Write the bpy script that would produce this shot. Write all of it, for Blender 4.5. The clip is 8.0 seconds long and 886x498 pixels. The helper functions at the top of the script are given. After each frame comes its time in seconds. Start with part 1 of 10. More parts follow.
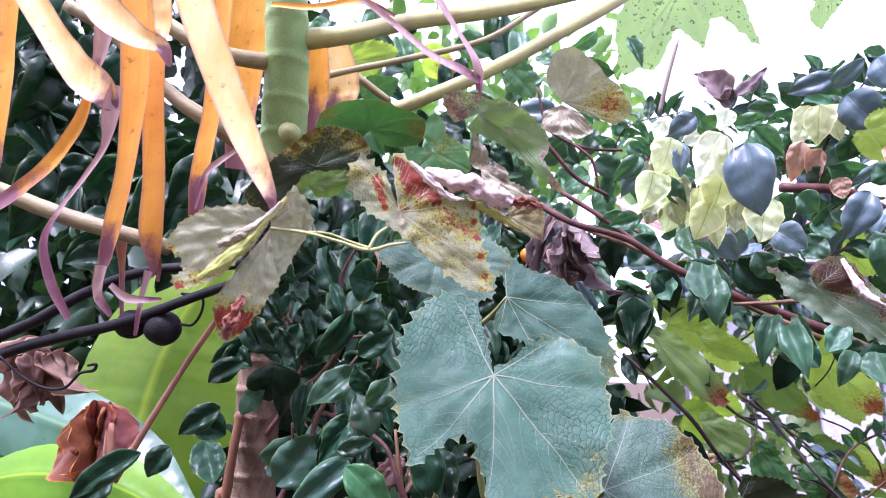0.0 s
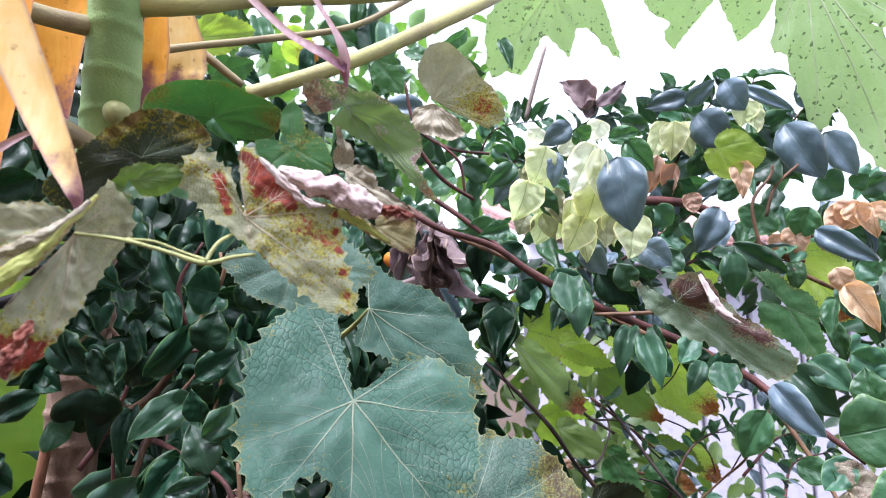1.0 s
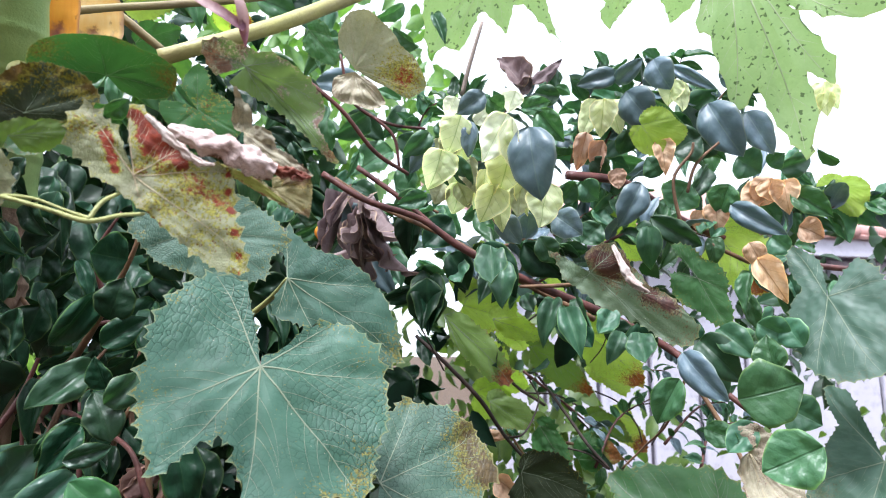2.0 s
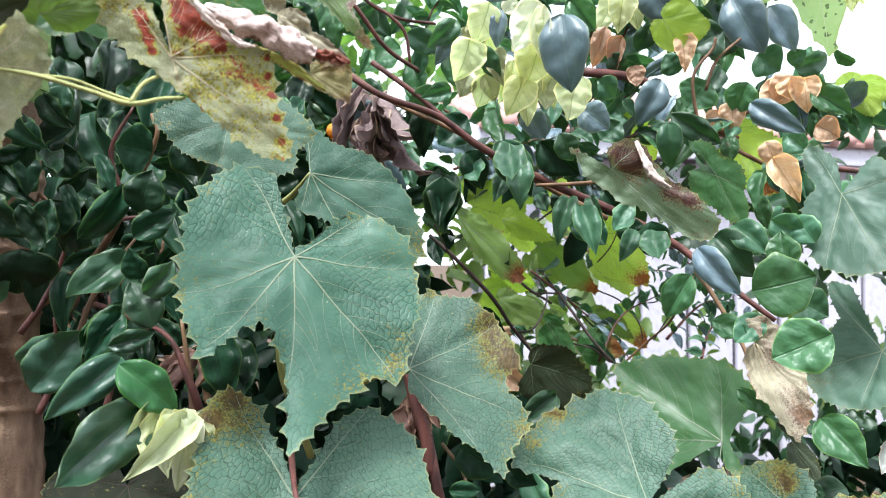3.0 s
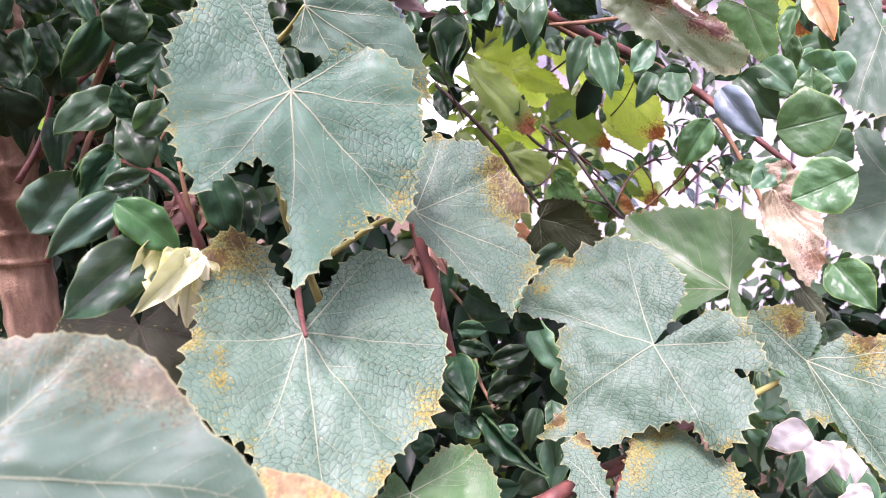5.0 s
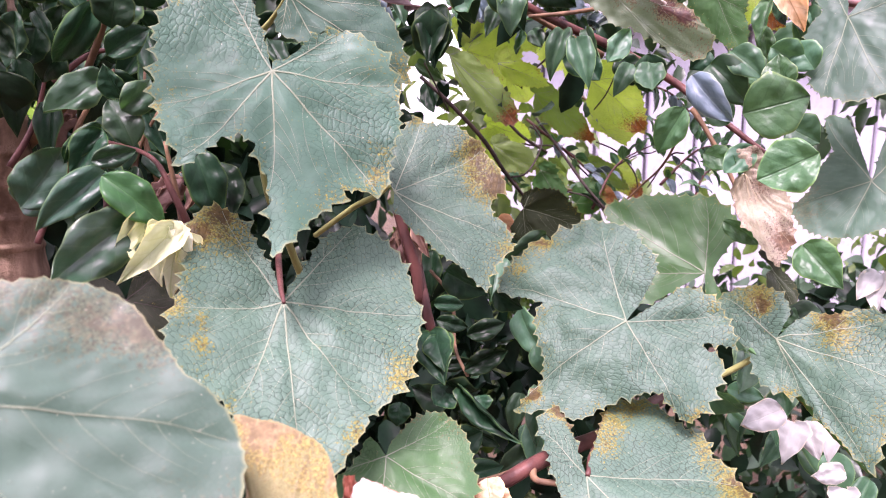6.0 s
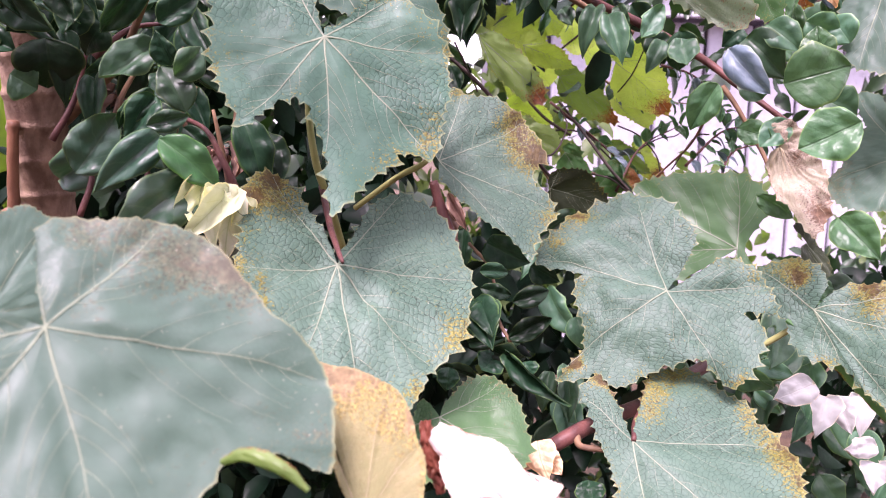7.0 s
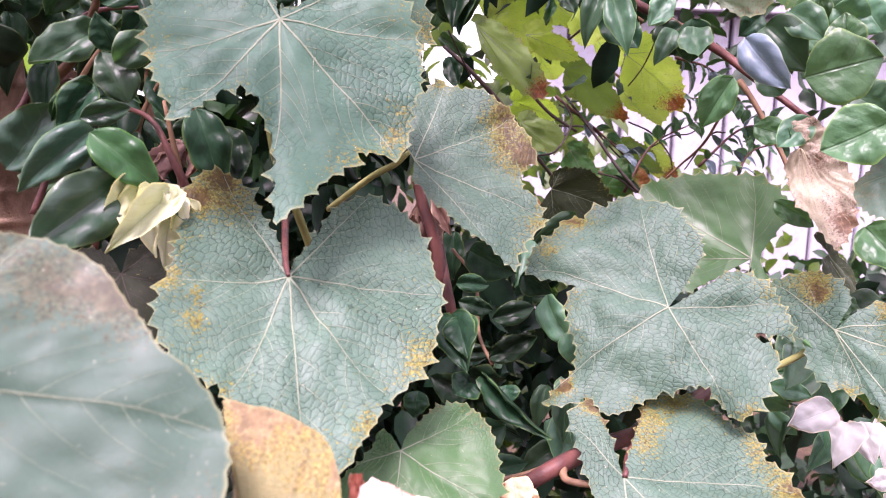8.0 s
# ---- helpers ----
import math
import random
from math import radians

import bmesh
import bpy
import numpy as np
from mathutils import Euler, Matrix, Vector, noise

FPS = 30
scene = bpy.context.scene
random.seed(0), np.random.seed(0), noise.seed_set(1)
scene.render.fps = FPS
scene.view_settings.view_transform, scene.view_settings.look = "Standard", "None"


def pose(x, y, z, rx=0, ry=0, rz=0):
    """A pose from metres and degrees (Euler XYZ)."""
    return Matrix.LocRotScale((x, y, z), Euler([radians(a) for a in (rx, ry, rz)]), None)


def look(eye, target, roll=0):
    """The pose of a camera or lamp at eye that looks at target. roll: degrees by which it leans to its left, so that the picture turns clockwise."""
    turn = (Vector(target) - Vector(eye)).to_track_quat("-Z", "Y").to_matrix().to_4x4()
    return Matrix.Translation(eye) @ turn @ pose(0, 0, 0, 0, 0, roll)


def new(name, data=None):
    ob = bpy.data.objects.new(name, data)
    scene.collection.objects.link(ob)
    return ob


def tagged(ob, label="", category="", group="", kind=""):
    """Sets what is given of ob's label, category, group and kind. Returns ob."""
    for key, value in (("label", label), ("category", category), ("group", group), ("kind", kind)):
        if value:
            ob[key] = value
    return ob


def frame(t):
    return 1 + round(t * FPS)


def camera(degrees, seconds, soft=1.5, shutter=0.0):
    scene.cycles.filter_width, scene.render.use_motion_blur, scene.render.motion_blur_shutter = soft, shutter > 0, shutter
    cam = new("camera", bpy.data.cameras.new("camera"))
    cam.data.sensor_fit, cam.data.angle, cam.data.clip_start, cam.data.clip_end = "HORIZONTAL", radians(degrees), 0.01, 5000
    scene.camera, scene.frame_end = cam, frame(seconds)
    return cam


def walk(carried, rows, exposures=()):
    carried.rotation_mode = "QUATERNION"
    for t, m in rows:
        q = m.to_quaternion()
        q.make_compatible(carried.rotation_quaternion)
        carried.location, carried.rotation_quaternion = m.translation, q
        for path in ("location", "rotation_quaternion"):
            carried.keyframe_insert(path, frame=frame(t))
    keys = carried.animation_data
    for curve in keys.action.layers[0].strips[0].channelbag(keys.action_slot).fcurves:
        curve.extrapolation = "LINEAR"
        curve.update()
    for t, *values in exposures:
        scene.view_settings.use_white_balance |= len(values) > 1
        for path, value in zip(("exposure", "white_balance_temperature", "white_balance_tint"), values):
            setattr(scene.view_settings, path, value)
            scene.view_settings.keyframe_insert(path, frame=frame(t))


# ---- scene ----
cam = camera(69.7, 8.0, soft=1.0)
PATH = [
    (0, (0.0082, 0.3951, 1.5527), (-0.1298, 2.3523, 1.9407), 1.45),
    (0.5, (0.0061, 0.4228, 1.5754), (0.1511, 2.3808, 1.9566), 0.92),
    (1, (0.0060, 0.4414, 1.5734), (0.3061, 2.3824, 1.9507), 0.39),
    (1.5, (0.0340, 0.4434, 1.5616), (0.4102, 2.3729, 1.9299), 0.23),
    (1.7, (0.0440, 0.4342, 1.5621), (0.4493, 2.3591, 1.9236), 0.40),
    (2.8, (0.0170, 0.4373, 1.5555), (0.4763, 2.3808, 1.6647), 0.06),
    (3, (0.0130, 0.4382, 1.5496), (0.4732, 2.3841, 1.5923), 0.15),
    (3.5, (0.0000, 0.4480, 1.5390), (0.4613, 2.3923, 1.4568), 0.23),
    (4, (0.0040, 0.4523, 1.5316), (0.4464, 2.3827, 1.2527), -0.16),
    (4.2, (0.0210, 0.4587, 1.5235), (0.4132, 2.3923, 1.1957), -0.24),
    (5.3, (0.0170, 0.4475, 1.5237), (0.4534, 2.3678, 1.1744), -0.37),
    (5.5, (0.0320, 0.4388, 1.5213), (0.4624, 2.3614, 1.1773), -0.33),
    (6, (0.0281, 0.4314, 1.5049), (0.4643, 2.3552, 1.1754), -0.35),
    (6.5, (-0.0040, 0.4383, 1.4989), (0.4384, 2.3596, 1.1628), -0.39),
    (7, (-0.0069, 0.4318, 1.4827), (0.4266, 2.3555, 1.1487), -0.44),
    (7.5, (-0.0139, 0.4374, 1.4795), (0.3994, 2.3639, 1.1362), -0.35),
    (8, (0.0349, 0.4742, 1.4845), (0.4093, 2.4072, 1.1330), 0.14),
]
EXPOSURES = [(0, 1.34, 5400, 38), (1.0, 1.06, 5620, 21), (1.7, 1.05, 5750, 14), (2.8, 1.19, 5960, 7), (3.6, 1.42, 6010, 17), (4.2, 1.76, 6300, 42), (5.5, 1.56, 6350, 48), (6.5, 1.4, 6350, 50), (8.0, 1.44, 6350, 50)]
walk(cam, [(t, look(eye, target, roll)) for t, eye, target, roll in PATH], EXPOSURES)
cam.data.dof.use_dof, cam.data.dof.focus_distance, cam.data.dof.aperture_fstop = True, 0.55, 12

# ---- light: a bright, hazy white sky ----
SUN_HEIGHT, SUN_BEARING = 64, 215
world = bpy.data.worlds.new("sky")
scene.world = world
world.use_nodes = True
wn = world.node_tree.nodes
wl = world.node_tree.links
sky = wn.new("ShaderNodeTexSky")
sky.sky_type, sky.sun_disc = "NISHITA", False
sky.sun_elevation, sky.sun_rotation = radians(SUN_HEIGHT), radians(SUN_BEARING)
sky.air_density, sky.dust_density = 1.0, 4.0
haze = wn.new("ShaderNodeMix")
haze.data_type = "RGBA"
haze.inputs[0].default_value = 0.72
haze.inputs[7].default_value = (14.4, 14.6, 14.9, 1)
wl.new(sky.outputs[0], haze.inputs[6])
wl.new(haze.outputs[2], wn["Background"].inputs[0])
wn["Background"].inputs[1].default_value = 0.095
sun_data = bpy.data.lights.new("sun", "SUN")
sun_data.energy, sun_data.angle, sun_data.color = 3.2, radians(18), (1.0, 0.97, 0.92)
sun = new("sun", sun_data)
sun.matrix_world = pose(0, 0, 6, 90 - SUN_HEIGHT, 0, 180 - SUN_BEARING)


# ---- materials ----
class Nodes:
    """A small helper that wires up one node material."""

    def __init__(self, name):
        self.mat = bpy.data.materials.new(name)
        self.mat.use_nodes = True
        self.tree = self.mat.node_tree
        self.bsdf = self.tree.nodes["Principled BSDF"]
        self.out = self.tree.nodes["Material Output"]
        self.where = self.add("ShaderNodeTexCoord").outputs["Object"]

    def add(self, kind):
        return self.tree.nodes.new(kind)

    def join(self, a, b):
        self.tree.links.new(a, b)

    def noise(self, size, detail=4, rough=0.6):
        n = self.add("ShaderNodeTexNoise")
        n.inputs["Scale"].default_value, n.inputs["Detail"].default_value = size, detail
        n.inputs["Roughness"].default_value = rough
        self.join(self.where, n.inputs["Vector"])
        return n.outputs["Fac"]

    def ramp(self, value, low, high, to_low=0.0, to_high=1.0):
        n = self.add("ShaderNodeMapRange")
        for i, x in enumerate((low, high, to_low, to_high)):
            n.inputs[i + 1].default_value = x
        self.join(value, n.inputs[0])
        return n.outputs[0]

    def sum(self, a, b, op="ADD"):
        n = self.add("ShaderNodeMath")
        n.operation = op
        for i, x in enumerate((a, b)):
            if isinstance(x, (int, float)):
                n.inputs[i].default_value = x
            else:
                self.join(x, n.inputs[i])
        return n.outputs[0]

    def mix(self, fac, a, b):
        n = self.add("ShaderNodeMix")
        n.data_type = "RGBA"
        for i, x in ((0, fac), (6, a), (7, b)):
            if isinstance(x, (int, float)):
                n.inputs[i].default_value = x
            elif isinstance(x, tuple):
                n.inputs[i].default_value = (*x, 1)
            else:
                self.join(x, n.inputs[i])
        return n.outputs[2]

    def dots(self, size):
        """Distance to scattered points: for small round spots."""
        n = self.add("ShaderNodeTexVoronoi")
        n.inputs["Scale"].default_value = size
        self.join(self.where, n.inputs["Vector"])
        return n.outputs["Distance"]

    def ladder(self, across, beside):
        """Distance to the fine veins that run like rungs between the ribs of a lobed leaf."""
        both = self.add("ShaderNodeCombineXYZ")
        shift = self.sum(self.chance(), 40.0, "MULTIPLY")
        sway = self.sum(self.noise(110, 2), 1.1, "MULTIPLY")
        self.join(self.sum(self.sum(self.sum(self.attribute("across"), across, "MULTIPLY"), shift), sway), both.inputs[0])
        self.join(self.sum(self.sum(self.attribute("beside"), beside, "MULTIPLY"), sway), both.inputs[1])
        n = self.add("ShaderNodeTexVoronoi")
        n.voronoi_dimensions, n.feature = "2D", "DISTANCE_TO_EDGE"
        n.inputs["Scale"].default_value, n.inputs["Randomness"].default_value = 1.0, 0.8
        self.join(both.outputs[0], n.inputs["Vector"])
        return n.outputs["Distance"]

    def attribute(self, name):
        n = self.add("ShaderNodeAttribute")
        n.attribute_name = name
        return n.outputs["Fac"]

    def chance(self):
        return self.add("ShaderNodeObjectInfo").outputs["Random"]

    def relief(self, value, depth, strength=0.6):
        n = self.add("ShaderNodeBump")
        n.inputs["Strength"].default_value, n.inputs["Distance"].default_value = strength, depth
        self.join(value, n.inputs["Height"])
        self.join(n.outputs[0], self.bsdf.inputs["Normal"])
        return n.outputs[0]

    def finish(self, colour, rough, glow=0.0, gloss=0.5, tint=(1.0, 1.0, 1.0)):
        """glow: how much light passes through the sheet."""
        self.join(colour, self.bsdf.inputs["Base Color"])
        if isinstance(rough, (int, float)):
            self.bsdf.inputs["Roughness"].default_value = rough
        else:
            self.join(rough, self.bsdf.inputs["Roughness"])
        if gloss is not None:
            self.bsdf.inputs["Specular IOR Level"].default_value = gloss
        if glow:
            t = self.add("ShaderNodeBsdfTranslucent")
            bright = self.add("ShaderNodeMix")
            bright.data_type, bright.blend_type = "RGBA", "MULTIPLY"
            bright.inputs[0].default_value = 1.0
            bright.inputs[7].default_value = (*tint, 1)
            self.join(colour, bright.inputs[6])
            self.join(bright.outputs[2], t.inputs["Color"])
            m = self.add("ShaderNodeMixShader")
            m.inputs[0].default_value = glow
            self.join(self.bsdf.outputs[0], m.inputs[1])
            self.join(t.outputs[0], m.inputs[2])
            self.join(m.outputs[0], self.out.inputs["Surface"])
        return self.mat


def leaf_skin(name, fresh, deep, line, first, last, rough=0.42, glow=0.25, cell=235, tint=(1.3, 1.5, 0.7), gloss=0.5, lines=0.75, speck=(0.5, 0.48, 0.36), speck_size=520, speck_at=0.75, mottle=0.3, bare=0.06):
    """A vine leaf: two greens, a ladder of fine veins between the ribs, and wear that goes from the first colour to the last."""
    n = Nodes(name)
    colour = n.mix(n.ramp(n.sum(n.noise(14), n.sum(n.noise(48, 3), 0.5, "MULTIPLY")), 0.55, 0.98), fresh, deep)
    colour = n.mix(n.ramp(n.noise(300, 3, 0.7), 0.35, 0.7, 0.0, mottle), colour, deep)
    zone = n.ramp(n.noise(11, 2), 0.40, 0.62, bare, 1.0)
    near, far = n.ladder(13 * cell / 235, 25 * cell / 235), n.ladder(34 * cell / 235, 56 * cell / 235)
    net = n.sum(n.ramp(near, 0.012, 0.075, 1.0, 0.0), zone, "MULTIPLY")
    fine = n.sum(n.ramp(far, 0.0, 0.12, 1.0, 0.0), zone, "MULTIPLY")
    colour = n.mix(n.sum(net, lines * 0.85, "MULTIPLY"), colour, line)
    colour = n.mix(n.sum(fine, lines * 0.30, "MULTIPLY"), colour, line)
    worn = n.sum(n.attribute("wear"), n.ramp(n.noise(70, 4, 0.7), 0.25, 0.75, -0.25, 0.25))
    grain = n.noise(480, 3, 0.75)
    patch = n.sum(n.sum(worn, n.ramp(grain, 0.3, 0.7, -0.6, 0.42)), n.sum(net, 0.3, "MULTIPLY"), "SUBTRACT")
    colour = n.mix(n.ramp(patch, 0.32, 0.5, 0.0, 0.85), colour, n.mix(n.ramp(n.noise(800, 2), 0.35, 0.65), first, tuple(0.30 * c for c in first)))
    burnt = n.mix(n.ramp(n.noise(260, 3), 0.35, 0.7), last, tuple(0.4 * c for c in last))
    colour = n.mix(n.ramp(n.sum(worn, n.ramp(n.noise(330, 3, 0.7), 0.3, 0.7, -0.3, 0.25)), 0.78, 1.0), colour, burnt)
    spots = n.ramp(n.sum(n.sum(worn, 0.62, "MULTIPLY"), n.dots(430), "SUBTRACT"), 0.0, 0.06, 0.0, 0.8)
    colour = n.mix(n.sum(spots, n.ramp(n.noise(120, 2), 0.42, 0.6), "MULTIPLY"), colour, tuple(0.45 * c for c in last))
    specks = n.ramp(n.noise(speck_size, 1), speck_at, speck_at + 0.04, 0.0, 0.5 + 2 * (0.75 - speck_at))
    colour = n.mix(specks, colour, speck)
    hue = n.add("ShaderNodeHueSaturation")
    n.join(n.ramp(n.chance(), 0, 1, 0.85, 1.15), hue.inputs["Value"])
    n.join(colour, hue.inputs["Color"])
    colour = n.mix(n.ramp(n.attribute("rim"), 0.55, 1.0, 0.0, 0.45), hue.outputs[0], (0.36, 0.35, 0.15))
    pillow = n.sum(n.ramp(near, 0.0, 0.30), n.ramp(far, 0.0, 0.25, 0.0, 0.22))
    n.relief(n.sum(n.sum(pillow, zone, "MULTIPLY"), n.sum(n.sum(n.noise(60), 1.0, "MULTIPLY"), n.sum(n.noise(700, 3, 0.7), 0.5, "MULTIPLY"))), 0.0007, 0.04 + 0.34 * lines)
    n.join(n.ramp(n.sum(net, n.sum(fine, 0.4, "MULTIPLY"), "MAXIMUM"), 0.0, 1.0, gloss, gloss * (1 - 0.75 * lines)), n.bsdf.inputs["Specular IOR Level"])
    return n.finish(colour, n.ramp(n.noise(90), 0.3, 0.7, rough - 0.06, rough + 0.1), glow, None, tint)


GREEN = leaf_skin("vine_leaf_green", (0.066, 0.150, 0.102), (0.037, 0.096, 0.063), (0.010, 0.030, 0.020), (0.25, 0.215, 0.025), (0.105, 0.066, 0.014), 0.52, 0.16, gloss=0.40, lines=0.95)
NETTED = leaf_skin("vine_leaf_netted", (0.090, 0.166, 0.118), (0.050, 0.108, 0.073), (0.016, 0.028, 0.020), (0.25, 0.215, 0.025), (0.105, 0.066, 0.014), 0.52, 0.16, gloss=0.44, lines=0.95, bare=0.55)
MID = leaf_skin("vine_leaf_young", (0.052, 0.145, 0.042), (0.032, 0.098, 0.030), (0.016, 0.05, 0.02), (0.16, 0.15, 0.035), (0.22, 0.09, 0.03), 0.5, 0.2, gloss=0.5, lines=0.8)
SOFT = leaf_skin("vine_leaf_smooth", (0.074, 0.145, 0.102), (0.045, 0.098, 0.065), (0.03, 0.075, 0.05), (0.135, 0.160, 0.088), (0.16, 0.15, 0.085), 0.55, 0.16, gloss=0.6, lines=0.2)
FRESH = leaf_skin("vine_leaf_fresh", (0.070, 0.185, 0.060), (0.050, 0.140, 0.048), (0.05, 0.12, 0.04), (0.30, 0.30, 0.06), (0.32, 0.12, 0.04), 0.45, 0.3, gloss=0.6, lines=0.2)
OLIVE = leaf_skin("vine_leaf_olive", (0.18, 0.27, 0.07), (0.12, 0.195, 0.05), (0.17, 0.25, 0.08), (0.30, 0.20, 0.06), (0.28, 0.085, 0.03), 0.5, 0.4, lines=0.3)
# Base colours raised to carry the light from behind, besides the translucency.
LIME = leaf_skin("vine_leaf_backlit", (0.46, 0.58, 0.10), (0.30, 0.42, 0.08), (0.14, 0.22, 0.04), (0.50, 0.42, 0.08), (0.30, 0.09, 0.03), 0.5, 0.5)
DULL = leaf_skin("vine_leaf_dull", (0.055, 0.075, 0.04), (0.030, 0.036, 0.022), (0.02, 0.022, 0.014), (0.30, 0.25, 0.03), (0.15, 0.09, 0.02), 0.6, 0.15, gloss=0.2)
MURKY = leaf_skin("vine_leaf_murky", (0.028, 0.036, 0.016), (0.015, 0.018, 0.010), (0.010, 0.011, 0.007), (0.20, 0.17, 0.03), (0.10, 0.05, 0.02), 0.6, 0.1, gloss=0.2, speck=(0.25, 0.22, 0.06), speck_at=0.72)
PALE = leaf_skin("vine_leaf_underside", (0.44, 0.43, 0.31), (0.28, 0.30, 0.16), (0.16, 0.15, 0.07), (0.46, 0.42, 0.05), (0.34, 0.055, 0.025), 0.6, 0.30, 300, (1.15, 1.1, 0.85), 0.3, 0.75, mottle=0.75)
ROSY = leaf_skin("vine_leaf_rosy", (0.78, 0.66, 0.62), (0.55, 0.41, 0.38), (0.28, 0.17, 0.15), (0.58, 0.42, 0.36), (0.22, 0.08, 0.05), 0.55, 0.15, 260, (1.1, 0.9, 0.8), 0.3, 0.8, mottle=0.7)
FADED = leaf_skin("vine_leaf_faded", (0.14, 0.19, 0.125), (0.085, 0.125, 0.070), (0.04, 0.06, 0.035), (0.20, 0.13, 0.07), (0.085, 0.030, 0.022), 0.55, 0.2, gloss=0.5, lines=0.6)
GILT = leaf_skin("vine_leaf_gilt", (0.52, 0.53, 0.16), (0.32, 0.35, 0.09), (0.17, 0.16, 0.05), (0.52, 0.36, 0.16), (0.40, 0.14, 0.08), 0.55, 0.2, 235, (1.2, 1.1, 0.6), 0.3, 0.6, mottle=0.7)
BLUSH = leaf_skin("vine_leaf_blushed", (0.20, 0.29, 0.11), (0.14, 0.21, 0.08), (0.10, 0.15, 0.06), (0.52, 0.40, 0.38), (0.34, 0.17, 0.13), 0.5, 0.35, 235, (1.2, 1.3, 0.7), 0.4, 0.4)
RUSTED = leaf_skin("vine_leaf_rusted", (0.30, 0.085, 0.045), (0.14, 0.04, 0.03), (0.10, 0.03, 0.02), (0.46, 0.24, 0.16), (0.55, 0.36, 0.27), 0.6, 0.12, 235, (1.2, 0.8, 0.6), 0.3, 0.5)
STRAW = leaf_skin("vine_leaf_straw", (0.40, 0.34, 0.17), (0.22, 0.22, 0.09), (0.13, 0.10, 0.04), (0.44, 0.34, 0.10), (0.40, 0.28, 0.14), 0.5, 0.15, 330, (1.1, 0.9, 0.6), 0.5, 1.0, mottle=0.8)
PINKDRY = leaf_skin("vine_leaf_bleached", (0.76, 0.70, 0.65), (0.54, 0.42, 0.38), (0.48, 0.34, 0.29), (0.66, 0.46, 0.38), (0.38, 0.12, 0.07), 0.5, 0.15, 230, (1.1, 0.9, 0.8), 0.4, mottle=0.5)
BUFF = leaf_skin("vine_leaf_buff", (0.52, 0.46, 0.36), (0.32, 0.30, 0.19), (0.20, 0.14, 0.09), (0.56, 0.44, 0.34), (0.30, 0.18, 0.11), 0.55, 0.2, 240, (1.1, 0.9, 0.7), 0.35, mottle=0.7)
LIMEPAP = leaf_skin("papaya_leaf_skin", (0.36, 0.47, 0.26), (0.28, 0.40, 0.19), (0.42, 0.52, 0.30), (0.3, 0.3, 0.1), (0.2, 0.15, 0.05), 0.5, 0.5, 130, (1.2, 1.35, 0.75), 0.4, 0.4, (0.03, 0.05, 0.02), 150, 0.64)


def smooth_leaf(name, light, dark, rough, glow, gloss=0.6, tint=(1.3, 1.5, 0.6), relief=0.0006, vary=0.35, grain=1.0, ribs=0.0, rib=(0.1, 0.2, 0.08)):
    """A smooth small leaf. grain: 1 for leaves built one unit long, 16 for those built in metres; ribs: how clearly the midrib and side veins show."""
    n = Nodes(name)
    colour = n.mix(n.ramp(n.noise(2.2 * grain), 0.3, 0.7), light, dark)
    colour = n.mix(n.ramp(n.noise(17 * grain, 3), 0.45, 0.8, 0.0, 0.4), colour, dark)
    colour = n.mix(n.ramp(n.attribute("wear"), 0.72, 1.0, 0.0, 0.75), colour, (light[0] * 1.8 + 0.06, light[1] * 1.5 + 0.07, light[2] * 1.2 + 0.01))
    height = n.sum(n.noise(2.4 * grain, 2), n.sum(n.noise(15 * grain, 2), 0.12, "MULTIPLY"))
    if ribs:
        axes = n.add("ShaderNodeSeparateXYZ")
        n.join(n.where, axes.inputs[0])
        aside = n.sum(axes.outputs[0], 0.0, "ABSOLUTE")
        wobble = n.sum(n.noise(5), 0.10, "MULTIPLY")
        along = n.sum(n.sum(n.sum(axes.outputs[1], n.sum(aside, 0.75, "MULTIPLY"), "SUBTRACT"), wobble), 7.5, "MULTIPLY")
        wave = n.sum(n.sum(along, 1.0, "PINGPONG"), 0.0, "ABSOLUTE")
        side = n.ramp(wave, 0.0, 0.13, 1.0, 0.0)
        mid = n.ramp(aside, 0.006, 0.022, 1.0, 0.0)
        lines = n.sum(n.sum(side, 0.55, "MULTIPLY"), mid, "MAXIMUM")
        colour = n.mix(n.sum(lines, ribs, "MULTIPLY"), colour, rib)
        height = n.sum(n.sum(height, n.ramp(wave, 0.0, 1.0, 0.0, 0.14)), n.sum(mid, 0.15, "MULTIPLY"), "SUBTRACT")
    hue = n.add("ShaderNodeHueSaturation")
    n.join(n.ramp(n.chance(), 0, 1, 1 - vary, 1 + vary), hue.inputs["Value"])
    n.join(n.ramp(n.chance(), 0, 1, 0.485, 0.515), hue.inputs["Hue"])
    n.join(colour, hue.inputs["Color"])
    n.relief(height, relief * 4, 0.5)
    return n.finish(hue.outputs[0], n.ramp(n.noise(8 * grain), 0.3, 0.7, rough - 0.04, rough + 0.08), glow, gloss, tint)


GLOSSY = smooth_leaf("shrub_leaf_green", (0.072, 0.168, 0.090), (0.033, 0.098, 0.054), 0.42, 0.25, 0.5, vary=0.55, ribs=0.3, rib=(0.09, 0.19, 0.08), relief=0.0007)
# Dark green deepened further: shade within the bush is put into this colour.
SHADED = smooth_leaf("bush_leaf_shaded", (0.017, 0.054, 0.025), (0.006, 0.024, 0.011), 0.38, 0.08, 0.22, vary=0.55, ribs=0.25, rib=(0.04, 0.09, 0.035), relief=0.0008)
LIGHT = smooth_leaf("shrub_leaf_light", (0.080, 0.180, 0.078), (0.044, 0.120, 0.052), 0.36, 0.25, 0.45, vary=0.35, ribs=0.6, rib=(0.034, 0.085, 0.035), relief=0.0018)
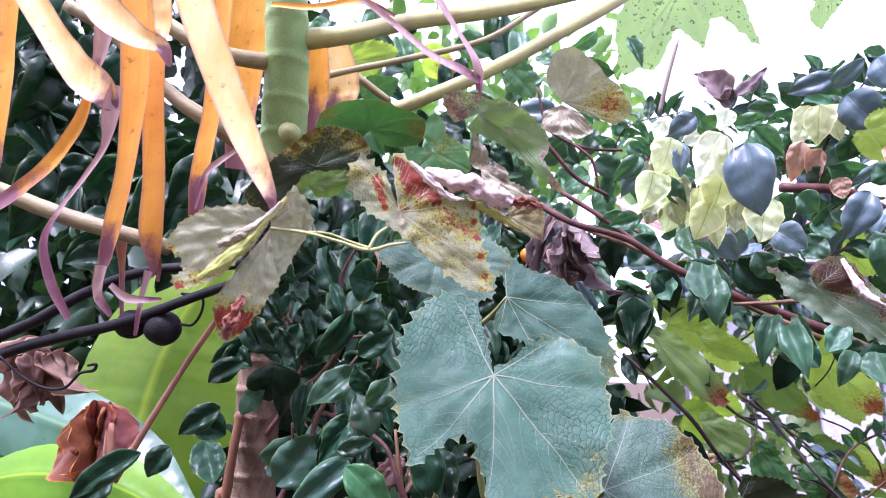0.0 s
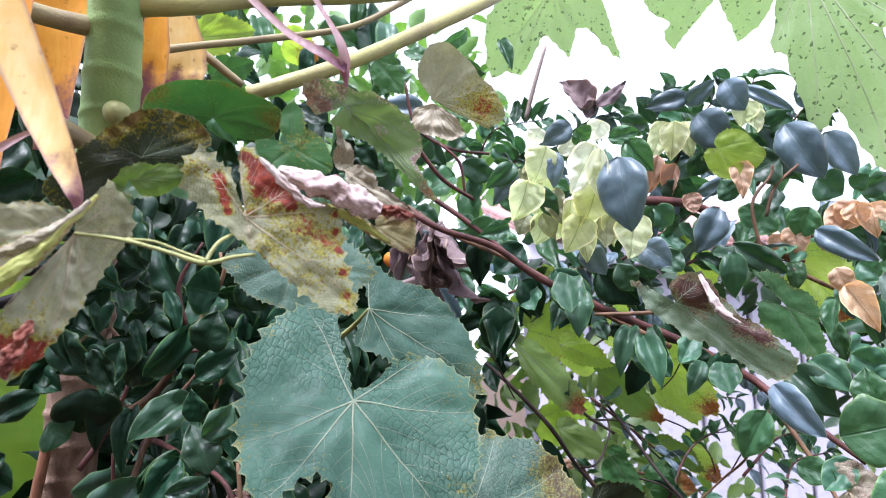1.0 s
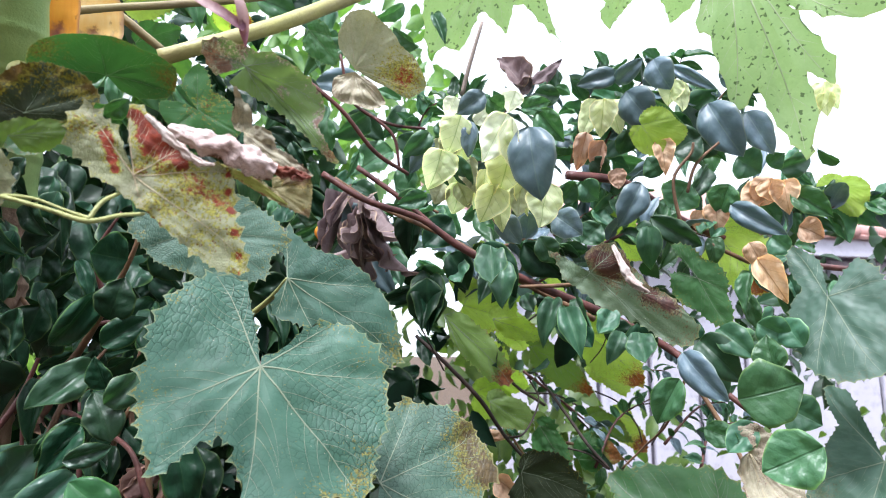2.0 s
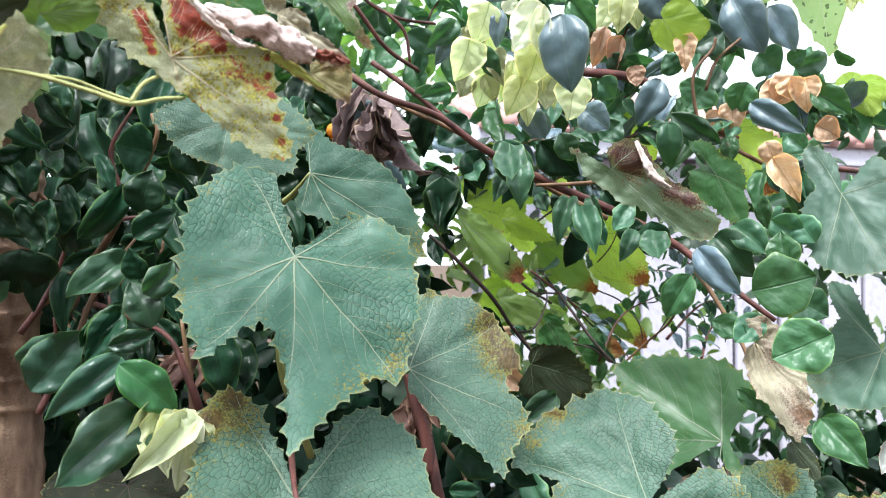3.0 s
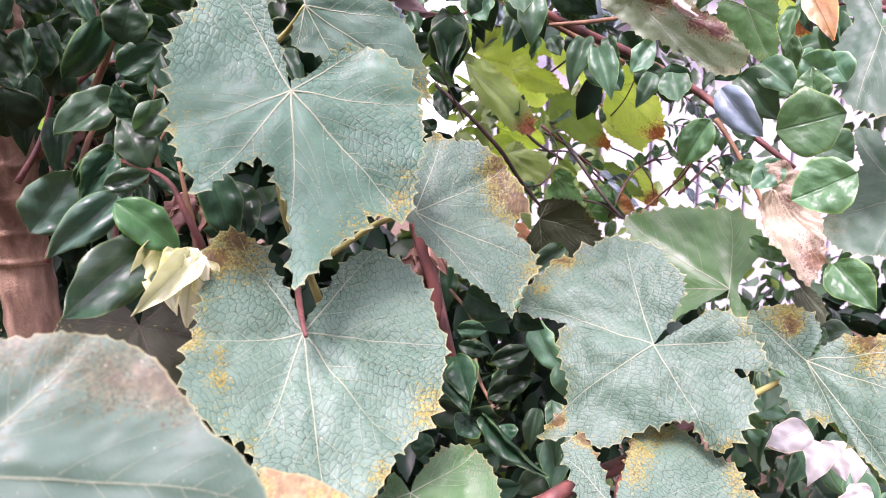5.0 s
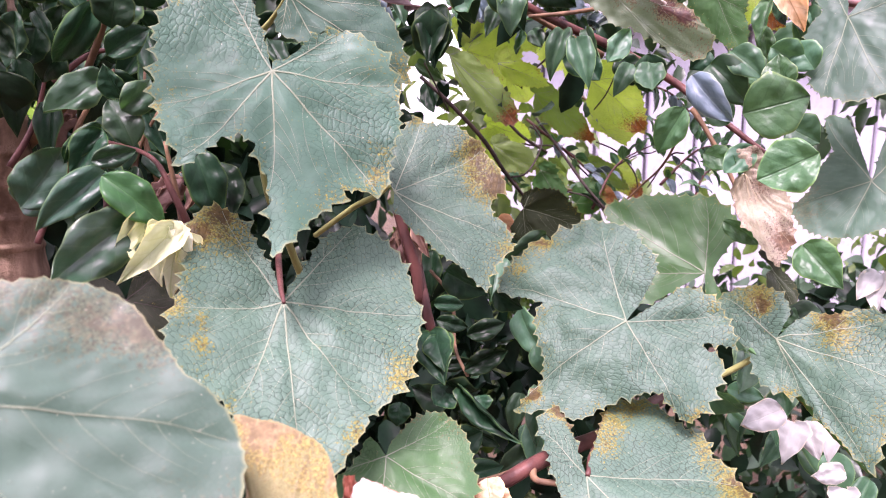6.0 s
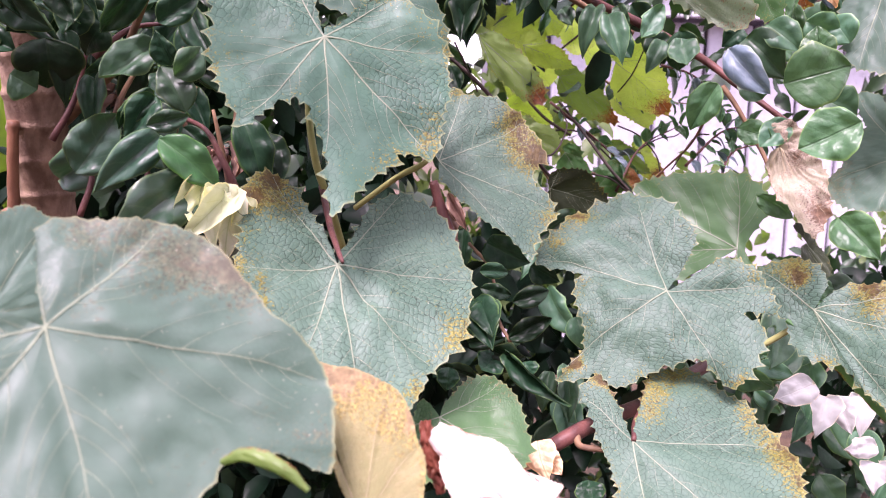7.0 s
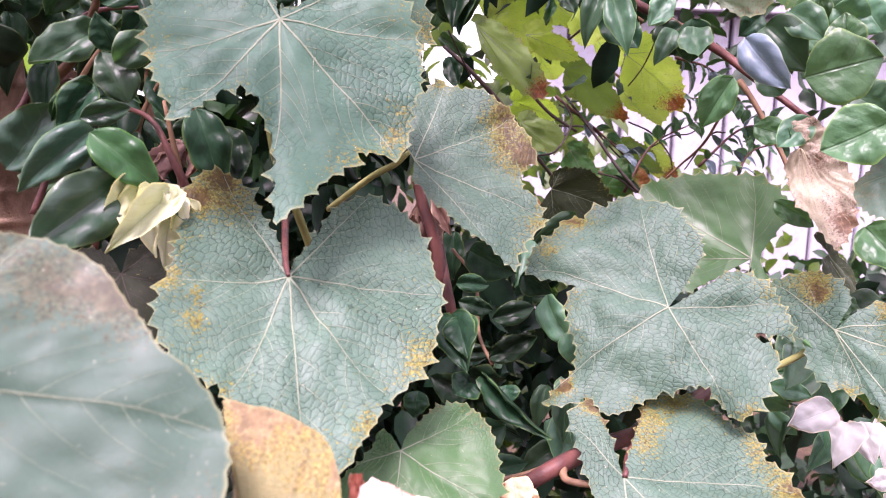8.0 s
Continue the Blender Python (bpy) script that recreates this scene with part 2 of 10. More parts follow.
# Blue-grey sheen of the sky, painted into the leaf colour.
SKY_SHEEN = smooth_leaf("shrub_leaf_sky_sheen", (0.135, 0.190, 0.235), (0.080, 0.132, 0.160), 0.42, 0.12, 0.6, vary=0.35, ribs=0.45, rib=(0.17, 0.24, 0.23), relief=0.0006)
BROAD = smooth_leaf("bush_leaf_broad", (0.040, 0.102, 0.060), (0.024, 0.068, 0.040), 0.33, 0.1, 0.5, vary=0.2, ribs=0.4, rib=(0.10, 0.17, 0.10), relief=0.0008)
# Near-black copy of the shrub leaf: the inner shade is in its colour.
SHADED_MASS = smooth_leaf("shrub_mass_shaded", (0.0065, 0.022, 0.0095), (0.0025, 0.010, 0.005), 0.38, 0.08, 0.18, grain=16)
BACKLEAF = smooth_leaf("background_leaf_green", (0.026, 0.066, 0.024), (0.011, 0.032, 0.013), 0.35, 0.2, grain=16)
FARLEAF = smooth_leaf("far_leaf_green", (0.16, 0.25, 0.06), (0.08, 0.15, 0.05), 0.5, 0.4, grain=16)
PALEB = smooth_leaf("bract_pale", (0.88, 0.90, 0.80), (0.82, 0.86, 0.66), 0.5, 0.45, 0.3, (1.1, 1.1, 0.9), 0.0016, 0.08, 1.0, 0.5, (0.46, 0.56, 0.24))
LIGHTB = smooth_leaf("bush_leaf_fresh", (0.045, 0.140, 0.042), (0.030, 0.100, 0.030), 0.32, 0.15, 0.35, vary=0.1, ribs=0.4, rib=(0.10, 0.21, 0.08), relief=0.0006)
CREAM = smooth_leaf("bract_cream", (0.86, 0.90, 0.64), (0.76, 0.83, 0.44), 0.5, 0.45, 0.3, (1.1, 1.1, 0.9), 0.0016, 0.12, 1.0, 0.6, (0.36, 0.48, 0.12))
# Yellower than the cream bracts, and darkened in colour to stand for shade.
SHADED_BRACT = smooth_leaf("bract_shaded", (0.50, 0.54, 0.38), (0.43, 0.46, 0.27), 0.55, 0.2, 0.3, (1.1, 1.05, 0.8), 0.0012, 0.2, 1.0, 0.5, (0.30, 0.34, 0.12))
WHITE = smooth_leaf("bract_white", (0.56, 0.57, 0.55), (0.48, 0.49, 0.47), 0.5, 0.25, 0.3, (1, 1, 1), 0.0010, 0.06, 1.0, 0.3, (0.60, 0.58, 0.52))
TAN = smooth_leaf("bract_dry", (0.72, 0.56, 0.42), (0.58, 0.36, 0.22), 0.6, 0.3, 0.3, (1.2, 0.9, 0.6), 0.002, 0.3, 1.0, 0.6, (0.36, 0.19, 0.10))
BANANA = smooth_leaf("banana_leaf_green", (0.25, 0.42, 0.035), (0.17, 0.33, 0.035), 0.42, 0.45, 0.25, (1.5, 1.6, 0.4), 0.0002, 0.2, 6)
# Teal stands for the sky mirrored in this leaf, besides its gloss.
BANANA_TEAL = smooth_leaf("banana_leaf_teal", (0.06, 0.17, 0.09), (0.04, 0.13, 0.07), 0.3, 0.2, 0.9, (1.3, 1.5, 0.6), 0.0002, 0.2, 6)
RUST = smooth_leaf("crumpled_leaf_rust", (0.26, 0.07, 0.03), (0.13, 0.03, 0.02), 0.55, 0.15, 0.4, (1.3, 0.8, 0.5), 0.001, 0.2, 1.0, 0.5, (0.10, 0.03, 0.02))
PINKBITS = smooth_leaf("dead_leaf_pink", (0.30, 0.19, 0.15), (0.17, 0.09, 0.07), 0.6, 0.2, 0.3, (1, 0.9, 0.8), 0.001, 0.35, 1.0, 0.4, (0.14, 0.07, 0.06))
GREYDRY = smooth_leaf("dead_leaf_grey", (0.30, 0.22, 0.22), (0.14, 0.095, 0.10), 0.6, 0.15, 0.3, (1, 0.9, 0.8), 0.001, 0.3, 1.0, 0.6, (0.34, 0.28, 0.27))


def straw(name, light, dark, rough=0.4, glow=0.3):
    """A dead strap leaf: streaks along its length."""
    n = Nodes(name)
    stretch = n.add("ShaderNodeMapping")
    stretch.inputs["Scale"].default_value = (220, 220, 9)
    n.join(n.where, stretch.inputs["Vector"])
    streak = n.add("ShaderNodeTexNoise")
    streak.inputs["Scale"].default_value = 1.0
    n.join(stretch.outputs[0], streak.inputs["Vector"])
    colour = n.mix(n.ramp(n.noise(25), 0.35, 0.7), light, dark)
    colour = n.mix(n.ramp(streak.outputs["Fac"], 0.4, 0.75, 0.0, 0.5), colour, dark)
    colour = n.mix(n.ramp(n.noise(130, 3), 0.62, 0.72, 0.0, 0.6), colour, (dark[0] * 0.4, dark[1] * 0.3, dark[2] * 0.3))
    colour = n.mix(n.ramp(n.sum(n.attribute("wear"), n.ramp(n.noise(60), 0.3, 0.7, -0.2, 0.2)), 0.42, 0.72, 0.0, 0.95), colour, (0.19, 0.075, 0.12))
    colour = n.mix(n.ramp(n.attribute("rim"), 0.45, 1.0, 0.0, 0.75), colour, (0.34, 0.19, 0.17))
    n.relief(streak.outputs["Fac"], 0.0016, 0.7)
    return n.finish(colour, rough + 0.1, glow, 0.4, (1.2, 0.9, 0.5))


ORANGE = straw("strap_leaf_orange", (0.80, 0.41, 0.05), (0.66, 0.28, 0.025))
YELLOW = straw("strap_leaf_yellow", (0.84, 0.66, 0.34), (0.76, 0.48, 0.12))
MAUVE = straw("strap_leaf_mauve", (0.50, 0.36, 0.36), (0.34, 0.20, 0.21))
BROWN = straw("strap_leaf_brown", (0.25, 0.11, 0.06), (0.14, 0.05, 0.03))


def bark(name, light, dark, size=60, rough=0.6, gloss=0.3, depth=0.0012):
    n = Nodes(name)
    stretch = n.add("ShaderNodeMapping")
    stretch.inputs["Scale"].default_value = (size, size, size * 0.25)
    n.join(n.where, stretch.inputs["Vector"])
    grain = n.add("ShaderNodeTexNoise")
    grain.inputs["Scale"].default_value, grain.inputs["Detail"].default_value = 1.0, 5
    n.join(stretch.outputs[0], grain.inputs["Vector"])
    colour = n.mix(n.ramp(grain.outputs["Fac"], 0.35, 0.65), light, dark)
    colour = n.mix(n.ramp(n.noise(22), 0.5, 0.75, 0.0, 0.6), colour, (dark[0] * 0.6, dark[1] * 0.6, dark[2] * 0.6))
    n.relief(n.sum(grain.outputs["Fac"], n.noise(400, 3)), depth, 0.5)
    return n.finish(colour, rough, 0, gloss)


GREENSTEM = bark("stem_green", (0.38, 0.39, 0.15), (0.29, 0.30, 0.11), 40, 0.45)
REDSTEM = bark("stem_red", (0.16, 0.06, 0.05), (0.07, 0.03, 0.028), 70, 0.45)
BROWNSTEM = bark("stem_brown", (0.26, 0.15, 0.08), (0.14, 0.08, 0.05), 70, 0.6)
DARKSTEM = bark("stem_dark", (0.07, 0.045, 0.04), (0.035, 0.025, 0.022), 70, 0.6)
PALESTEM = bark("stem_pale", (0.42, 0.34, 0.30), (0.30, 0.24, 0.20), 70, 0.6)
PETIOLE = bark("papaya_petiole_green", (0.44, 0.42, 0.15), (0.34, 0.30, 0.13), 30, 0.4)
PETIOLE_OLD = bark("papaya_petiole_old", (0.30, 0.25, 0.12), (0.22, 0.17, 0.09), 30, 0.5)
TRUNKGREEN = bark("papaya_trunk_green", (0.35, 0.47, 0.18), (0.23, 0.36, 0.12), 25, 0.45)
TRUNKBARK = bark("papaya_trunk_bark", (0.40, 0.275, 0.20), (0.17, 0.11, 0.08), 80, 0.75, 0.15, 0.003)
IRON = bark("rod_iron", (0.016, 0.013, 0.014), (0.008, 0.007, 0.008), 90, 0.6, 0.2)
CANE = bark("cane_brown", (0.30, 0.14, 0.08), (0.18, 0.08, 0.05), 50, 0.5)
VEIN = bark("leaf_vein_pale", (0.23, 0.28, 0.185), (0.17, 0.21, 0.14), 60, 0.5)
VEINLIGHT = bark("leaf_vein_light", (0.50, 0.58, 0.34), (0.42, 0.50, 0.28), 60, 0.5)
VEINDRY = bark("leaf_vein_dry", (0.48, 0.40, 0.26), (0.40, 0.32, 0.20), 60, 0.5)
SOIL = bark("soil_brown", (0.12, 0.08, 0.05), (0.06, 0.04, 0.03), 8, 0.9, 0.2, 0.02)
SIDING = bark("siding_white", (0.54, 0.52, 0.60), (0.48, 0.46, 0.54), 3, 0.5, 0.4, 0.001)
ROOFTILE = bark("roof_tile_pink", (0.50, 0.30, 0.27), (0.40, 0.22, 0.20), 12, 0.7)
PLASTER = bark("plaster_beige", (0.46, 0.43, 0.38), (0.38, 0.35, 0.31), 6, 0.8)
GAP = bark("siding_gap_grey", (0.20, 0.18, 0.22), (0.15, 0.14, 0.17), 6, 0.7)


# ---- building helpers ----
def mesh_of(name, verts, faces, wear=None, rim=None, flat=False):
    me = bpy.data.meshes.new(name)
    me.from_pydata([tuple(p) for p in verts], [], faces)
    me.polygons.foreach_set("use_smooth", [not flat] * len(faces))
    if wear is not None:
        a = me.attributes.new("wear", "FLOAT", "POINT")
        a.data.foreach_set("value", wear)
    if rim is not None:
        a = me.attributes.new("rim", "FLOAT", "POINT")
        a.data.foreach_set("value", rim)
    me.update()
    return me


def thing(name, at, label, category, group="", kind=""):
    ob = new(name)
    ob.empty_display_size = 0.05
    ob.matrix_basis = Matrix.Translation(at)
    return tagged(ob, label, category, group, kind)


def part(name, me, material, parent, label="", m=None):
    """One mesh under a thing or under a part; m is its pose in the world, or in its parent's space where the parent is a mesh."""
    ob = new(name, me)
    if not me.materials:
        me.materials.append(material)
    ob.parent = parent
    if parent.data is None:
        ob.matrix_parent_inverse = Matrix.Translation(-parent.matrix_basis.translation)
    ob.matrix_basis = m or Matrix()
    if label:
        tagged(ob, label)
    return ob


def spline(points, steps):
    """A smooth line through points of any dimension."""
    p = np.array(points, float)
    q = np.vstack([2 * p[0] - p[1], p, 2 * p[-1] - p[-2]])
    out = []
    for i in range(1, len(q) - 2):
        for k in range(steps):
            t = k / steps
            a, b, c, d = q[i - 1], q[i], q[i + 1], q[i + 2]
            out.append(0.5 * (2 * b + (c - a) * t + (2 * a - 5 * b + 4 * c - d) * t * t + (3 * b - a - 3 * c + d) * t ** 3))
    out.append(p[-1])
    return np.array(out)


def tube_mesh(name, points, sides=8, steps=6, bumps=0.08, seed=0):
    """A round stem along points (x, y, z, radius), with closed ends and a little unevenness."""
    line = spline(points, steps)
    verts, faces = [], []
    up = Vector((0.13, 0.31, 0.94))
    for i, row in enumerate(line):
        a, b = line[max(0, i - 1)], line[min(len(line) - 1, i + 1)]
        way = Vector(b[:3] - a[:3]).normalized()
        side = way.cross(up).normalized()
        over = side.cross(way).normalized()
        up = over
        for k in range(sides):
            w = 2 * math.pi * k / sides
            r = max(row[3], 0.0004) * (1 + bumps * noise.noise(Vector((row[0] * 60 + k, row[1] * 60 + seed, row[2] * 60))))
            verts.append(Vector(row[:3]) + side * (r * math.cos(w)) + over * (r * math.sin(w)))
    n = len(line)
    for i in range(n - 1):
        for k in range(sides):
            faces.append((i * sides + k, i * sides + (k + 1) % sides, (i + 1) * sides + (k + 1) % sides, (i + 1) * sides + k))
    faces.append(tuple(range(sides))[::-1])
    faces.append(tuple((n - 1) * sides + k for k in range(sides)))
    return mesh_of(name, verts, faces)


def about(points):
    """The points with their middle taken out, and that middle."""
    mid = np.array(points[len(points) // 2][:3])
    return [(*(np.array(p[:3]) - mid), *p[3:]) for p in points], mid


def lump_mesh(name, radius, at):
    bm = bmesh.new()
    bmesh.ops.create_icosphere(bm, subdivisions=3, radius=radius)
    for q in bm.verts:
        q.co *= 1 + 0.12 * noise.noise(q.co * 60 + Vector(at) * 9)
    me = bpy.data.meshes.new(name)
    bm.to_mesh(me)
    bm.free()
    me.polygons.foreach_set("use_smooth", [True] * len(me.polygons))
    return me


# ---- the plants, as things that their leaves and stems belong to ----
VINE = thing("grapevine", (0.35, 1.0, 0), "grapevine with large toothed green leaves and withered brown ones", "vine")
SHRUB = thing("flowering_shrub", (0.7, 1.35, 0), "climbing shrub with glossy dark green leaves on red-brown stems", "shrub")
BUSH = thing("evergreen_bush", (0.0, 1.2, 0), "dense bush of dark glossy oval leaves with shade in their colour, beside the papaya", "shrub")
PAPAYA = thing("papaya_tree", (-0.25, 1.25, 0), "young papaya tree with ringed brown trunk and green top", "tree")
STRAP = thing("dead_palm_frond", (-0.35, 1.0, 1.2), "dead palm frond of hanging orange and yellow strap leaves", "palm frond")
BANANA_PLANT = thing("banana_plant", (-0.55, 1.6, 0), "banana plant with broad bright green leaves", "plant")


def flower(label):
    return thing("flower_cluster", (0.4, 1.0, 1.2), label, "flower", "flower clusters of the shrub")


FLOWER_A = flower("large cluster of papery cream-green flower bracts")
FLOWER_B = flower("small cluster of pale green flower bracts")
FLOWER_C = flower("hanging cream flower bracts beside glossy dark leaves")
FLOWER_D = flower("white flower bracts in the dark under the leaves")
FLOWER_E = flower("withered orange-tan flower bracts among dark leaves")
FLOWER_G = flower("small cream flower at the tip of a thin twig")
FLOWER_F = flower("crumpled tan flower beside a red stem")


def between(angle, table):
    """The radius at an angle, smoothly between the lobes and notches of the table."""
    if angle <= table[0][0]:
        return table[0][1]
    for (a, r), (b, s) in zip(table, table[1:]):
        if angle <= b:
            k = (angle - a) / max(b - a, 1e-6)
            k = 0.5 * k + 0.5 * k * k * (3 - 2 * k)
            return r + (s - r) * k
    return table[-1][1]


LEAF_LABELS = {
    "vine_leaf_underside": "withered grey-green vine leaf with rust-red rim",
    "vine_leaf_buff": "crinkled buff-pink dried vine leaf",
    "vine_leaf_straw": "dry straw-coloured vine leaf",
    "vine_leaf_netted": "green vine leaf with dark vein net and yellow speckled edges",
    "vine_leaf_murky": "dark olive-brown dying vine leaf",
    "vine_leaf_faded": "half-withered grey-green and brown vine leaf",
    "vine_leaf_dull": "dull brown-green vine leaf, dying or coloured as in shade",
    "vine_leaf_backlit": "yellow-green vine leaf against the light",
    "vine_leaf_bleached": "bleached white dried vine leaf",
    "vine_leaf_blushed": "green vine leaf turning pink at its edges",
}


def toothed_rim(table, seed, tooth, width, rng):
    """The edge of a lobed leaf, point by point round its stalk: angle, distance, and the push of its pointed teeth."""
    line = []
    for (a, r), (b, q) in zip(table, table[1:]):
        steps = max(1, math.ceil(math.hypot(r - q, radians(b - a) * (r + q) / 2) / 0.02))
        for k in range(steps):
            w = radians(a + (b - a) * k / steps)
            d = between(a + (b - a) * k / steps, table)
            line.append((d * math.cos(w), d * math.sin(w)))
    a, r = table[-1]
    line.append((r * math.cos(radians(a)), r * math.sin(radians(a))))
    line = np.array(line)
    for _ in range(2):
        line[1:-1] = (line[:-2] + 2 * line[1:-1] + line[2:]) / 4
    run = np.concatenate([[0], np.cumsum(np.hypot(*np.diff(line, axis=0).T))])
    turns = np.maximum.accumulate(np.unwrap(np.arctan2(line[:, 1], line[:, 0])) + np.arange(len(line)) * 1e-5)
    rim, at = [], 0.0
    while at < run[-1] - 1e-6:
        wide = width * rng.uniform(0.5, 1.5)
        if run[-1] - at - wide < width * 0.4:
            wide = run[-1] - at
        tall = 0.50 * wide * tooth * rng.uniform(0.25, 1.3)
        lean = rng.uniform(0.45, 0.68)
        for f, h in ((0.0, 0.0), (lean * 0.55, 0.42), (lean, 1.0), (lean + 0.13, 0.45)):
            w = at + wide * f
            p = np.array([np.interp(w, run, line[:, 0]), np.interp(w, run, line[:, 1])])
            ahead = np.array([np.interp(w + 0.02, run, line[:, 0]) - np.interp(w - 0.02, run, line[:, 0]), np.interp(w + 0.02, run, line[:, 1]) - np.interp(w - 0.02, run, line[:, 1])])
            ahead = ahead / (np.hypot(*ahead) or 1)
            far = min(1.0, np.hypot(*p) / 0.35)
            push = (tall * h - 0.25 * tall) * far + 0.010 * noise.noise(Vector((w * 5, seed, 4)))
            rim.append((np.interp(w, run, turns), np.hypot(*p), ahead[1] * push, -ahead[0] * push))
        at += wide
    rim.append((turns[-1], np.hypot(*line[-1]), 0.0, 0.0))
    return rim


def vine_leaf(at, turn, size, lobes, veins, skin, seed, cup=0.0, fold=0.0, wave=0.04, edge=0.34, tooth=1.0, rolls=(), spots=(), crinkle=0.0, owner=None, name="leaf", label="", teeth=0.085):
    """A lobed leaf: its stalk joins at the origin, its tip lies along y at distance 1 times size. lobes: (degrees, length)
    round it; rolls: (degrees, start, radius) of edges that curl towards the viewer; spots: (x, y, radius, amount) of wear."""
    rng = random.Random(seed)
    crinkle = crinkle or (0.09 if skin is BUFF else 0.03 if skin in (PINKDRY, STRAW, PALE) else 0.0)
    first, last = lobes[0][0], lobes[-1][0]
    broad = skin in (GREEN, NETTED, SOFT, PALE, MID, FRESH) and size > 0.05
    rings = 26 if broad else 12
    ways = [radians(a) for a in veins]

    def sector(x, y):
        """How far along the nearest main vein a point lies, and how far beside it."""
        r, best = math.hypot(x, y), 9.0
        w = math.atan2(y, x)
        for v in ways:
            best = min(best, abs((w - v + math.pi) % (2 * math.pi) - math.pi))
        return (r * math.cos(best), r * abs(math.sin(best))) if best < 8 else (r, 0.0)

    def shape(x, y):
        r = math.hypot(x, y)
        near = sector(x, y)[1]
        h = cup * (r * r - 0.3 * r) + fold * abs(x) * 0.6
        h += wave * noise.noise(Vector((x * 1.9, y * 1.9, seed * 3.7)))
        h += wave * 0.5 * noise.noise(Vector((x * 5, y * 5, seed * 1.3 + 9)))
        h += wave * 0.12 * noise.noise(Vector((x * 16, y * 16, seed)))
        if crinkle:
            h += crinkle * (abs(noise.noise(Vector((x * 7, y * 7, seed)))) + 0.5 * abs(noise.noise(Vector((x * 15, y * 15, seed)))))
        h -= 0.016 * math.exp(-(near / 0.05) ** 2) * min(1, r * 4)
        s0, t0 = x, y
        for deg, start, radius in rolls:
            c, s = math.cos(radians(deg)), math.sin(radians(deg))
            along = s0 * c + t0 * s
            if along > start:
                w = min((along - start) / radius, 5.2)
                moved = start + radius * math.sin(w)
                h = h * math.cos(min(w, 1.5)) + radius * (1 - math.cos(w))
                s0, t0 = s0 + (moved - along) * c, t0 + (moved - along) * s
        return Vector((s0 * size, t0 * size, h * size))

    table = [(a, max(r, 0.03)) for a, r in lobes]
    rim = toothed_rim(table, seed, tooth, teeth, rng)
    verts, wear, border, ribs = [shape(0, 0)], [0.0], [0.0], [(0.0, 0.0)]
    for k in range(1, rings + 1):
        f = 0.965 * (k / (rings - 1)) ** 0.8 if k < rings else 1.0
        for a, r, dx, dy in rim:
            rx, ry = r * math.cos(a), r * math.sin(a)
            x, y = f * rx + (dx if k == rings else 0), f * ry + (dy if k == rings else 0)
            verts.append(shape(x, y))
            w = edge * max(0.0, (f - 0.55) / 0.45) ** 2 * 1.3 * (0.6 + 0.8 * noise.noise(Vector((rx * 2.2, ry * 2.2, seed * 2.1))))
            for sx, sy, sr, amount in spots:
                w += amount * math.exp(-((x - sx) ** 2 + (y - sy) ** 2) / (sr * sr))
            wear.append(w)
            border.append(1.0 if k == rings else 0.0)
            s, d = sector(x, y)
            ribs.append((s - d, s + d))
    n = len(rim)
    faces = [(0, 1 + i, 2 + i) for i in range(n - 1)]
    for k in range(rings - 1):
        for i in range(n - 1):
            p = 1 + k * n + i
            faces.append((p, p + n, p + n + 1, p + 1))
    label = label or LEAF_LABELS.get(skin.name, "")
    me = mesh_of(name, verts, faces, wear, border)
    for key, column in (("across", 0), ("beside", 1)):
        me.attributes.new(key, "FLOAT", "POINT").data.foreach_set("value", [q[column] for q in ribs])
    blade = part(name, me, skin, owner or VINE, label, pose(*at, *turn))

    # raised veins: strips along the lobes, with side veins off them
    vv, vf = [], []

    def strip(points, w0, w1):
        base = len(vv)
        for i, (x, y) in enumerate(points):
            a, b = points[max(0, i - 1)], points[min(len(points) - 1, i + 1)]
            d = math.hypot(b[0] - a[0], b[1] - a[1]) or 1
            nx, ny = -(b[1] - a[1]) / d, (b[0] - a[0]) / d
            w = w0 + (w1 - w0) * i / (len(points) - 1)
            for s, lift in ((-1, 0.0), (0, 0.6), (1, 0.0)):
                p = shape(x + nx * w * s, y + ny * w * s)
                p.z += 0.0003 + w * size * lift
                vv.append(p)
        for i in range(len(points) - 1):
            p = base + i * 3
            vf.extend(((p, p + 3, p + 4, p + 1), (p + 1, p + 4, p + 5, p + 2)))

    for w in ways:
        r = between(math.degrees(w), table)
        bend = rng.uniform(0.12, 0.34) * rng.choice((-1, 1))
        main = []
        for i in range(25):
            f = i / 24 * 0.95
            a = w + bend * f * (1 - f)
            main.append((f * r * math.cos(a), f * r * math.sin(a)))
        strip(main, 0.009 if skin is SOFT and size < 0.07 else 0.0050 if broad else 0.0042, 0.0012)
        i = rng.randint(4, 6)
        while i < 22:
            for s in (-1, 1):
                x, y = main[min(i + (s > 0), 24)]
                turn_to = w + s * radians(rng.uniform(40, 50))
                line = []
                reach = r * (1.02 - i / 25) * rng.uniform(0.6, 0.8)
                for k in range(9):
                    d = reach * k / 8
                    b = turn_to - s * 0.30 * k / 8
                    px, py = x + d * math.cos(b), y + d * math.sin(b)
                    ang = math.degrees(math.atan2(py, px))
                    while ang < first - 1:
                        ang += 360
                    own = min(ways, key=lambda v: abs((radians(ang) - v + math.pi) % (2 * math.pi) - math.pi))
                    if ang > last or own != w or math.hypot(px, py) > between(ang, table) * 0.95:
                        break
                    line.append((px, py))
                if len(line) > 2:
                    strip(line, 0.0013, 0.0005)
            i += rng.randint(3, 4)
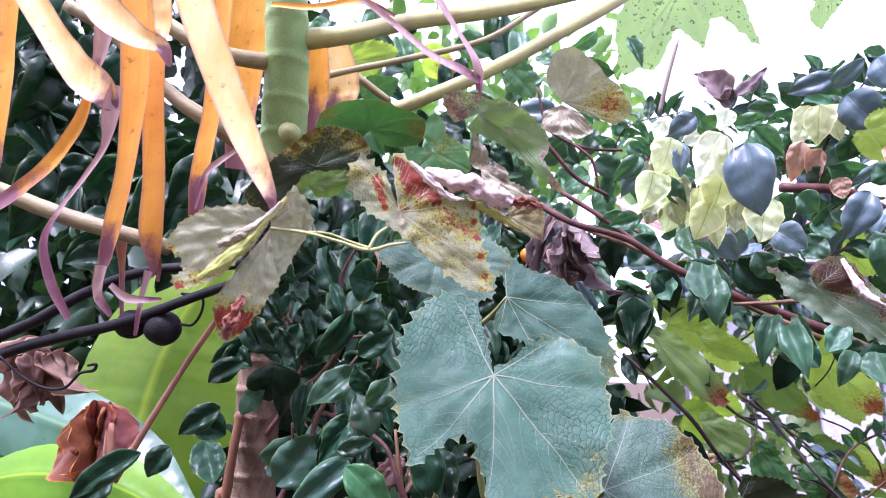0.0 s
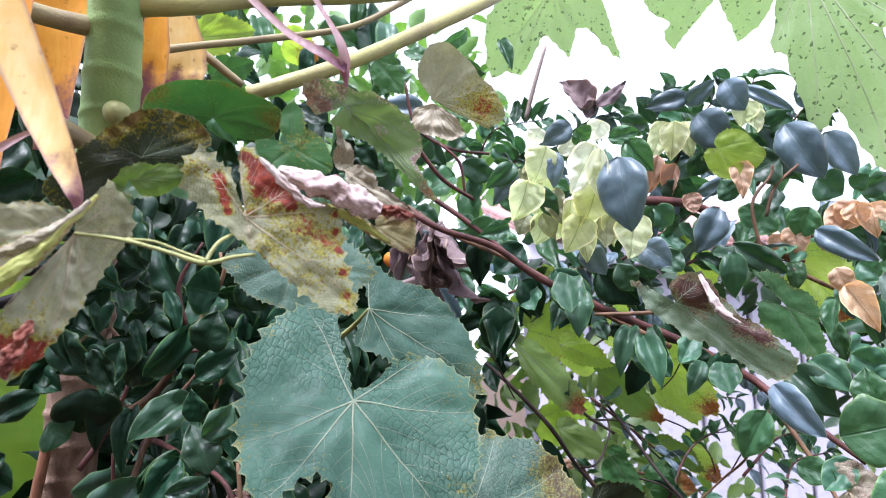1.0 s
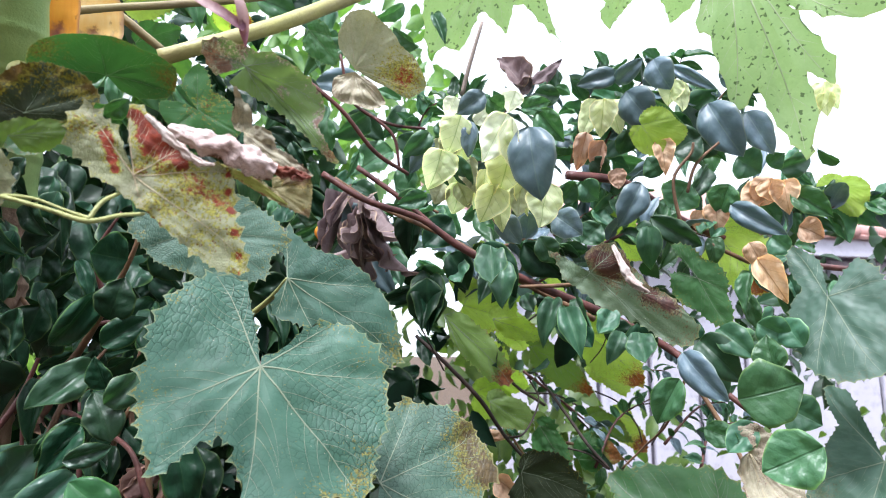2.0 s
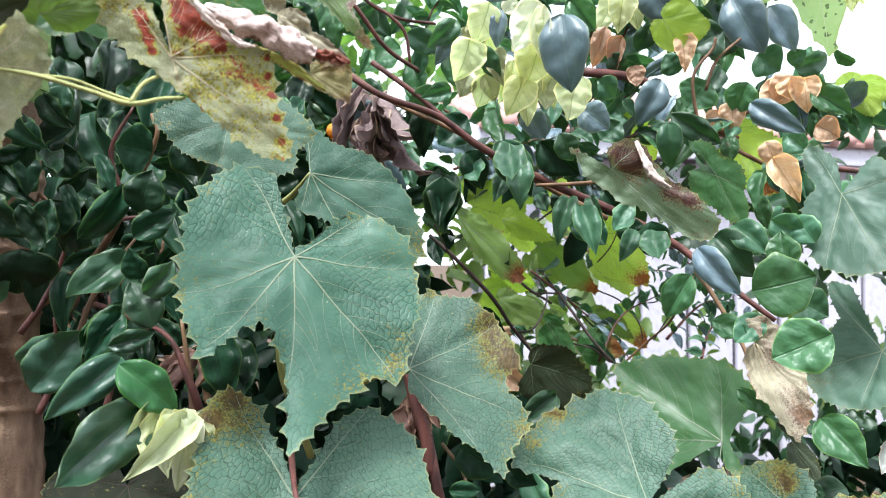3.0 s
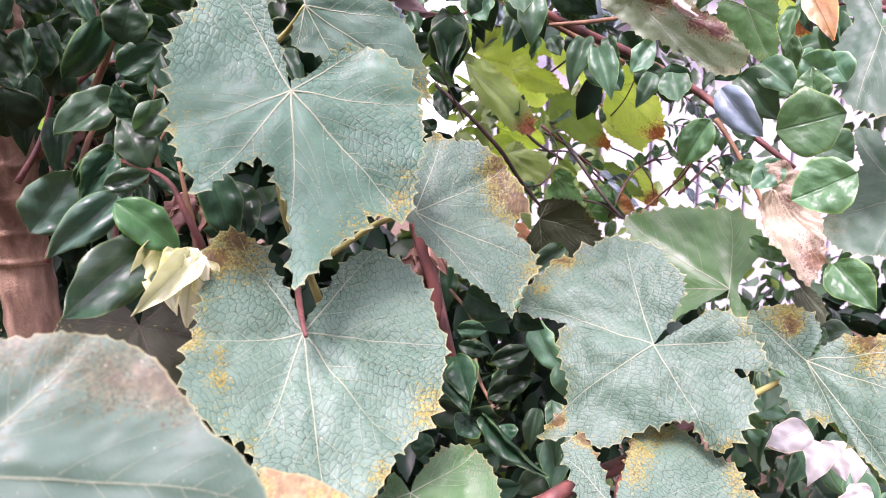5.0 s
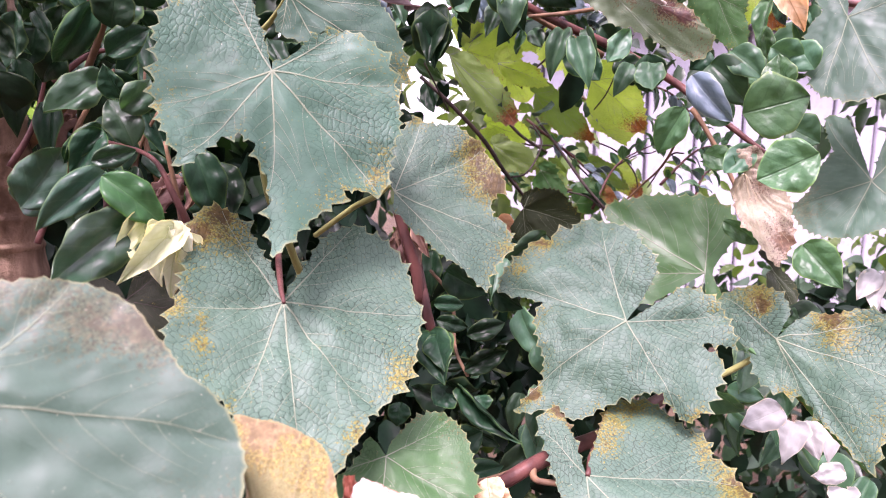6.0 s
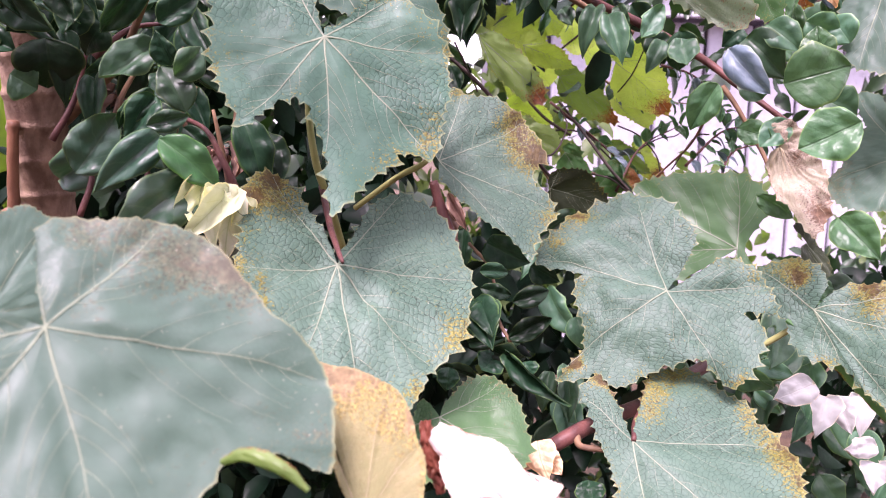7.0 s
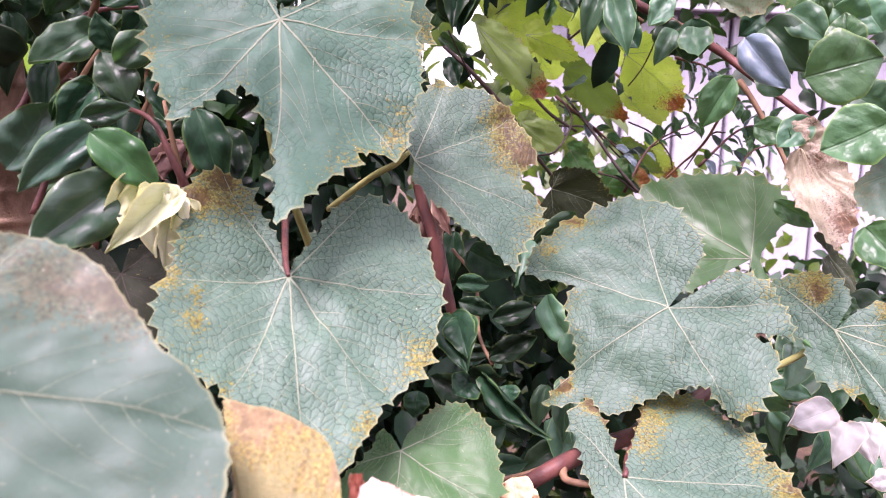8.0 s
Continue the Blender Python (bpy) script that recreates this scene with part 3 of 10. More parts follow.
    if vv:
        part("vein", mesh_of("vein", vv, vf), VEINDRY if skin in (PALE, STRAW, PINKDRY, BUFF) else VEINLIGHT if skin is LIMEPAP else DARKSTEM if skin is MURKY else VEIN, blade)
    return blade


def leaf_curl(points, skin, span, opening, owner=None, name="leaf_curl", label="", crumple=0.3):
    """A dried edge rolled into a gutter: an arc of span degrees swept along points (x, y, z, radius), its opening turned by
    opening degrees from the viewer's side."""
    local, mid = about(points)
    line = spline(local, 14)
    verts, wear, faces, ribs, cols = [], [], [], [], 21
    for i, (x, y, z, r) in enumerate(line):
        a, b = line[max(0, i - 1)], line[min(len(line) - 1, i + 1)]
        way = Vector(b[:3] - a[:3]).normalized()
        side = way.cross(Vector((0, -1, 0.001))).normalized()
        face = side.cross(way)
        f = i / (len(line) - 1)
        ragged = 0.25 * noise.noise(Vector((f * 11, mid[0] * 40, 0)))
        for k in range(cols):
            u = k / (cols - 1)
            w = radians(opening + 180 - span / 2 + span * u * (1 + ragged * (u - 0.3)))
            s = max(r, 0.0005) * (1 + crumple * noise.noise(Vector((f * 7, u * 4, mid[2] * 30))) + 0.5 * crumple * noise.noise(Vector((f * 19, u * 9, mid[2] * 30))) + 0.35 * crumple * abs(noise.noise(Vector((f * 34, u * 11, mid[0] * 50)))) + 0.25 * (u - 0.5))
            ribs.append((0.35 * f * len(points) * 0.4 + u * 0.2, 0.5 * u))
            shift = way * (0.3 * r * noise.noise(Vector((f * 3, u * 3, 7))))
            verts.append(Vector((x, y, z)) + side * (s * math.sin(w)) + face * (s * math.cos(w)) + shift)
            wear.append(0.9 * max(0, abs(2 * u - 1) - 0.6) / 0.4 + 0.35 * noise.noise(Vector((f * 9, u * 5, mid[1] * 40))) + (0.2 if f > 0.93 else 0))
    for i in range(len(line) - 1):
        for k in range(cols - 1):
            p = i * cols + k
            faces.append((p, p + 1, p + cols + 1, p + cols))
    me = mesh_of(name, verts, faces, wear)
    for key, column in (("across", 0), ("beside", 1)):
        me.attributes.new(key, "FLOAT", "POINT").data.foreach_set("value", [q[column] for q in ribs])
    return part(name, me, skin, owner or VINE, label, Matrix.Translation(mid))


def papaya_leaf(at, turn, size, lobes, veins, skin, seed, **more):
    return vine_leaf(at, turn, size, lobes, veins, skin, seed, owner=PAPAYA, label="light green lobed papaya leaf against the sky", tooth=0.3, edge=0.0, teeth=0.11, **more)


def oval_leaf_mesh(name, bend, crease, ripple, seed, base=0.5, tip=0.75, ribs=0.010, roll=0.0):
    """A leaf of length and width 1, its stalk at the origin and its tip along y, with a grooved midrib, swellings between
    its side veins and edges that roll under. base and tip: how pointed its two ends are."""
    rows, cols = 19, 13
    widest = base / (base + tip)
    verts, wear = [], []
    for i in range(rows):
        v = i / (rows - 1)
        half = 0.5 * (v / widest) ** base * ((1 - v) / (1 - widest)) ** tip if 0 < v < 1 else 0.008
        for k in range(cols):
            u = math.sin((2 * k / (cols - 1) - 1) * math.pi / 2)
            x = half * u * (1 + (0.05 + 0.7 * ripple) * noise.noise(Vector((v * 5, u, seed)))) + 0.05 * noise.noise(Vector((v * 2, seed, 3))) * v
            side = abs(u) * half
            z = crease * side - bend * (v - 0.2) ** 2 - crease * side * side - roll * half * abs(u) ** 4
            z += ripple * noise.noise(Vector((v * 4.5, u * 1.6, seed))) * (0.3 + abs(u))
            z += ribs * math.sin(v * 34 - abs(u) * 6) * abs(u) * (1 - abs(u)) * 2.4
            verts.append((x, v - 0.25 * bend * bend * v * v, z))
            wear.append(abs(u) ** 3 if 0 < v < 1 else 1.0)
    faces = [(i * cols + k, i * cols + k + 1, (i + 1) * cols + k + 1, (i + 1) * cols + k) for i in range(rows - 1) for k in range(cols - 1)]
    return mesh_of(name, verts, faces, wear)


LEAF_MESHES = [oval_leaf_mesh("shrub_leaf", b, c, r, k, 0.68, t, 0.010, q) for k, (b, c, r, t, q) in enumerate(((0.35, 0.75, 0.07, 0.95, 0.12), (0.55, 0.5, 0.10, 0.85, 0.2), (0.15, 0.9, 0.08, 1.05, 0.05), (0.75, 0.8, 0.07, 0.95, 0.2), (-0.3, 0.6, 0.11, 0.9, 0.1)))]
BRACT_MESHES = [oval_leaf_mesh("bract", b, c, r, 20 + k, 0.42, t, 0.016, q) for k, (b, c, r, t, q) in enumerate(((0.45, 0.35, 0.11, 0.9, 0.2), (0.3, 0.55, 0.14, 0.95, -0.2), (-0.15, 0.3, 0.13, 0.82, 0.2), (0.6, 0.5, 0.11, 0.9, -0.2)))]
for me in LEAF_MESHES:
    me.materials.append(GLOSSY)
FLAT_MESH = oval_leaf_mesh("shrub_leaf", 0.45, 0.45, 0.045, 9, 0.55, 0.75, 0.006, 0.12)
leaf_count = [0]


def shrub_leaf(at, turn, length, width, skin=None):
    leaf_count[0] += 1
    k = leaf_count[0] * 7 % 5
    owner = SHRUB if at[0] > 0.24 or at[2] > 1.66 and at[0] > 0.05 else BUSH
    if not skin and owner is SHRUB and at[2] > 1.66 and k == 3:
        skin = SKY_SHEEN
    if skin:
        return part("leaf", light_mesh(k, skin), skin, owner, "", pose(*at, *turn) @ Matrix.Diagonal((width, length, length, 1)))
    me = light_mesh(k, SHADED) if owner is BUSH else LEAF_MESHES[k]
    return part("leaf", me, GLOSSY, owner, "", pose(*at, *turn) @ Matrix.Diagonal((width, length, length, 1)))


bract_meshes = {}


def light_mesh(k, skin):
    if (k, skin.name) not in bract_meshes:
        me = (FLAT_MESH if skin is SKY_SHEEN else LEAF_MESHES[k]).copy()
        me.materials.clear()
        me.materials.append(skin)
        bract_meshes[k, skin.name] = me
    return bract_meshes[k, skin.name]


def bract(at, turn, length, width, owner, skin=None, name="bract"):
    skin = skin or CREAM
    leaf_count[0] += 1
    k = leaf_count[0] * 3 % 4
    if (k, skin.name) not in bract_meshes:
        me = BRACT_MESHES[k].copy()
        me.materials.append(skin)
        bract_meshes[k, skin.name] = me
    return part(name, bract_meshes[k, skin.name], skin, owner, "", pose(*at, *turn) @ Matrix.Diagonal((width, length, length, 1)))


def stem(points, owner, skin, name="stem"):
    local, mid = about(points)
    return part(name, tube_mesh(name, local, 9 if points[0][3] > 0.006 else 7), skin, owner, "", Matrix.Translation(mid))


def sprig(points, length, seed, owner=None):
    """A thin twig with leaves set by turns to either side, the older ones hanging, the last ones upright."""
    rng = random.Random(seed)
    stem([(*p, 0.0022 - 0.0007 * i) for i, p in enumerate(points)], owner or SHRUB, REDSTEM if seed % 3 else BROWNSTEM, "twig")
    line = [Vector(p[:3]) for p in spline([Vector((*p, 0.0)) for p in points], 6)]
    for i in range(1, len(line)):
        way = (line[i] - line[i - 1]).normalized()
        for s in (-1, 1) if i % 2 or i == len(line) - 1 else (1 if seed % 2 else -1,):
            out = (way.cross(Vector((0, -1, 0.2))) * s * rng.uniform(0.5, 1.2) + way * rng.uniform(0.1, 0.8) + Vector((0, rng.uniform(-0.6, 0.2), rng.uniform(-0.7, 0.15)))).normalized()
            turn = out.to_track_quat("Y", "Z").to_matrix().to_4x4() @ pose(0, 0, 0, 0, rng.uniform(-55, 55), 0)
            skin = rng.choice((GLOSSY, GLOSSY, GLOSSY, SKY_SHEEN, SKY_SHEEN, LIGHT))
            ln = length * rng.uniform(0.65, 1.15)
            part("leaf", light_mesh(rng.randrange(5), skin), skin, owner or SHRUB, "", Matrix.Translation(line[i]) @ turn @ Matrix.Diagonal((ln * rng.uniform(0.5, 0.68), ln, ln, 1)))


# ---- the setting ----
def ground():
    verts, faces, n = [], [], 60
    for i in range(n + 1):
        for k in range(n + 1):
            x, y = 400 * (2 * i / n - 1) ** 5, 400 * (2 * k / n - 1) ** 5 + 1
            verts.append((x, y, 0.03 * noise.noise(Vector((x * 2, y * 2, 0))) - 0.02))
    for i in range(n):
        for k in range(n):
            p = i * (n + 1) + k
            faces.append((p, p + n + 1, p + n + 2, p + 1))
    ob = new("ground", mesh_of("ground", verts, faces))
    ob.data.materials.append(SOIL)
    tagged(ob, "bare brown garden soil under the plants", "ground", kind="structure")


ground()


def box_mesh(name, a, b, bevel=0.004):
    bm = bmesh.new()
    bmesh.ops.create_cube(bm, size=1, matrix=Matrix.Translation((Vector(a) + Vector(b)) / 2) @ Matrix.Diagonal((*(Vector(b) - Vector(a)), 1)))
    bmesh.ops.bevel(bm, geom=bm.edges[:], offset=bevel, segments=1, affect="EDGES")
    me = bpy.data.meshes.new(name)
    bm.to_mesh(me)
    bm.free()
    return me


def house():
    """The neighbour's house: upright white boards under a pink tiled roof."""
    home = thing("house", (3.6, 4.6, 0), "neighbouring house with white upright boards and pink tiled roof", "house")
    part("wall", box_mesh("wall", (1.3, 4.72, 0), (9.0, 4.95, 2.35)), GAP, home)
    board = box_mesh("board", (0.012, 4.66, 0), (0.375, 4.70, 2.3), 0.008)
    x = 1.31
    while x < 8.8:
        part("board", board, SIDING, home, "", Matrix.Translation((x, 0, 0)))
        x += 0.40
    part("fascia", box_mesh("fascia", (1.2, 4.45, 2.3), (9.1, 4.5, 2.45)), SIDING, home)
    roof = part("roof", box_mesh("roof", (1.2, 0, -0.03), (9.1, 3.0, 0.0)), ROOFTILE, home, "", pose(0, 4.4, 2.46, 20, 0, 0))
    tile = tube_mesh("roof_tile", [(0, 0, 0.015, 0.05), (0, 0.75, 0.015, 0.05), (0, 1.5, 0.015, 0.05), (0, 3.0, 0.015, 0.05)], 8, 2, 0.02)
    x = 1.25
    while x < 9.0:
        part("tile", tile, ROOFTILE, roof, "", Matrix.Translation((x, 0, 0)))
        x += 0.16


house()
# Added wall out of view: it blocks low sky light behind the camera.
sky_block = new("sky_block_wall", box_mesh("sky_block_wall", (-7, -1.9, 0), (7, -1.65, 3.1), 0.01))
sky_block.data.materials.append(PLASTER)
tagged(sky_block, "added unseen plastered wall blocking low sky light", "wall", kind="structure")

# ---- the grapevine ----
vine_leaf((0.0146, 0.8874, 1.5534), (-61.7, -6.5, -174.9), 0.1368, ((-76.3, 0.07), (-75.5, 0.29), (-74.7, 0.49), (-71.4, 0.53), (-59.2, 0.61), (-54.1, 0.6), (-45.6, 0.62), (-40.4, 0.58), (-33.9, 0.61), (-30.2, 0.57), (-10.1, 0.56), (-2, 0.52), (9.7, 0.54), (20.3, 0.56), (28.8, 0.58), (45.7, 0.63), (52.9, 0.66), (58.1, 0.7), (58.6, 0.63), (62.6, 0.45), (69.6, 0.4), (76.8, 0.4), (89.1, 0.56), (90.4, 0.72), (91.2, 0.94), (91.6, 1.01), (92, 0.97), (95.1, 0.93), (104, 0.81), (108, 0.78), (114.6, 0.76), (121.4, 0.7), (130.9, 0.83), (137.6, 0.77), (149.1, 0.69), (156.9, 0.69), (165.1, 0.66), (180.9, 0.63), (191.1, 0.61), (199.1, 0.58), (205.8, 0.54), (215.9, 0.48), (224.7, 0.42), (231.1, 0.33), (231.9, 0.11), (271.9, 0.06)), (-59, 27, 55, 90, 130, 181, 220,), GREEN, 1, cup=0.10, wave=0.05, spots=((-0.51, 0.52, 0.07, 0.42), (-0.54, 0.39, 0.05, 0.35), (-0.40, 0.62, 0.04, 0.35), (0.46, -0.31, 0.04, 0.30),))
vine_leaf((0.0159, 0.8461, 1.4044), (-44.6, -3.7, -168.0), 0.1201, ((-89.9, 0.05), (-85.9, 0.12), (-77.3, 0.35), (-76.9, 0.5), (-74.5, 0.61), (-70.9, 0.69), (-67, 0.75), (-53.6, 0.72), (-45.4, 0.66), (-35, 0.59), (-25.5, 0.53), (-3.6, 0.53), (4.1, 0.58), (14, 0.6), (19.5, 0.64), (27.1, 0.65), (38, 0.66), (48.5, 0.66), (58.1, 0.64), (63.1, 0.69), (68.4, 0.8), (79, 0.9), (82.1, 0.97), (83.7, 1.05), (86.2, 1.1), (89.7, 1.08), (99, 0.95), (102, 0.9), (111.6, 0.83), (116.1, 0.78), (126.6, 0.8), (132.2, 0.8), (143.8, 0.78), (159, 0.76), (165, 0.78), (172.1, 0.77), (177.3, 0.75), (191.2, 0.77), (204.1, 0.77), (210.8, 0.76), (217, 0.71), (224, 0.72), (233.3, 0.58), (236.3, 0.5), (237.1, 0.19), (250.7, 0.06)), (-68, 2, 61, 90, 119, 167, 225,), NETTED, 2, cup=0.08, wave=0.06, spots=((0.27, -0.47, 0.18, 0.62), (0.27, -0.63, 0.08, 0.90), (0.40, -0.47, 0.07, 0.70), (0.43, 0.22, 0.07, 0.65), (0.42, 0.09, 0.04, 0.60), (0.53, 0.03, 0.07, 0.50), (-0.55, 0.54, 0.12, 0.42), (-0.26, 0.81, 0.07, 0.55), (0.09, 1.06, 0.10, 0.50), (-0.05, 0.63, 0.02, 0.60), (-0.36, -0.02, 0.02, 0.40),))
vine_leaf((0.2882, 0.8947, 1.3580), (-39.8, -33.1, 116.7), 0.1100, ((-71.1, 0.15), (-70.3, 0.44), (-68.5, 0.53), (-60.4, 0.64), (-53.1, 0.7), (-44.3, 0.87), (-31.6, 0.97), (-25.4, 1.02), (-19.9, 1.04), (-16.4, 1), (-8.8, 1.04), (-2.8, 0.99), (3.6, 1.07), (9.3, 1.04), (18.1, 1.07), (24.6, 1.09), (33.3, 1.06), (34.5, 0.65), (43.9, 0.7), (72.1, 0.66), (85.1, 0.75), (86.6, 0.85), (90.5, 1.08), (96.5, 0.96), (100.6, 0.81), (110.9, 0.86), (115.6, 0.81), (125.8, 0.65), (134.6, 0.59), (154.3, 0.57), (162.1, 0.6), (166.7, 0.83), (172.7, 0.84), (194.6, 0.76), (205.9, 0.73), (208.6, 0.68), (211.2, 0.53), (215.5, 0.59), (216.3, 0.78), (227.7, 0.74), (243.3, 0.69), (251.5, 0.66), (257.2, 0.62), (262.5, 0.54), (265.5, 0.45), (266.9, 0.1)), (-30, 31, 89, 165, 235,), NETTED, 3, cup=-0.10, wave=0.08, spots=((1.00, 0.02, 0.09, 0.75), (0.04, 0.89, 0.09, 0.85), (-0.01, 0.88, 0.03, 1.30), (-0.36, 0.57, 0.08, 0.40), (-0.64, -0.36, 0.07, 0.60), (0.89, 0.32, 0.07, 0.40), (-0.84, 0.07, 0.05, 0.40),))
vine_leaf((0.4345, 1.0013, 1.3712), (39.7, -50.7, -10.0), 0.1427, ((-140.7, 0.1), (-136.1, 0.18), (-127, 0.25), (-112.9, 0.27), (-105.9, 0.2), (-99.6, 0.12), (-84.9, 0.05), (-14.1, 0.07), (-4.8, 0.14), (-1.2, 0.23), (-0.8, 0.3), (-0.2, 0.38), (9.9, 0.46), (19.2, 0.51), (28.4, 0.57), (37.6, 0.61), (46, 0.62), (55.7, 0.66), (66.7, 0.75), (77.4, 0.82), (83.9, 0.9), (90.3, 0.98), (100.1, 0.8), (113.9, 0.56), (133.2, 0.45), (156.7, 0.52), (159.7, 0.36), (160.1, 0.19)), (39, 90, 127, 211,), FRESH, 4, cup=0.1, wave=0.04)
vine_leaf((0.2255, 0.8302, 1.2645), (-27.6, 22.0, -167.8), 0.1032, ((-115.5, 0.1), (-115.1, 0.22), (-114.7, 0.33), (-112.9, 0.43), (-112.5, 0.61), (-112, 0.67), (-103.5, 0.58), (-93.7, 0.58), (-87.5, 0.54), (-83.3, 0.42), (-68.5, 0.31), (-36, 0.21), (6.2, 0.24), (28.8, 0.36), (39.6, 0.52), (48.3, 0.72), (59.2, 0.86), (76.3, 0.92), (93.8, 1.03), (110, 1.1), (122.4, 1.12), (128, 1.11), (132.4, 1.1), (136.5, 1.12), (139.4, 1.1), (143.1, 1.08), (147.2, 1.03), (151.9, 1.01), (156.6, 0.93), (160.4, 0.98), (164.4, 0.96), (169.5, 0.93), (173.3, 0.88), (183.7, 0.87), (190.9, 0.89), (198.4, 0.84), (205.7, 0.75), (213.1, 0.63), (214.7, 0.46), (215.1, 0.34), (215.5, 0.2), (219.8, 0.08)), (-86, 53, 90, 142,), NETTED, 5, cup=0.05, fold=-0.25, wave=0.05, edge=0.5, spots=((-0.43, -0.23, 0.16, 0.75), (-0.25, -0.09, 0.11, 0.60), (-0.71, -0.24, 0.12, 0.50), (-0.82, 0.64, 0.17, 0.55), (-0.67, 0.86, 0.11, 0.55), (-0.20, -0.51, 0.08, 1.30), (-0.19, -0.37, 0.05, 0.90), (-0.86, 0.31, 0.11, 0.40),))
vine_leaf((0.0760, 0.8137, 1.3048), (-30.3, 29.7, -136.7), 0.0713, ((-115.5, 0.17), (-100.2, 0.25), (-66.7, 0.22), (-39.9, 0.32), (-30, 0.51), (-26.9, 0.59), (-5.6, 0.6), (29.9, 0.61), (60.1, 0.68), (83.9, 0.86), (102.8, 0.88), (114.4, 0.81), (127.9, 0.79), (139, 0.78), (149.4, 0.76), (158.7, 0.73), (168.1, 0.63), (176.1, 0.49), (181, 0.27), (196.4, 0.1)), (-36, 32, 90, 155,), MID, 6, cup=0.1, wave=0.05)
vine_leaf((0.4295, 0.8885, 1.3341), (-40.9, 37.0, 149.8), 0.1256, ((-153, 0.10), (-151, 0.21), (-121, 0.37), (-97, 0.50), (-75, 0.58), (-53, 0.37), (-12, 0.18), (79, 0.42), (86, 0.72), (90, 1.00), (104, 0.87), (122, 0.83), (144, 0.78), (160, 0.69), (170, 0.55), (172, 0.38), (190, 0.29), (192, 0.13)), (-75, 79, 90, 122, 160,), NETTED, 7, cup=-0.08, wave=0.06, edge=0.35, spots=((-0.06, -0.35, 0.12, 0.80), (-0.06, -0.24, 0.07, 0.90), (-0.34, 0.20, 0.18, 0.60), (-0.36, 0.06, 0.09, 0.70), (0.15, 0.36, 0.06, 0.50),))
vine_leaf((0.1013, 0.9250, 1.4671), (-33.1, 43.9, -127.5), 0.1052, ((15, 0.19), (32.4, 0.23), (40.2, 0.33), (48.9, 0.4), (51.5, 0.52), (55.9, 0.63), (59.9, 0.76), (60.3, 0.86), (60.7, 0.96), (61.1, 1.05), (63.2, 0.98), (69, 0.95), (76.7, 0.93), (83.9, 0.96), (90.1, 1), (92.6, 0.93), (98.8, 0.88), (102.2, 0.77), (110, 0.76), (116, 0.83), (119.8, 0.91), (125.8, 0.89), (134.7, 0.89), (139.8, 0.86), (145.7, 0.89), (153, 0.84), (160, 0.84), (166.2, 0.82), (173.4, 0.76), (182.1, 0.73), (187.2, 0.77), (191.3, 0.63), (226.8, 0.2)), (60, 90, 145, 183, 223,), NETTED, 8, cup=0.05, wave=0.05, spots=((-0.57, 0.45, 0.20, 0.45), (-0.42, 0.61, 0.18, 0.75), (-0.44, 0.75, 0.08, 1.15), (-0.75, 0.45, 0.14, 0.35), (0.06, 0.93, 0.11, 0.45), (-0.73, -0.04, 0.08, 0.40),))
vine_leaf((0.5268, 0.9434, 1.6150), (-64.3, 28.8, 132.0), 0.0882, ((-110, 0.14), (-106, 0.54), (-89, 0.82), (-57, 0.29), (22, 0.51), (54, 0.87), (73, 0.98), (90, 1.00), (119, 0.70), (167, 0.54), (211, 0.53), (216, 0.14)), (-89, 54, 90, 167,), SOFT, 9, wave=0.06)
vine_leaf((0.5616, 0.9345, 1.4662), (-48.7, 40.0, 143.3), 0.0615, ((-111, 0.26), (-109, 1.31), (-99, 1.59), (-85, 0.86), (-33, 0.87), (-19, 1.19), (3, 1.16), (35, 1.00), (65, 0.86), (90, 1.00), (139, 0.77), (197, 1.03), (221, 1.14), (222, 0.26)), (-99, -19, 35, 90, 197,), SOFT, 10, wave=0.05, spots=((0.95, -0.27, 0.35, 0.50),))
vine_leaf((0.0271, 0.9904, 1.6250), (-67.1, 51.5, -152.3), 0.1160, ((2.4, 0.1), (6.7, 0.2), (13, 0.28), (29.4, 0.31), (44.8, 0.34), (58.3, 0.41), (58.9, 0.61), (67.9, 0.83), (78.2, 0.97), (88.5, 1.02), (96.1, 0.96), (103.8, 0.86), (109.7, 0.79), (118.1, 0.73), (127.8, 0.63), (137.8, 0.55), (150.1, 0.46), (162.7, 0.36), (184.2, 0.32), (202.7, 0.35), (214.6, 0.44), (221.1, 0.35), (222.6, 0.22), (223, 0.09)), (20, 64, 89, 123, 221,), GREEN, 11, cup=0.08, wave=0.05, edge=0.2, spots=((-0.01, 0.98, 0.16, 0.50),))
vine_leaf((-0.0330, 0.9264, 1.6520), (-47.4, 70.3, -131.1), 0.0576, ((-138, 0.26), (-101, 0.59), (-75, 0.90), (-52, 0.73), (1, 0.60), (35, 0.77), (69, 1.00), (83, 0.90), (100, 1.08), (137, 0.78), (180, 0.60), (205, 0.28)), (-52, 1, 69, 100, 137,), NETTED, 12, wave=0.05)
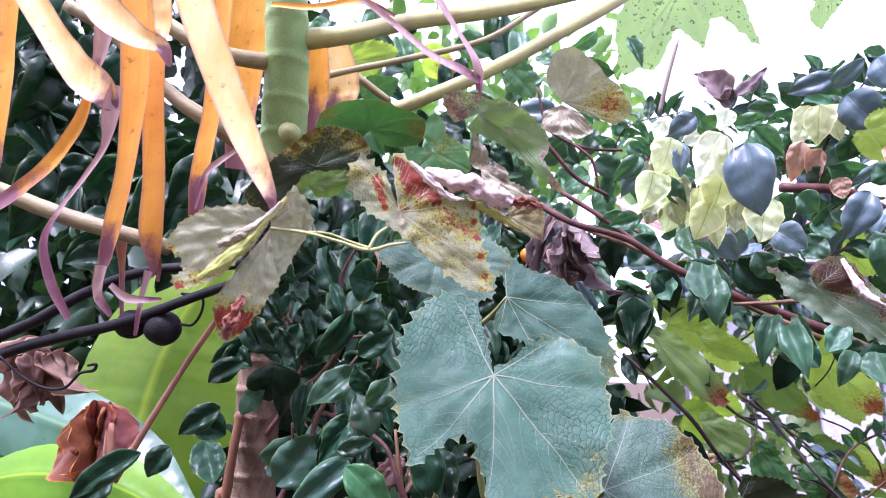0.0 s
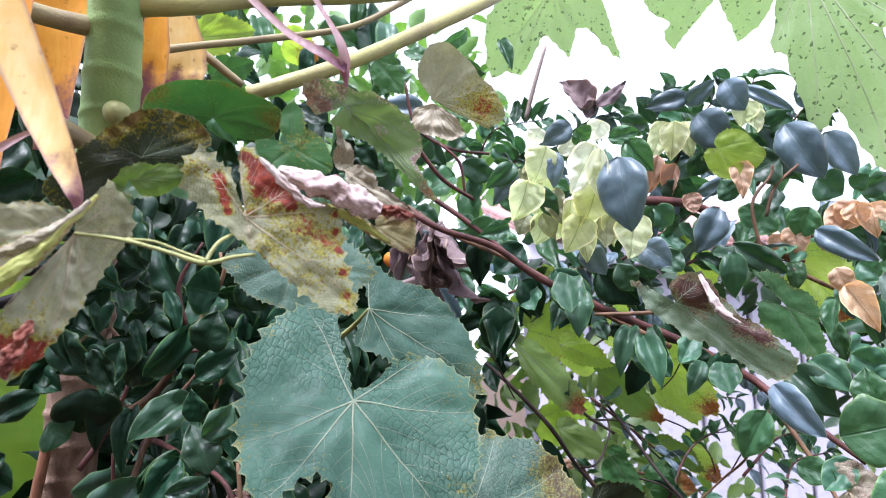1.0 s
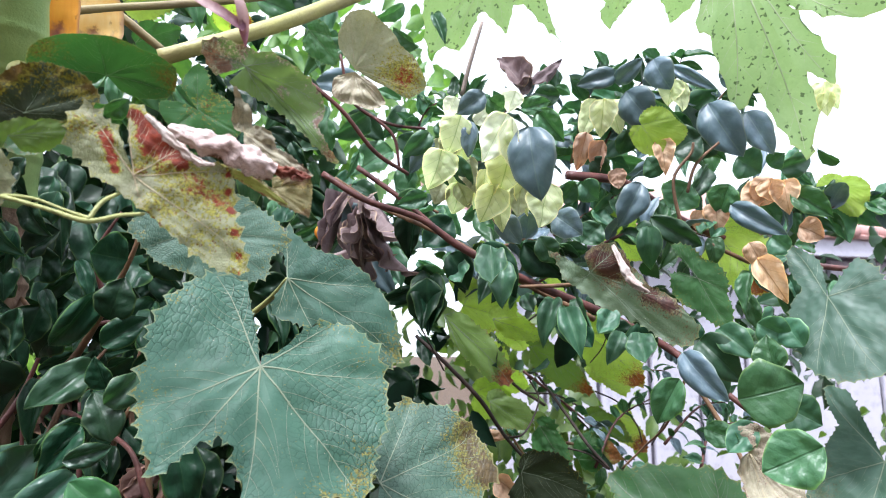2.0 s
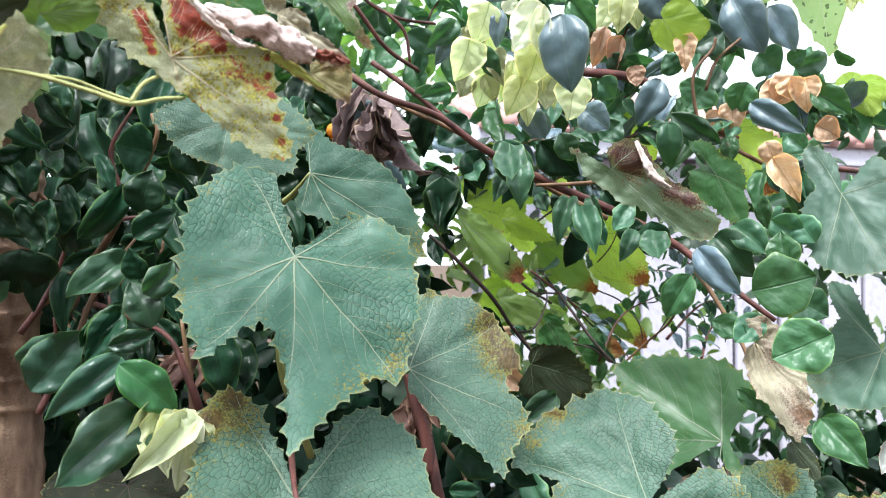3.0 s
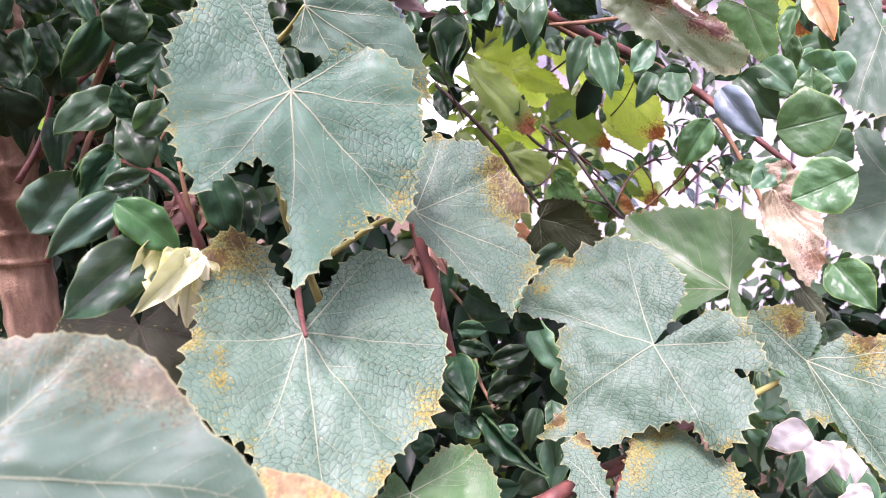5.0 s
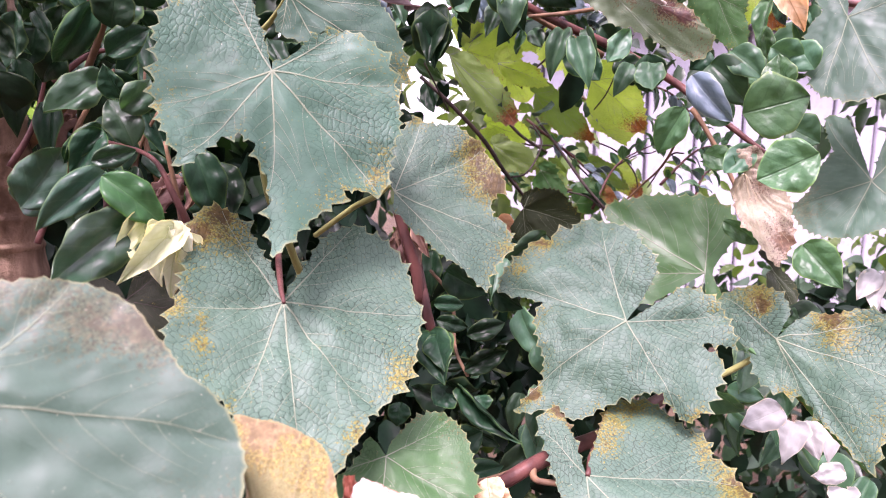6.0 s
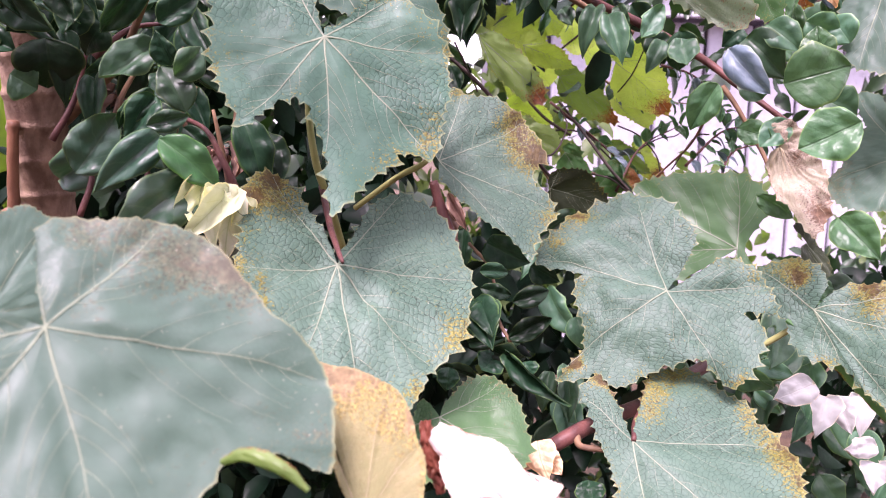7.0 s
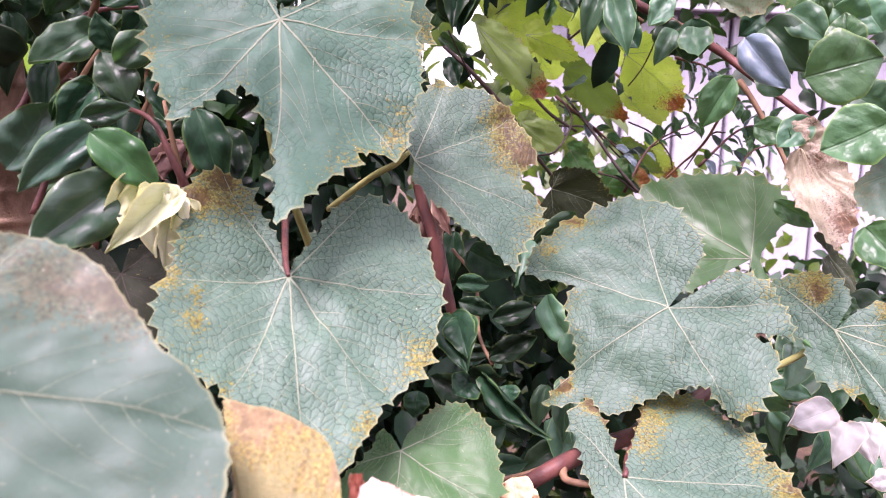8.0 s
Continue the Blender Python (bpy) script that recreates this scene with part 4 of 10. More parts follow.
vine_leaf((-0.0939, 0.6676, 1.4208), (-53.6, -1.9, -152.8), 0.0754, ((-36.3, 0.17), (-27, 0.29), (-9.8, 0.38), (8.7, 0.47), (34.8, 0.61), (56.4, 0.82), (73.3, 0.95), (90, 1), (107.4, 1.08), (116.4, 1.05), (122.6, 1.04), (127.6, 1), (132, 1.07), (135, 1.2), (135.4, 1.34), (135.8, 1.48), (137.6, 1.49), (143.4, 1.43), (150.7, 1.4), (155.8, 1.36), (161, 1.29), (165.2, 1.21), (173.8, 1.04), (181.5, 1), (189.4, 0.95), (198.3, 0.94), (207.8, 0.89), (217.3, 0.82), (227.9, 0.73), (236.9, 0.64), (250.7, 0.61), (259.4, 0.59), (265.7, 0.53), (267.3, 0.41), (267.7, 0.29), (271.1, 0.17), (274.9, 0.08)), (-2, 51, 90, 155, 220, 268,), SOFT, 13, tooth=0.45, cup=0.05, wave=0.05, spots=((-0.48, -0.37, 0.24, 0.50), (-0.94, -0.15, 0.18, 0.70), (-0.68, -0.25, 0.20, 0.58), (-0.17, -0.09, 0.12, 0.45), (-0.21, -0.46, 0.13, 0.30),))
vine_leaf((-0.1351, 0.7190, 1.4136), (-64.4, 17.7, -132.5), 0.0257, ((-50, 0.23), (-47, 0.67), (1, 0.92), (45, 0.99), (90, 1.00), (160, 0.88), (202, 1.35), (208, 2.04), (220, 2.09), (235, 1.70), (254, 1.36), (255, 0.19)), (1, 90, 160, 208, 254,), SOFT, 14, wave=0.06)
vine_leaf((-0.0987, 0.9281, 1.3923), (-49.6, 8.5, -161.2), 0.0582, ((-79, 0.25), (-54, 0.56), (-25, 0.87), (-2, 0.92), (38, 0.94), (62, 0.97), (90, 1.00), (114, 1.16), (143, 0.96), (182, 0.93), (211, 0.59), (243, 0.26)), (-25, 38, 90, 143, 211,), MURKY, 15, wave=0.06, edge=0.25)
vine_leaf((-0.0752, 0.8158, 1.7206), (168.0, 37.4, 86.5), 0.0363, ((27, 0.28), (49, 0.59), (81, 0.99), (107, 1.12), (133, 0.80), (182, 0.76), (228, 1.10), (254, 1.03), (270, 0.61), (305, 0.23)), (81, 107, 182, 254,), MID, 24, wave=0.05, edge=0.5, tooth=0.3, cup=0.5, spots=((-0.11, 0.90, 0.26, 0.60), (-0.47, -0.52, 0.33, 0.40),))
vine_leaf((-0.0334, 0.8692, 1.7240), (-111.7, 62.5, 165.3), 0.0290, ((-90, 0.26), (-70, 0.85), (-21, 0.71), (43, 0.56), (90, 1.07), (117, 0.84), (173, 0.55), (207, 1.08), (242, 0.66), (244, 0.24)), (-21, 90, 207,), FRESH, 25, wave=0.05, spots=((-0.14, 0.10, 0.46, 0.55),))
vine_leaf((-0.1016, 0.8016, 1.6795), (-55.6, 67.0, -133.6), 0.0265, ((-78, 0.14), (-58, 0.67), (-30, 0.70), (53, 0.41), (88, 1.04), (114, 1.01), (147, 0.61), (235, 0.39), (237, 0.15)), (-30, 88, 147,), FRESH, 26, wave=0.05, edge=0.6)
vine_leaf((0.4004, 0.9597, 1.6320), (-98.4, 31.3, 160.3), 0.0540, ((-54, 0.25), (-43, 0.47), (56, 0.54), (90, 1.01), (122, 0.55), (221, 0.35), (277, 0.74), (278, 0.23)), (-43, 90, 122, 277,), FRESH, 31, wave=0.05, edge=0.5)
vine_leaf((0.4394, 0.9582, 1.4735), (-64.2, 16.1, 155.1), 0.0923, ((20, 0.10), (54, 0.26), (80, 0.62), (90, 1.00), (104, 0.86), (119, 0.59), (144, 0.35), (209, 0.28), (282, 0.27), (283, 0.14)), (54, 90, 104, 209, 282,), BUFF, 32, wave=0.1, tooth=0.9, edge=0.7, crinkle=0.09, spots=((-0.13, 0.16, 0.14, 0.90), (-0.12, 0.75, 0.12, 1.00), (-0.06, -0.08, 0.12, 0.80), (-0.10, 0.51, 0.12, 0.60),))
vine_leaf((0.4700, 0.9471, 1.3831), (-75.3, 27.1, -156.0), 0.0546, ((-12, 0.10), (-7, 0.21), (69, 0.54), (90, 1.04), (111, 0.89), (144, 0.25), (285, 0.45), (287, 0.11)), (-7, 90, 111, 285,), DULL, 33, wave=0.05)
vine_leaf((0.0120, 0.6710, 1.3282), (-41.0, -26.2, 149.8), 0.0307, ((31, 0.30), (62, 0.66), (90, 1.00), (133, 0.88), (186, 0.83), (234, 0.89), (265, 1.31), (291, 1.99), (312, 2.28), (322, 2.49), (324, 1.37), (338, 0.27)), (90, 186, 265, 291, 322,), STRAW, 34, tooth=0.3, wave=0.06, edge=0.9, spots=((1.29, -1.31, 0.45, 0.60), (0.38, -1.29, 0.38, 0.50),))
vine_leaf((0.0694, 0.6694, 1.3336), (-10.8, 38.1, -111.9), 0.0314, ((-46, 0.20), (18, 0.59), (61, 0.96), (90, 1.00), (140, 0.58), (205, 0.88), (223, 1.22), (237, 0.97), (278, 0.61), (280, 0.24)), (18, 90, 223, 237,), PINKDRY, 35, wave=0.08, tooth=0.4, rolls=((60, 0.3, 0.35),))
vine_leaf((0.2124, 1.2048, 1.6093), (-82.6, 43.7, 162.3), 0.1176, ((61, 0.22), (75, 0.54), (82, 0.84), (90, 1.00), (98, 0.88), (106, 0.63), (121, 0.33), (155, 0.12), (286, 0.05)), (75, 90, 155,), OLIVE, 40, wave=0.08, edge=0.35, spots=((-0.01, 0.93, 0.13, 1.20),))
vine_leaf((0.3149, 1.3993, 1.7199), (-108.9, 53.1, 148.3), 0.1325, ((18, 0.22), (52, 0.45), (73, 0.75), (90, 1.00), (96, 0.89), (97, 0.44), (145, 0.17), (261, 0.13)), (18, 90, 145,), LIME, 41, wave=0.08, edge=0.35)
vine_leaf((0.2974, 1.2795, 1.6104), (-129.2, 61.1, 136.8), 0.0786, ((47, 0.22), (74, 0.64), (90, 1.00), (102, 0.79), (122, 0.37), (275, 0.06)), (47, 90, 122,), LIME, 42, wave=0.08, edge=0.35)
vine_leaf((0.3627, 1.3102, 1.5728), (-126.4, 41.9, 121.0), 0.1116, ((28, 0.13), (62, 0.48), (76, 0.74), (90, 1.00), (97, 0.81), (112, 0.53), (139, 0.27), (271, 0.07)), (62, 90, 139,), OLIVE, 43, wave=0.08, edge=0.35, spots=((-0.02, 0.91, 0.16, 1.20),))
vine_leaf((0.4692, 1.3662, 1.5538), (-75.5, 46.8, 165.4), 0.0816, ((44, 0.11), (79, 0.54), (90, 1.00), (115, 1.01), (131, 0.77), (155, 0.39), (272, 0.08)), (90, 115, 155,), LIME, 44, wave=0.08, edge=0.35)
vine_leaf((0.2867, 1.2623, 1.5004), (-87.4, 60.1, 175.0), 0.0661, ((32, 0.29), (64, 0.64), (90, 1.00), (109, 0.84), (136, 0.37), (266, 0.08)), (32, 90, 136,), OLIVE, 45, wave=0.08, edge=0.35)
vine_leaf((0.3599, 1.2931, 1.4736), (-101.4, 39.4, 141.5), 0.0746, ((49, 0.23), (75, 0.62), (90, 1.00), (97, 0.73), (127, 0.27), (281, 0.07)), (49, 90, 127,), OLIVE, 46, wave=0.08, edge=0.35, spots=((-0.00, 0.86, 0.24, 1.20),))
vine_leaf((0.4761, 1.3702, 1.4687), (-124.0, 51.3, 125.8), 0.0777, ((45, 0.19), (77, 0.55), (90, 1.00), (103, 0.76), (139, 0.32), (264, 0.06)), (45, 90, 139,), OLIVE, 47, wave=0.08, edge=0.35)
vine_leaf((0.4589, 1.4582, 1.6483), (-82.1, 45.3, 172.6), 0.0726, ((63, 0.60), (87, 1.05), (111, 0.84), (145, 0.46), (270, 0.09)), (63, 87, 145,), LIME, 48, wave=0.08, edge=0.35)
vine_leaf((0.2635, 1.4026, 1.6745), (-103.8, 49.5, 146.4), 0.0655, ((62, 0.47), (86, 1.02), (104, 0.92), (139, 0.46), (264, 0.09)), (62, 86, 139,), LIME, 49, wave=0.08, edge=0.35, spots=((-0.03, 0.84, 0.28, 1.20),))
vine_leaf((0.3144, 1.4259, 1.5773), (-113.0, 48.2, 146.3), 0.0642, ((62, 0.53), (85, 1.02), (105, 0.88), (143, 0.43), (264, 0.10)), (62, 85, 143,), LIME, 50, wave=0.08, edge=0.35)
# A green leaf; the dull skin stands for the shade it is in.
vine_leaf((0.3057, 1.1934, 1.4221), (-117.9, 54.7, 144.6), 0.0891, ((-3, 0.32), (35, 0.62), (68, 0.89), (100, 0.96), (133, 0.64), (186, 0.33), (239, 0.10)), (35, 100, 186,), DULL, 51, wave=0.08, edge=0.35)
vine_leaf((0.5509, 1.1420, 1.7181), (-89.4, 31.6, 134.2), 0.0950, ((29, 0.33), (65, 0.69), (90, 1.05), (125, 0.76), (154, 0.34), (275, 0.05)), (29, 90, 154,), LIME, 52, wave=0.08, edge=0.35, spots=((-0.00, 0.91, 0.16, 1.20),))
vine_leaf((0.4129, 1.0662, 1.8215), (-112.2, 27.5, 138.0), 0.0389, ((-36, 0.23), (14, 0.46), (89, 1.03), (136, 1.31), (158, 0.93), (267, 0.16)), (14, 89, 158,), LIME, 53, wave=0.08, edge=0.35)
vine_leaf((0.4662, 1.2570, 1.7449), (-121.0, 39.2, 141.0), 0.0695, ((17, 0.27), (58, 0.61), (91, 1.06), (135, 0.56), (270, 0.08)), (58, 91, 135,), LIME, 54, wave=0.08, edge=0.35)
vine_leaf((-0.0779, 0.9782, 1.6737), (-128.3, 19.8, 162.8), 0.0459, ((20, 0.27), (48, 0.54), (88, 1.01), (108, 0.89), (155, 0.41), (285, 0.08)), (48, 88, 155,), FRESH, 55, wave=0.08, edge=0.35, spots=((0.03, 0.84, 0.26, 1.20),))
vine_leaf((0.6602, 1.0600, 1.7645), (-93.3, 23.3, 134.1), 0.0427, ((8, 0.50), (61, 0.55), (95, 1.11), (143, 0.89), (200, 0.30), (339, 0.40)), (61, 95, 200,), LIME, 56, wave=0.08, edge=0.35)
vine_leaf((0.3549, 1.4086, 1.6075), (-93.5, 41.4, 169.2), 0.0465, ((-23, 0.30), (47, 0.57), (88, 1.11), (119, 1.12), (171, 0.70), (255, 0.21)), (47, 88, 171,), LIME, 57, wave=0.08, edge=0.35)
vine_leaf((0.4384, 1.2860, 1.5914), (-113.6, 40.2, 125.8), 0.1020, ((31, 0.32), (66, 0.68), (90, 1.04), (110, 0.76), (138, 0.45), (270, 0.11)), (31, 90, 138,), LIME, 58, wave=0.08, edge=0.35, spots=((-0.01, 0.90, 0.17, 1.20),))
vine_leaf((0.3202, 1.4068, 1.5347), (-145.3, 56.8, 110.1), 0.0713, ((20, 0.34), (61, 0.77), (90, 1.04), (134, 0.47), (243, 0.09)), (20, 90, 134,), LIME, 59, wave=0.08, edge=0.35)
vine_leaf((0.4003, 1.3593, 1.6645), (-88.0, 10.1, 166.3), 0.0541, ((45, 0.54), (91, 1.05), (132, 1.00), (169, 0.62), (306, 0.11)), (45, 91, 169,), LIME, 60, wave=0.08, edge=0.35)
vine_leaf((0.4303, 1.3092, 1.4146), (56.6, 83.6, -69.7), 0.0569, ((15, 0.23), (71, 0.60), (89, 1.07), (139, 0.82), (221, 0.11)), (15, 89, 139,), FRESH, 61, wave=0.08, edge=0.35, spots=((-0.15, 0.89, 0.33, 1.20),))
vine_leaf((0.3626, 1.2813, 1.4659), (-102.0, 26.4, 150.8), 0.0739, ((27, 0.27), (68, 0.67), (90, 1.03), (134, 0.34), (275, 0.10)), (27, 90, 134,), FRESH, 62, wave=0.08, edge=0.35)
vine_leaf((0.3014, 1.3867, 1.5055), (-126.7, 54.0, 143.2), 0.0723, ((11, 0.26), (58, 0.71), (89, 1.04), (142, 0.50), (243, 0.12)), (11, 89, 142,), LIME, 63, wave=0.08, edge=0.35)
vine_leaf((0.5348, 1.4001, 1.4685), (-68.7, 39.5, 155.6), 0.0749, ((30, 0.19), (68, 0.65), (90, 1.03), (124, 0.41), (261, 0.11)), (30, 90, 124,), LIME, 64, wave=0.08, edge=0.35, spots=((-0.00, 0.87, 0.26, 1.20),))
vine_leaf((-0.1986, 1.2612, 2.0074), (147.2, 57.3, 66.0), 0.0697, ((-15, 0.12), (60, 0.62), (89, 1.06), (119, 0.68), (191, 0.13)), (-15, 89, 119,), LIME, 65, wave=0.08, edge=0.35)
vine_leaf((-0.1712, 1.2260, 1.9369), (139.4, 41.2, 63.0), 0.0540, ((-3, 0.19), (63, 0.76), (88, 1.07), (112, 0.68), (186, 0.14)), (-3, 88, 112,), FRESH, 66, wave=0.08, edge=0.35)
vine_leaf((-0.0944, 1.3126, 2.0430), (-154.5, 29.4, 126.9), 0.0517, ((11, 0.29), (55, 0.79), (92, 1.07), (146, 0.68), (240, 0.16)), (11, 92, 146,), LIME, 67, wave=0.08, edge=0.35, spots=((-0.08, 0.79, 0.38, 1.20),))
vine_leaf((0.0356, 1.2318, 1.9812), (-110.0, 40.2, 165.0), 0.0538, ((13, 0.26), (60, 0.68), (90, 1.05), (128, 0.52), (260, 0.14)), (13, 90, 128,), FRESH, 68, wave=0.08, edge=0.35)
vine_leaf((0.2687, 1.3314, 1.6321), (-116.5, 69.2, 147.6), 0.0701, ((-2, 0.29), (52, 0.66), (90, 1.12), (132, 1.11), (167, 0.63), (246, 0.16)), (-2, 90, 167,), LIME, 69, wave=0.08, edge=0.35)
stem(((0.016, 0.901, 1.551, 0.0012), (0.003, 0.914, 1.519, 0.0024), (0.006, 0.920, 1.470, 0.0029), (0.017, 0.943, 1.433, 0.0031), (0.029, 0.984, 1.388, 0.0034)), VINE, GREENSTEM)
stem(((0.097, 0.921, 1.473, 0.0017), (0.088, 0.932, 1.464, 0.0024), (0.072, 0.964, 1.452, 0.0026), (0.041, 0.998, 1.425, 0.0025)), VINE, GREENSTEM)
stem(((0.427, 0.894, 1.326, 0.0015), (0.418, 0.913, 1.304, 0.0029), (0.397, 0.930, 1.284, 0.0029), (0.373, 0.962, 1.260, 0.0028)), VINE, GREENSTEM)
stem(((0.226, 0.830, 1.264, 0.0019), (0.245, 0.857, 1.267, 0.0031), (0.279, 0.873, 1.281, 0.0055), (0.341, 0.902, 1.290, 0.0055)), VINE, REDSTEM)
stem(((0.171, 0.870, 1.241, 0.0058), (0.193, 0.867, 1.254, 0.0062), (0.224, 0.881, 1.256, 0.0065), (0.271, 0.892, 1.262, 0.0062), (0.305, 0.897, 1.274, 0.0054)), VINE, REDSTEM)
stem(((0.197, 0.866, 1.254, 0.0036), (0.197, 0.855, 1.250, 0.0026), (0.218, 0.840, 1.252, 0.0026)), VINE, BROWNSTEM)
stem(((0.027, 0.990, 1.625, 0.0016), (0.012, 1.024, 1.610, 0.0025), (-0.019, 1.072, 1.589, 0.0029)), VINE, GREENSTEM)
stem(((0.017, 0.814, 1.411, 0.0012), (0.015, 0.831, 1.417, 0.0018), (0.013, 0.875, 1.426, 0.0023), (0.011, 0.942, 1.449, 0.0029)), VINE, REDSTEM)
shrub_leaf((0.4737, 0.9165, 1.4113), (-57, 42, 145), 0.0516, 0.0371, LIGHT)
shrub_leaf((0.4351, 0.9778, 1.4272), (-112, 59, 117), 0.0393, 0.0209, LIGHT)
shrub_leaf((0.4917, 0.9196, 1.3422), (-22, -44, 105), 0.0312, 0.0281, LIGHT)
leaf_curl(((0.049, 0.698, 1.353, 0.0052), (0.062, 0.689, 1.345, 0.0096), (0.077, 0.678, 1.335, 0.0099), (0.096, 0.667, 1.325, 0.0073)), PINKDRY, 150, 175, None, "leaf_curl", "rolled white dried leaf edge", 0.15)
leaf_curl(((0.046, 0.704, 1.356, 0.0025), (0.047, 0.702, 1.345, 0.0040), (0.050, 0.700, 1.332, 0.0040), (0.052, 0.698, 1.322, 0.0020)), RUSTED, 130, 200, None, "leaf_curl", "rust-red torn end of a white dry leaf", 0.6)
leaf_curl(((0.413, 0.901, 1.323, 0.0020), (0.443, 0.878, 1.293, 0.0049), (0.471, 0.861, 1.259, 0.0048), (0.495, 0.844, 1.224, 0.0019)), FRESH, 200, 180)
leaf_curl(((-0.0377, 0.6527, 1.3721, 0.001), (-0.0283, 0.6492, 1.3757, 0.0026), (-0.0165, 0.6433, 1.3721, 0.0025), (-0.0082, 0.6385, 1.3651, 0.0008)), OLIVE, 180, 180)

vine_leaf((-0.1257, 0.7644, 1.6383), (100.4, -110.1, 19.6), 0.0574, ((-40.5, 0.06), (0.5, 0.17), (25.5, 0.28), (49.5, 0.46), (65, 0.7), (77, 0.87), (89, 1.02), (97.9, 0.92), (105.3, 0.94), (106.8, 1.1), (112.7, 1.12), (117.2, 0.96), (123, 0.74), (125.9, 0.48), (130.8, 0.21)), (76, 90, 109, 48,), PALE, 20, cup=0.12, wave=0.10, tooth=0.7, edge=0.5, spots=((-0.40, 1.02, 0.06, 1.30), (-0.04, 0.99, 0.05, 0.90), (-0.35, 0.83, 0.08, 0.70), (-0.14, 0.58, 0.11, 0.50), (-0.04, 0.46, 0.07, 0.70), (0.01, 0.22, 0.09, 0.60),))
vine_leaf((-0.1225, 0.7615, 1.637), (-90.5, -14.2, -142.9), 0.0706, ((71, 0.18), (71.9, 0.39), (72.3, 0.59), (72.7, 0.73), (74.9, 0.82), (80.5, 0.9), (85.2, 1), (90.2, 1.01), (94.6, 0.91), (99.3, 0.75), (107.9, 0.57), (126.2, 0.39), (154.3, 0.31), (191.4, 0.34), (209.1, 0.4), (226.5, 0.43), (246.1, 0.43), (260.2, 0.44), (264.9, 0.33), (272.1, 0.21), (298.8, 0.06)), (249, 206, 125, 96, 87, 74,), PALE, 21, cup=-0.10, wave=0.10, fold=-0.12, tooth=0.5, edge=0.3, crinkle=0.05, spots=((-0.00, 0.87, 0.11, 1.12), (0.14, 0.83, 0.09, 0.74), (0.06, 0.75, 0.10, 0.50), (0.22, 0.70, 0.09, 0.37), (0.02, 0.57, 0.08, 0.43), (0.02, 0.41, 0.08, 0.34), (-0.13, 0.69, 0.07, 0.37), (-0.06, 0.80, 0.08, 0.74), (-0.02, 0.10, 0.11, 0.19)))
vine_leaf((-0.0471, 0.7785, 1.6525), (91.3, 129.6, 2.8), 0.0766, ((-122.4, 0.05), (-119.9, 0.13), (-119.5, 0.26), (-119.1, 0.38), (-112.9, 0.42), (-110.5, 0.51), (-107.7, 0.57), (-101.4, 0.58), (-93, 0.56), (-85.1, 0.52), (-74.4, 0.44), (-61, 0.31), (-41.9, 0.21), (-9.8, 0.14), (41.9, 0.17), (64, 0.27), (69.9, 0.39), (74.6, 0.5), (78.2, 0.64), (81.2, 0.81), (82.9, 0.89), (86.6, 0.97), (90, 1.01), (93.7, 0.94), (98.5, 0.85), (105.9, 0.74), (116.1, 0.68), (128, 0.65), (138.4, 0.63), (141.9, 0.54), (144.8, 0.45), (164.9, 0.37), (191.9, 0.38), (209.4, 0.44), (221.9, 0.53), (229.1, 0.48), (229.5, 0.33), (229.9, 0.19)), (-101, 226, 171, 135, 91, 60,), PALE, 22, cup=0.05, wave=0.07, tooth=0.9, edge=0.3, crinkle=0.02, spots=((-0.09, -0.33, 0.049, 1.42), (-0.05, -0.26, 0.049, 1.52), (-0.00, -0.18, 0.049, 1.52), (0.05, -0.11, 0.035, 1.42), (-0.32, -0.32, 0.049, 1.33), (-0.32, -0.24, 0.049, 1.23), (-0.29, -0.15, 0.063, 1.52), (-0.29, -0.07, 0.070, 1.71), (-0.27, 0.05, 0.063, 1.61), (-0.28, 0.15, 0.049, 1.42), (-0.17, -0.05, 0.070, 1.04), (-0.05, -0.01, 0.049, 0.85), (-0.14, 0.10, 0.063, 0.66), (-0.42, 0.44, 0.035, 0.99), (-0.33, 0.53, 0.025, 1.17), (-0.24, 0.63, 0.025, 1.17), (-0.14, 0.76, 0.035, 1.17), (-0.04, 0.88, 0.035, 1.08), (0.23, 0.05, 0.025, 0.81), (-0.05, -0.44, 0.080, 0.60), (-0.20, -0.17, 0.070, 0.65), (-0.25, 0.38, 0.140, 0.62), (-0.22, 0.24, 0.110, 0.55), (-0.22, 0.55, 0.100, 0.55), (0.02, 0.37, 0.200, 0.42), (0.02, 0.20, 0.120, 0.40), (0.02, 0.66, 0.130, 0.38), (0.08, 0.96, 0.070, 0.75), (-0.01, -0.54, 0.080, 0.30)))
vine_leaf((0.0217, 0.7905, 1.6525), (77.8, 127.9, -31.2), 0.0262, ((-92, 0.29), (-81.3, 0.63), (-77.2, 0.83), (-67.5, 0.48), (-19.7, 0.18), (53.6, 0.27), (75.7, 0.52), (84.7, 0.82), (89.1, 1.03), (105.9, 0.94), (138.7, 0.87), (140.9, 0.56), (173, 0.32), (215.4, 0.22)), (-77, 91, 132,), STRAW, 23, wave=0.10, tooth=0.4, edge=0.9, spots=((0.00, 0.95, 0.11, 1.50), (-0.37, 0.18, 0.17, 1.20), (-0.48, 0.45, 0.14, 1.20),))
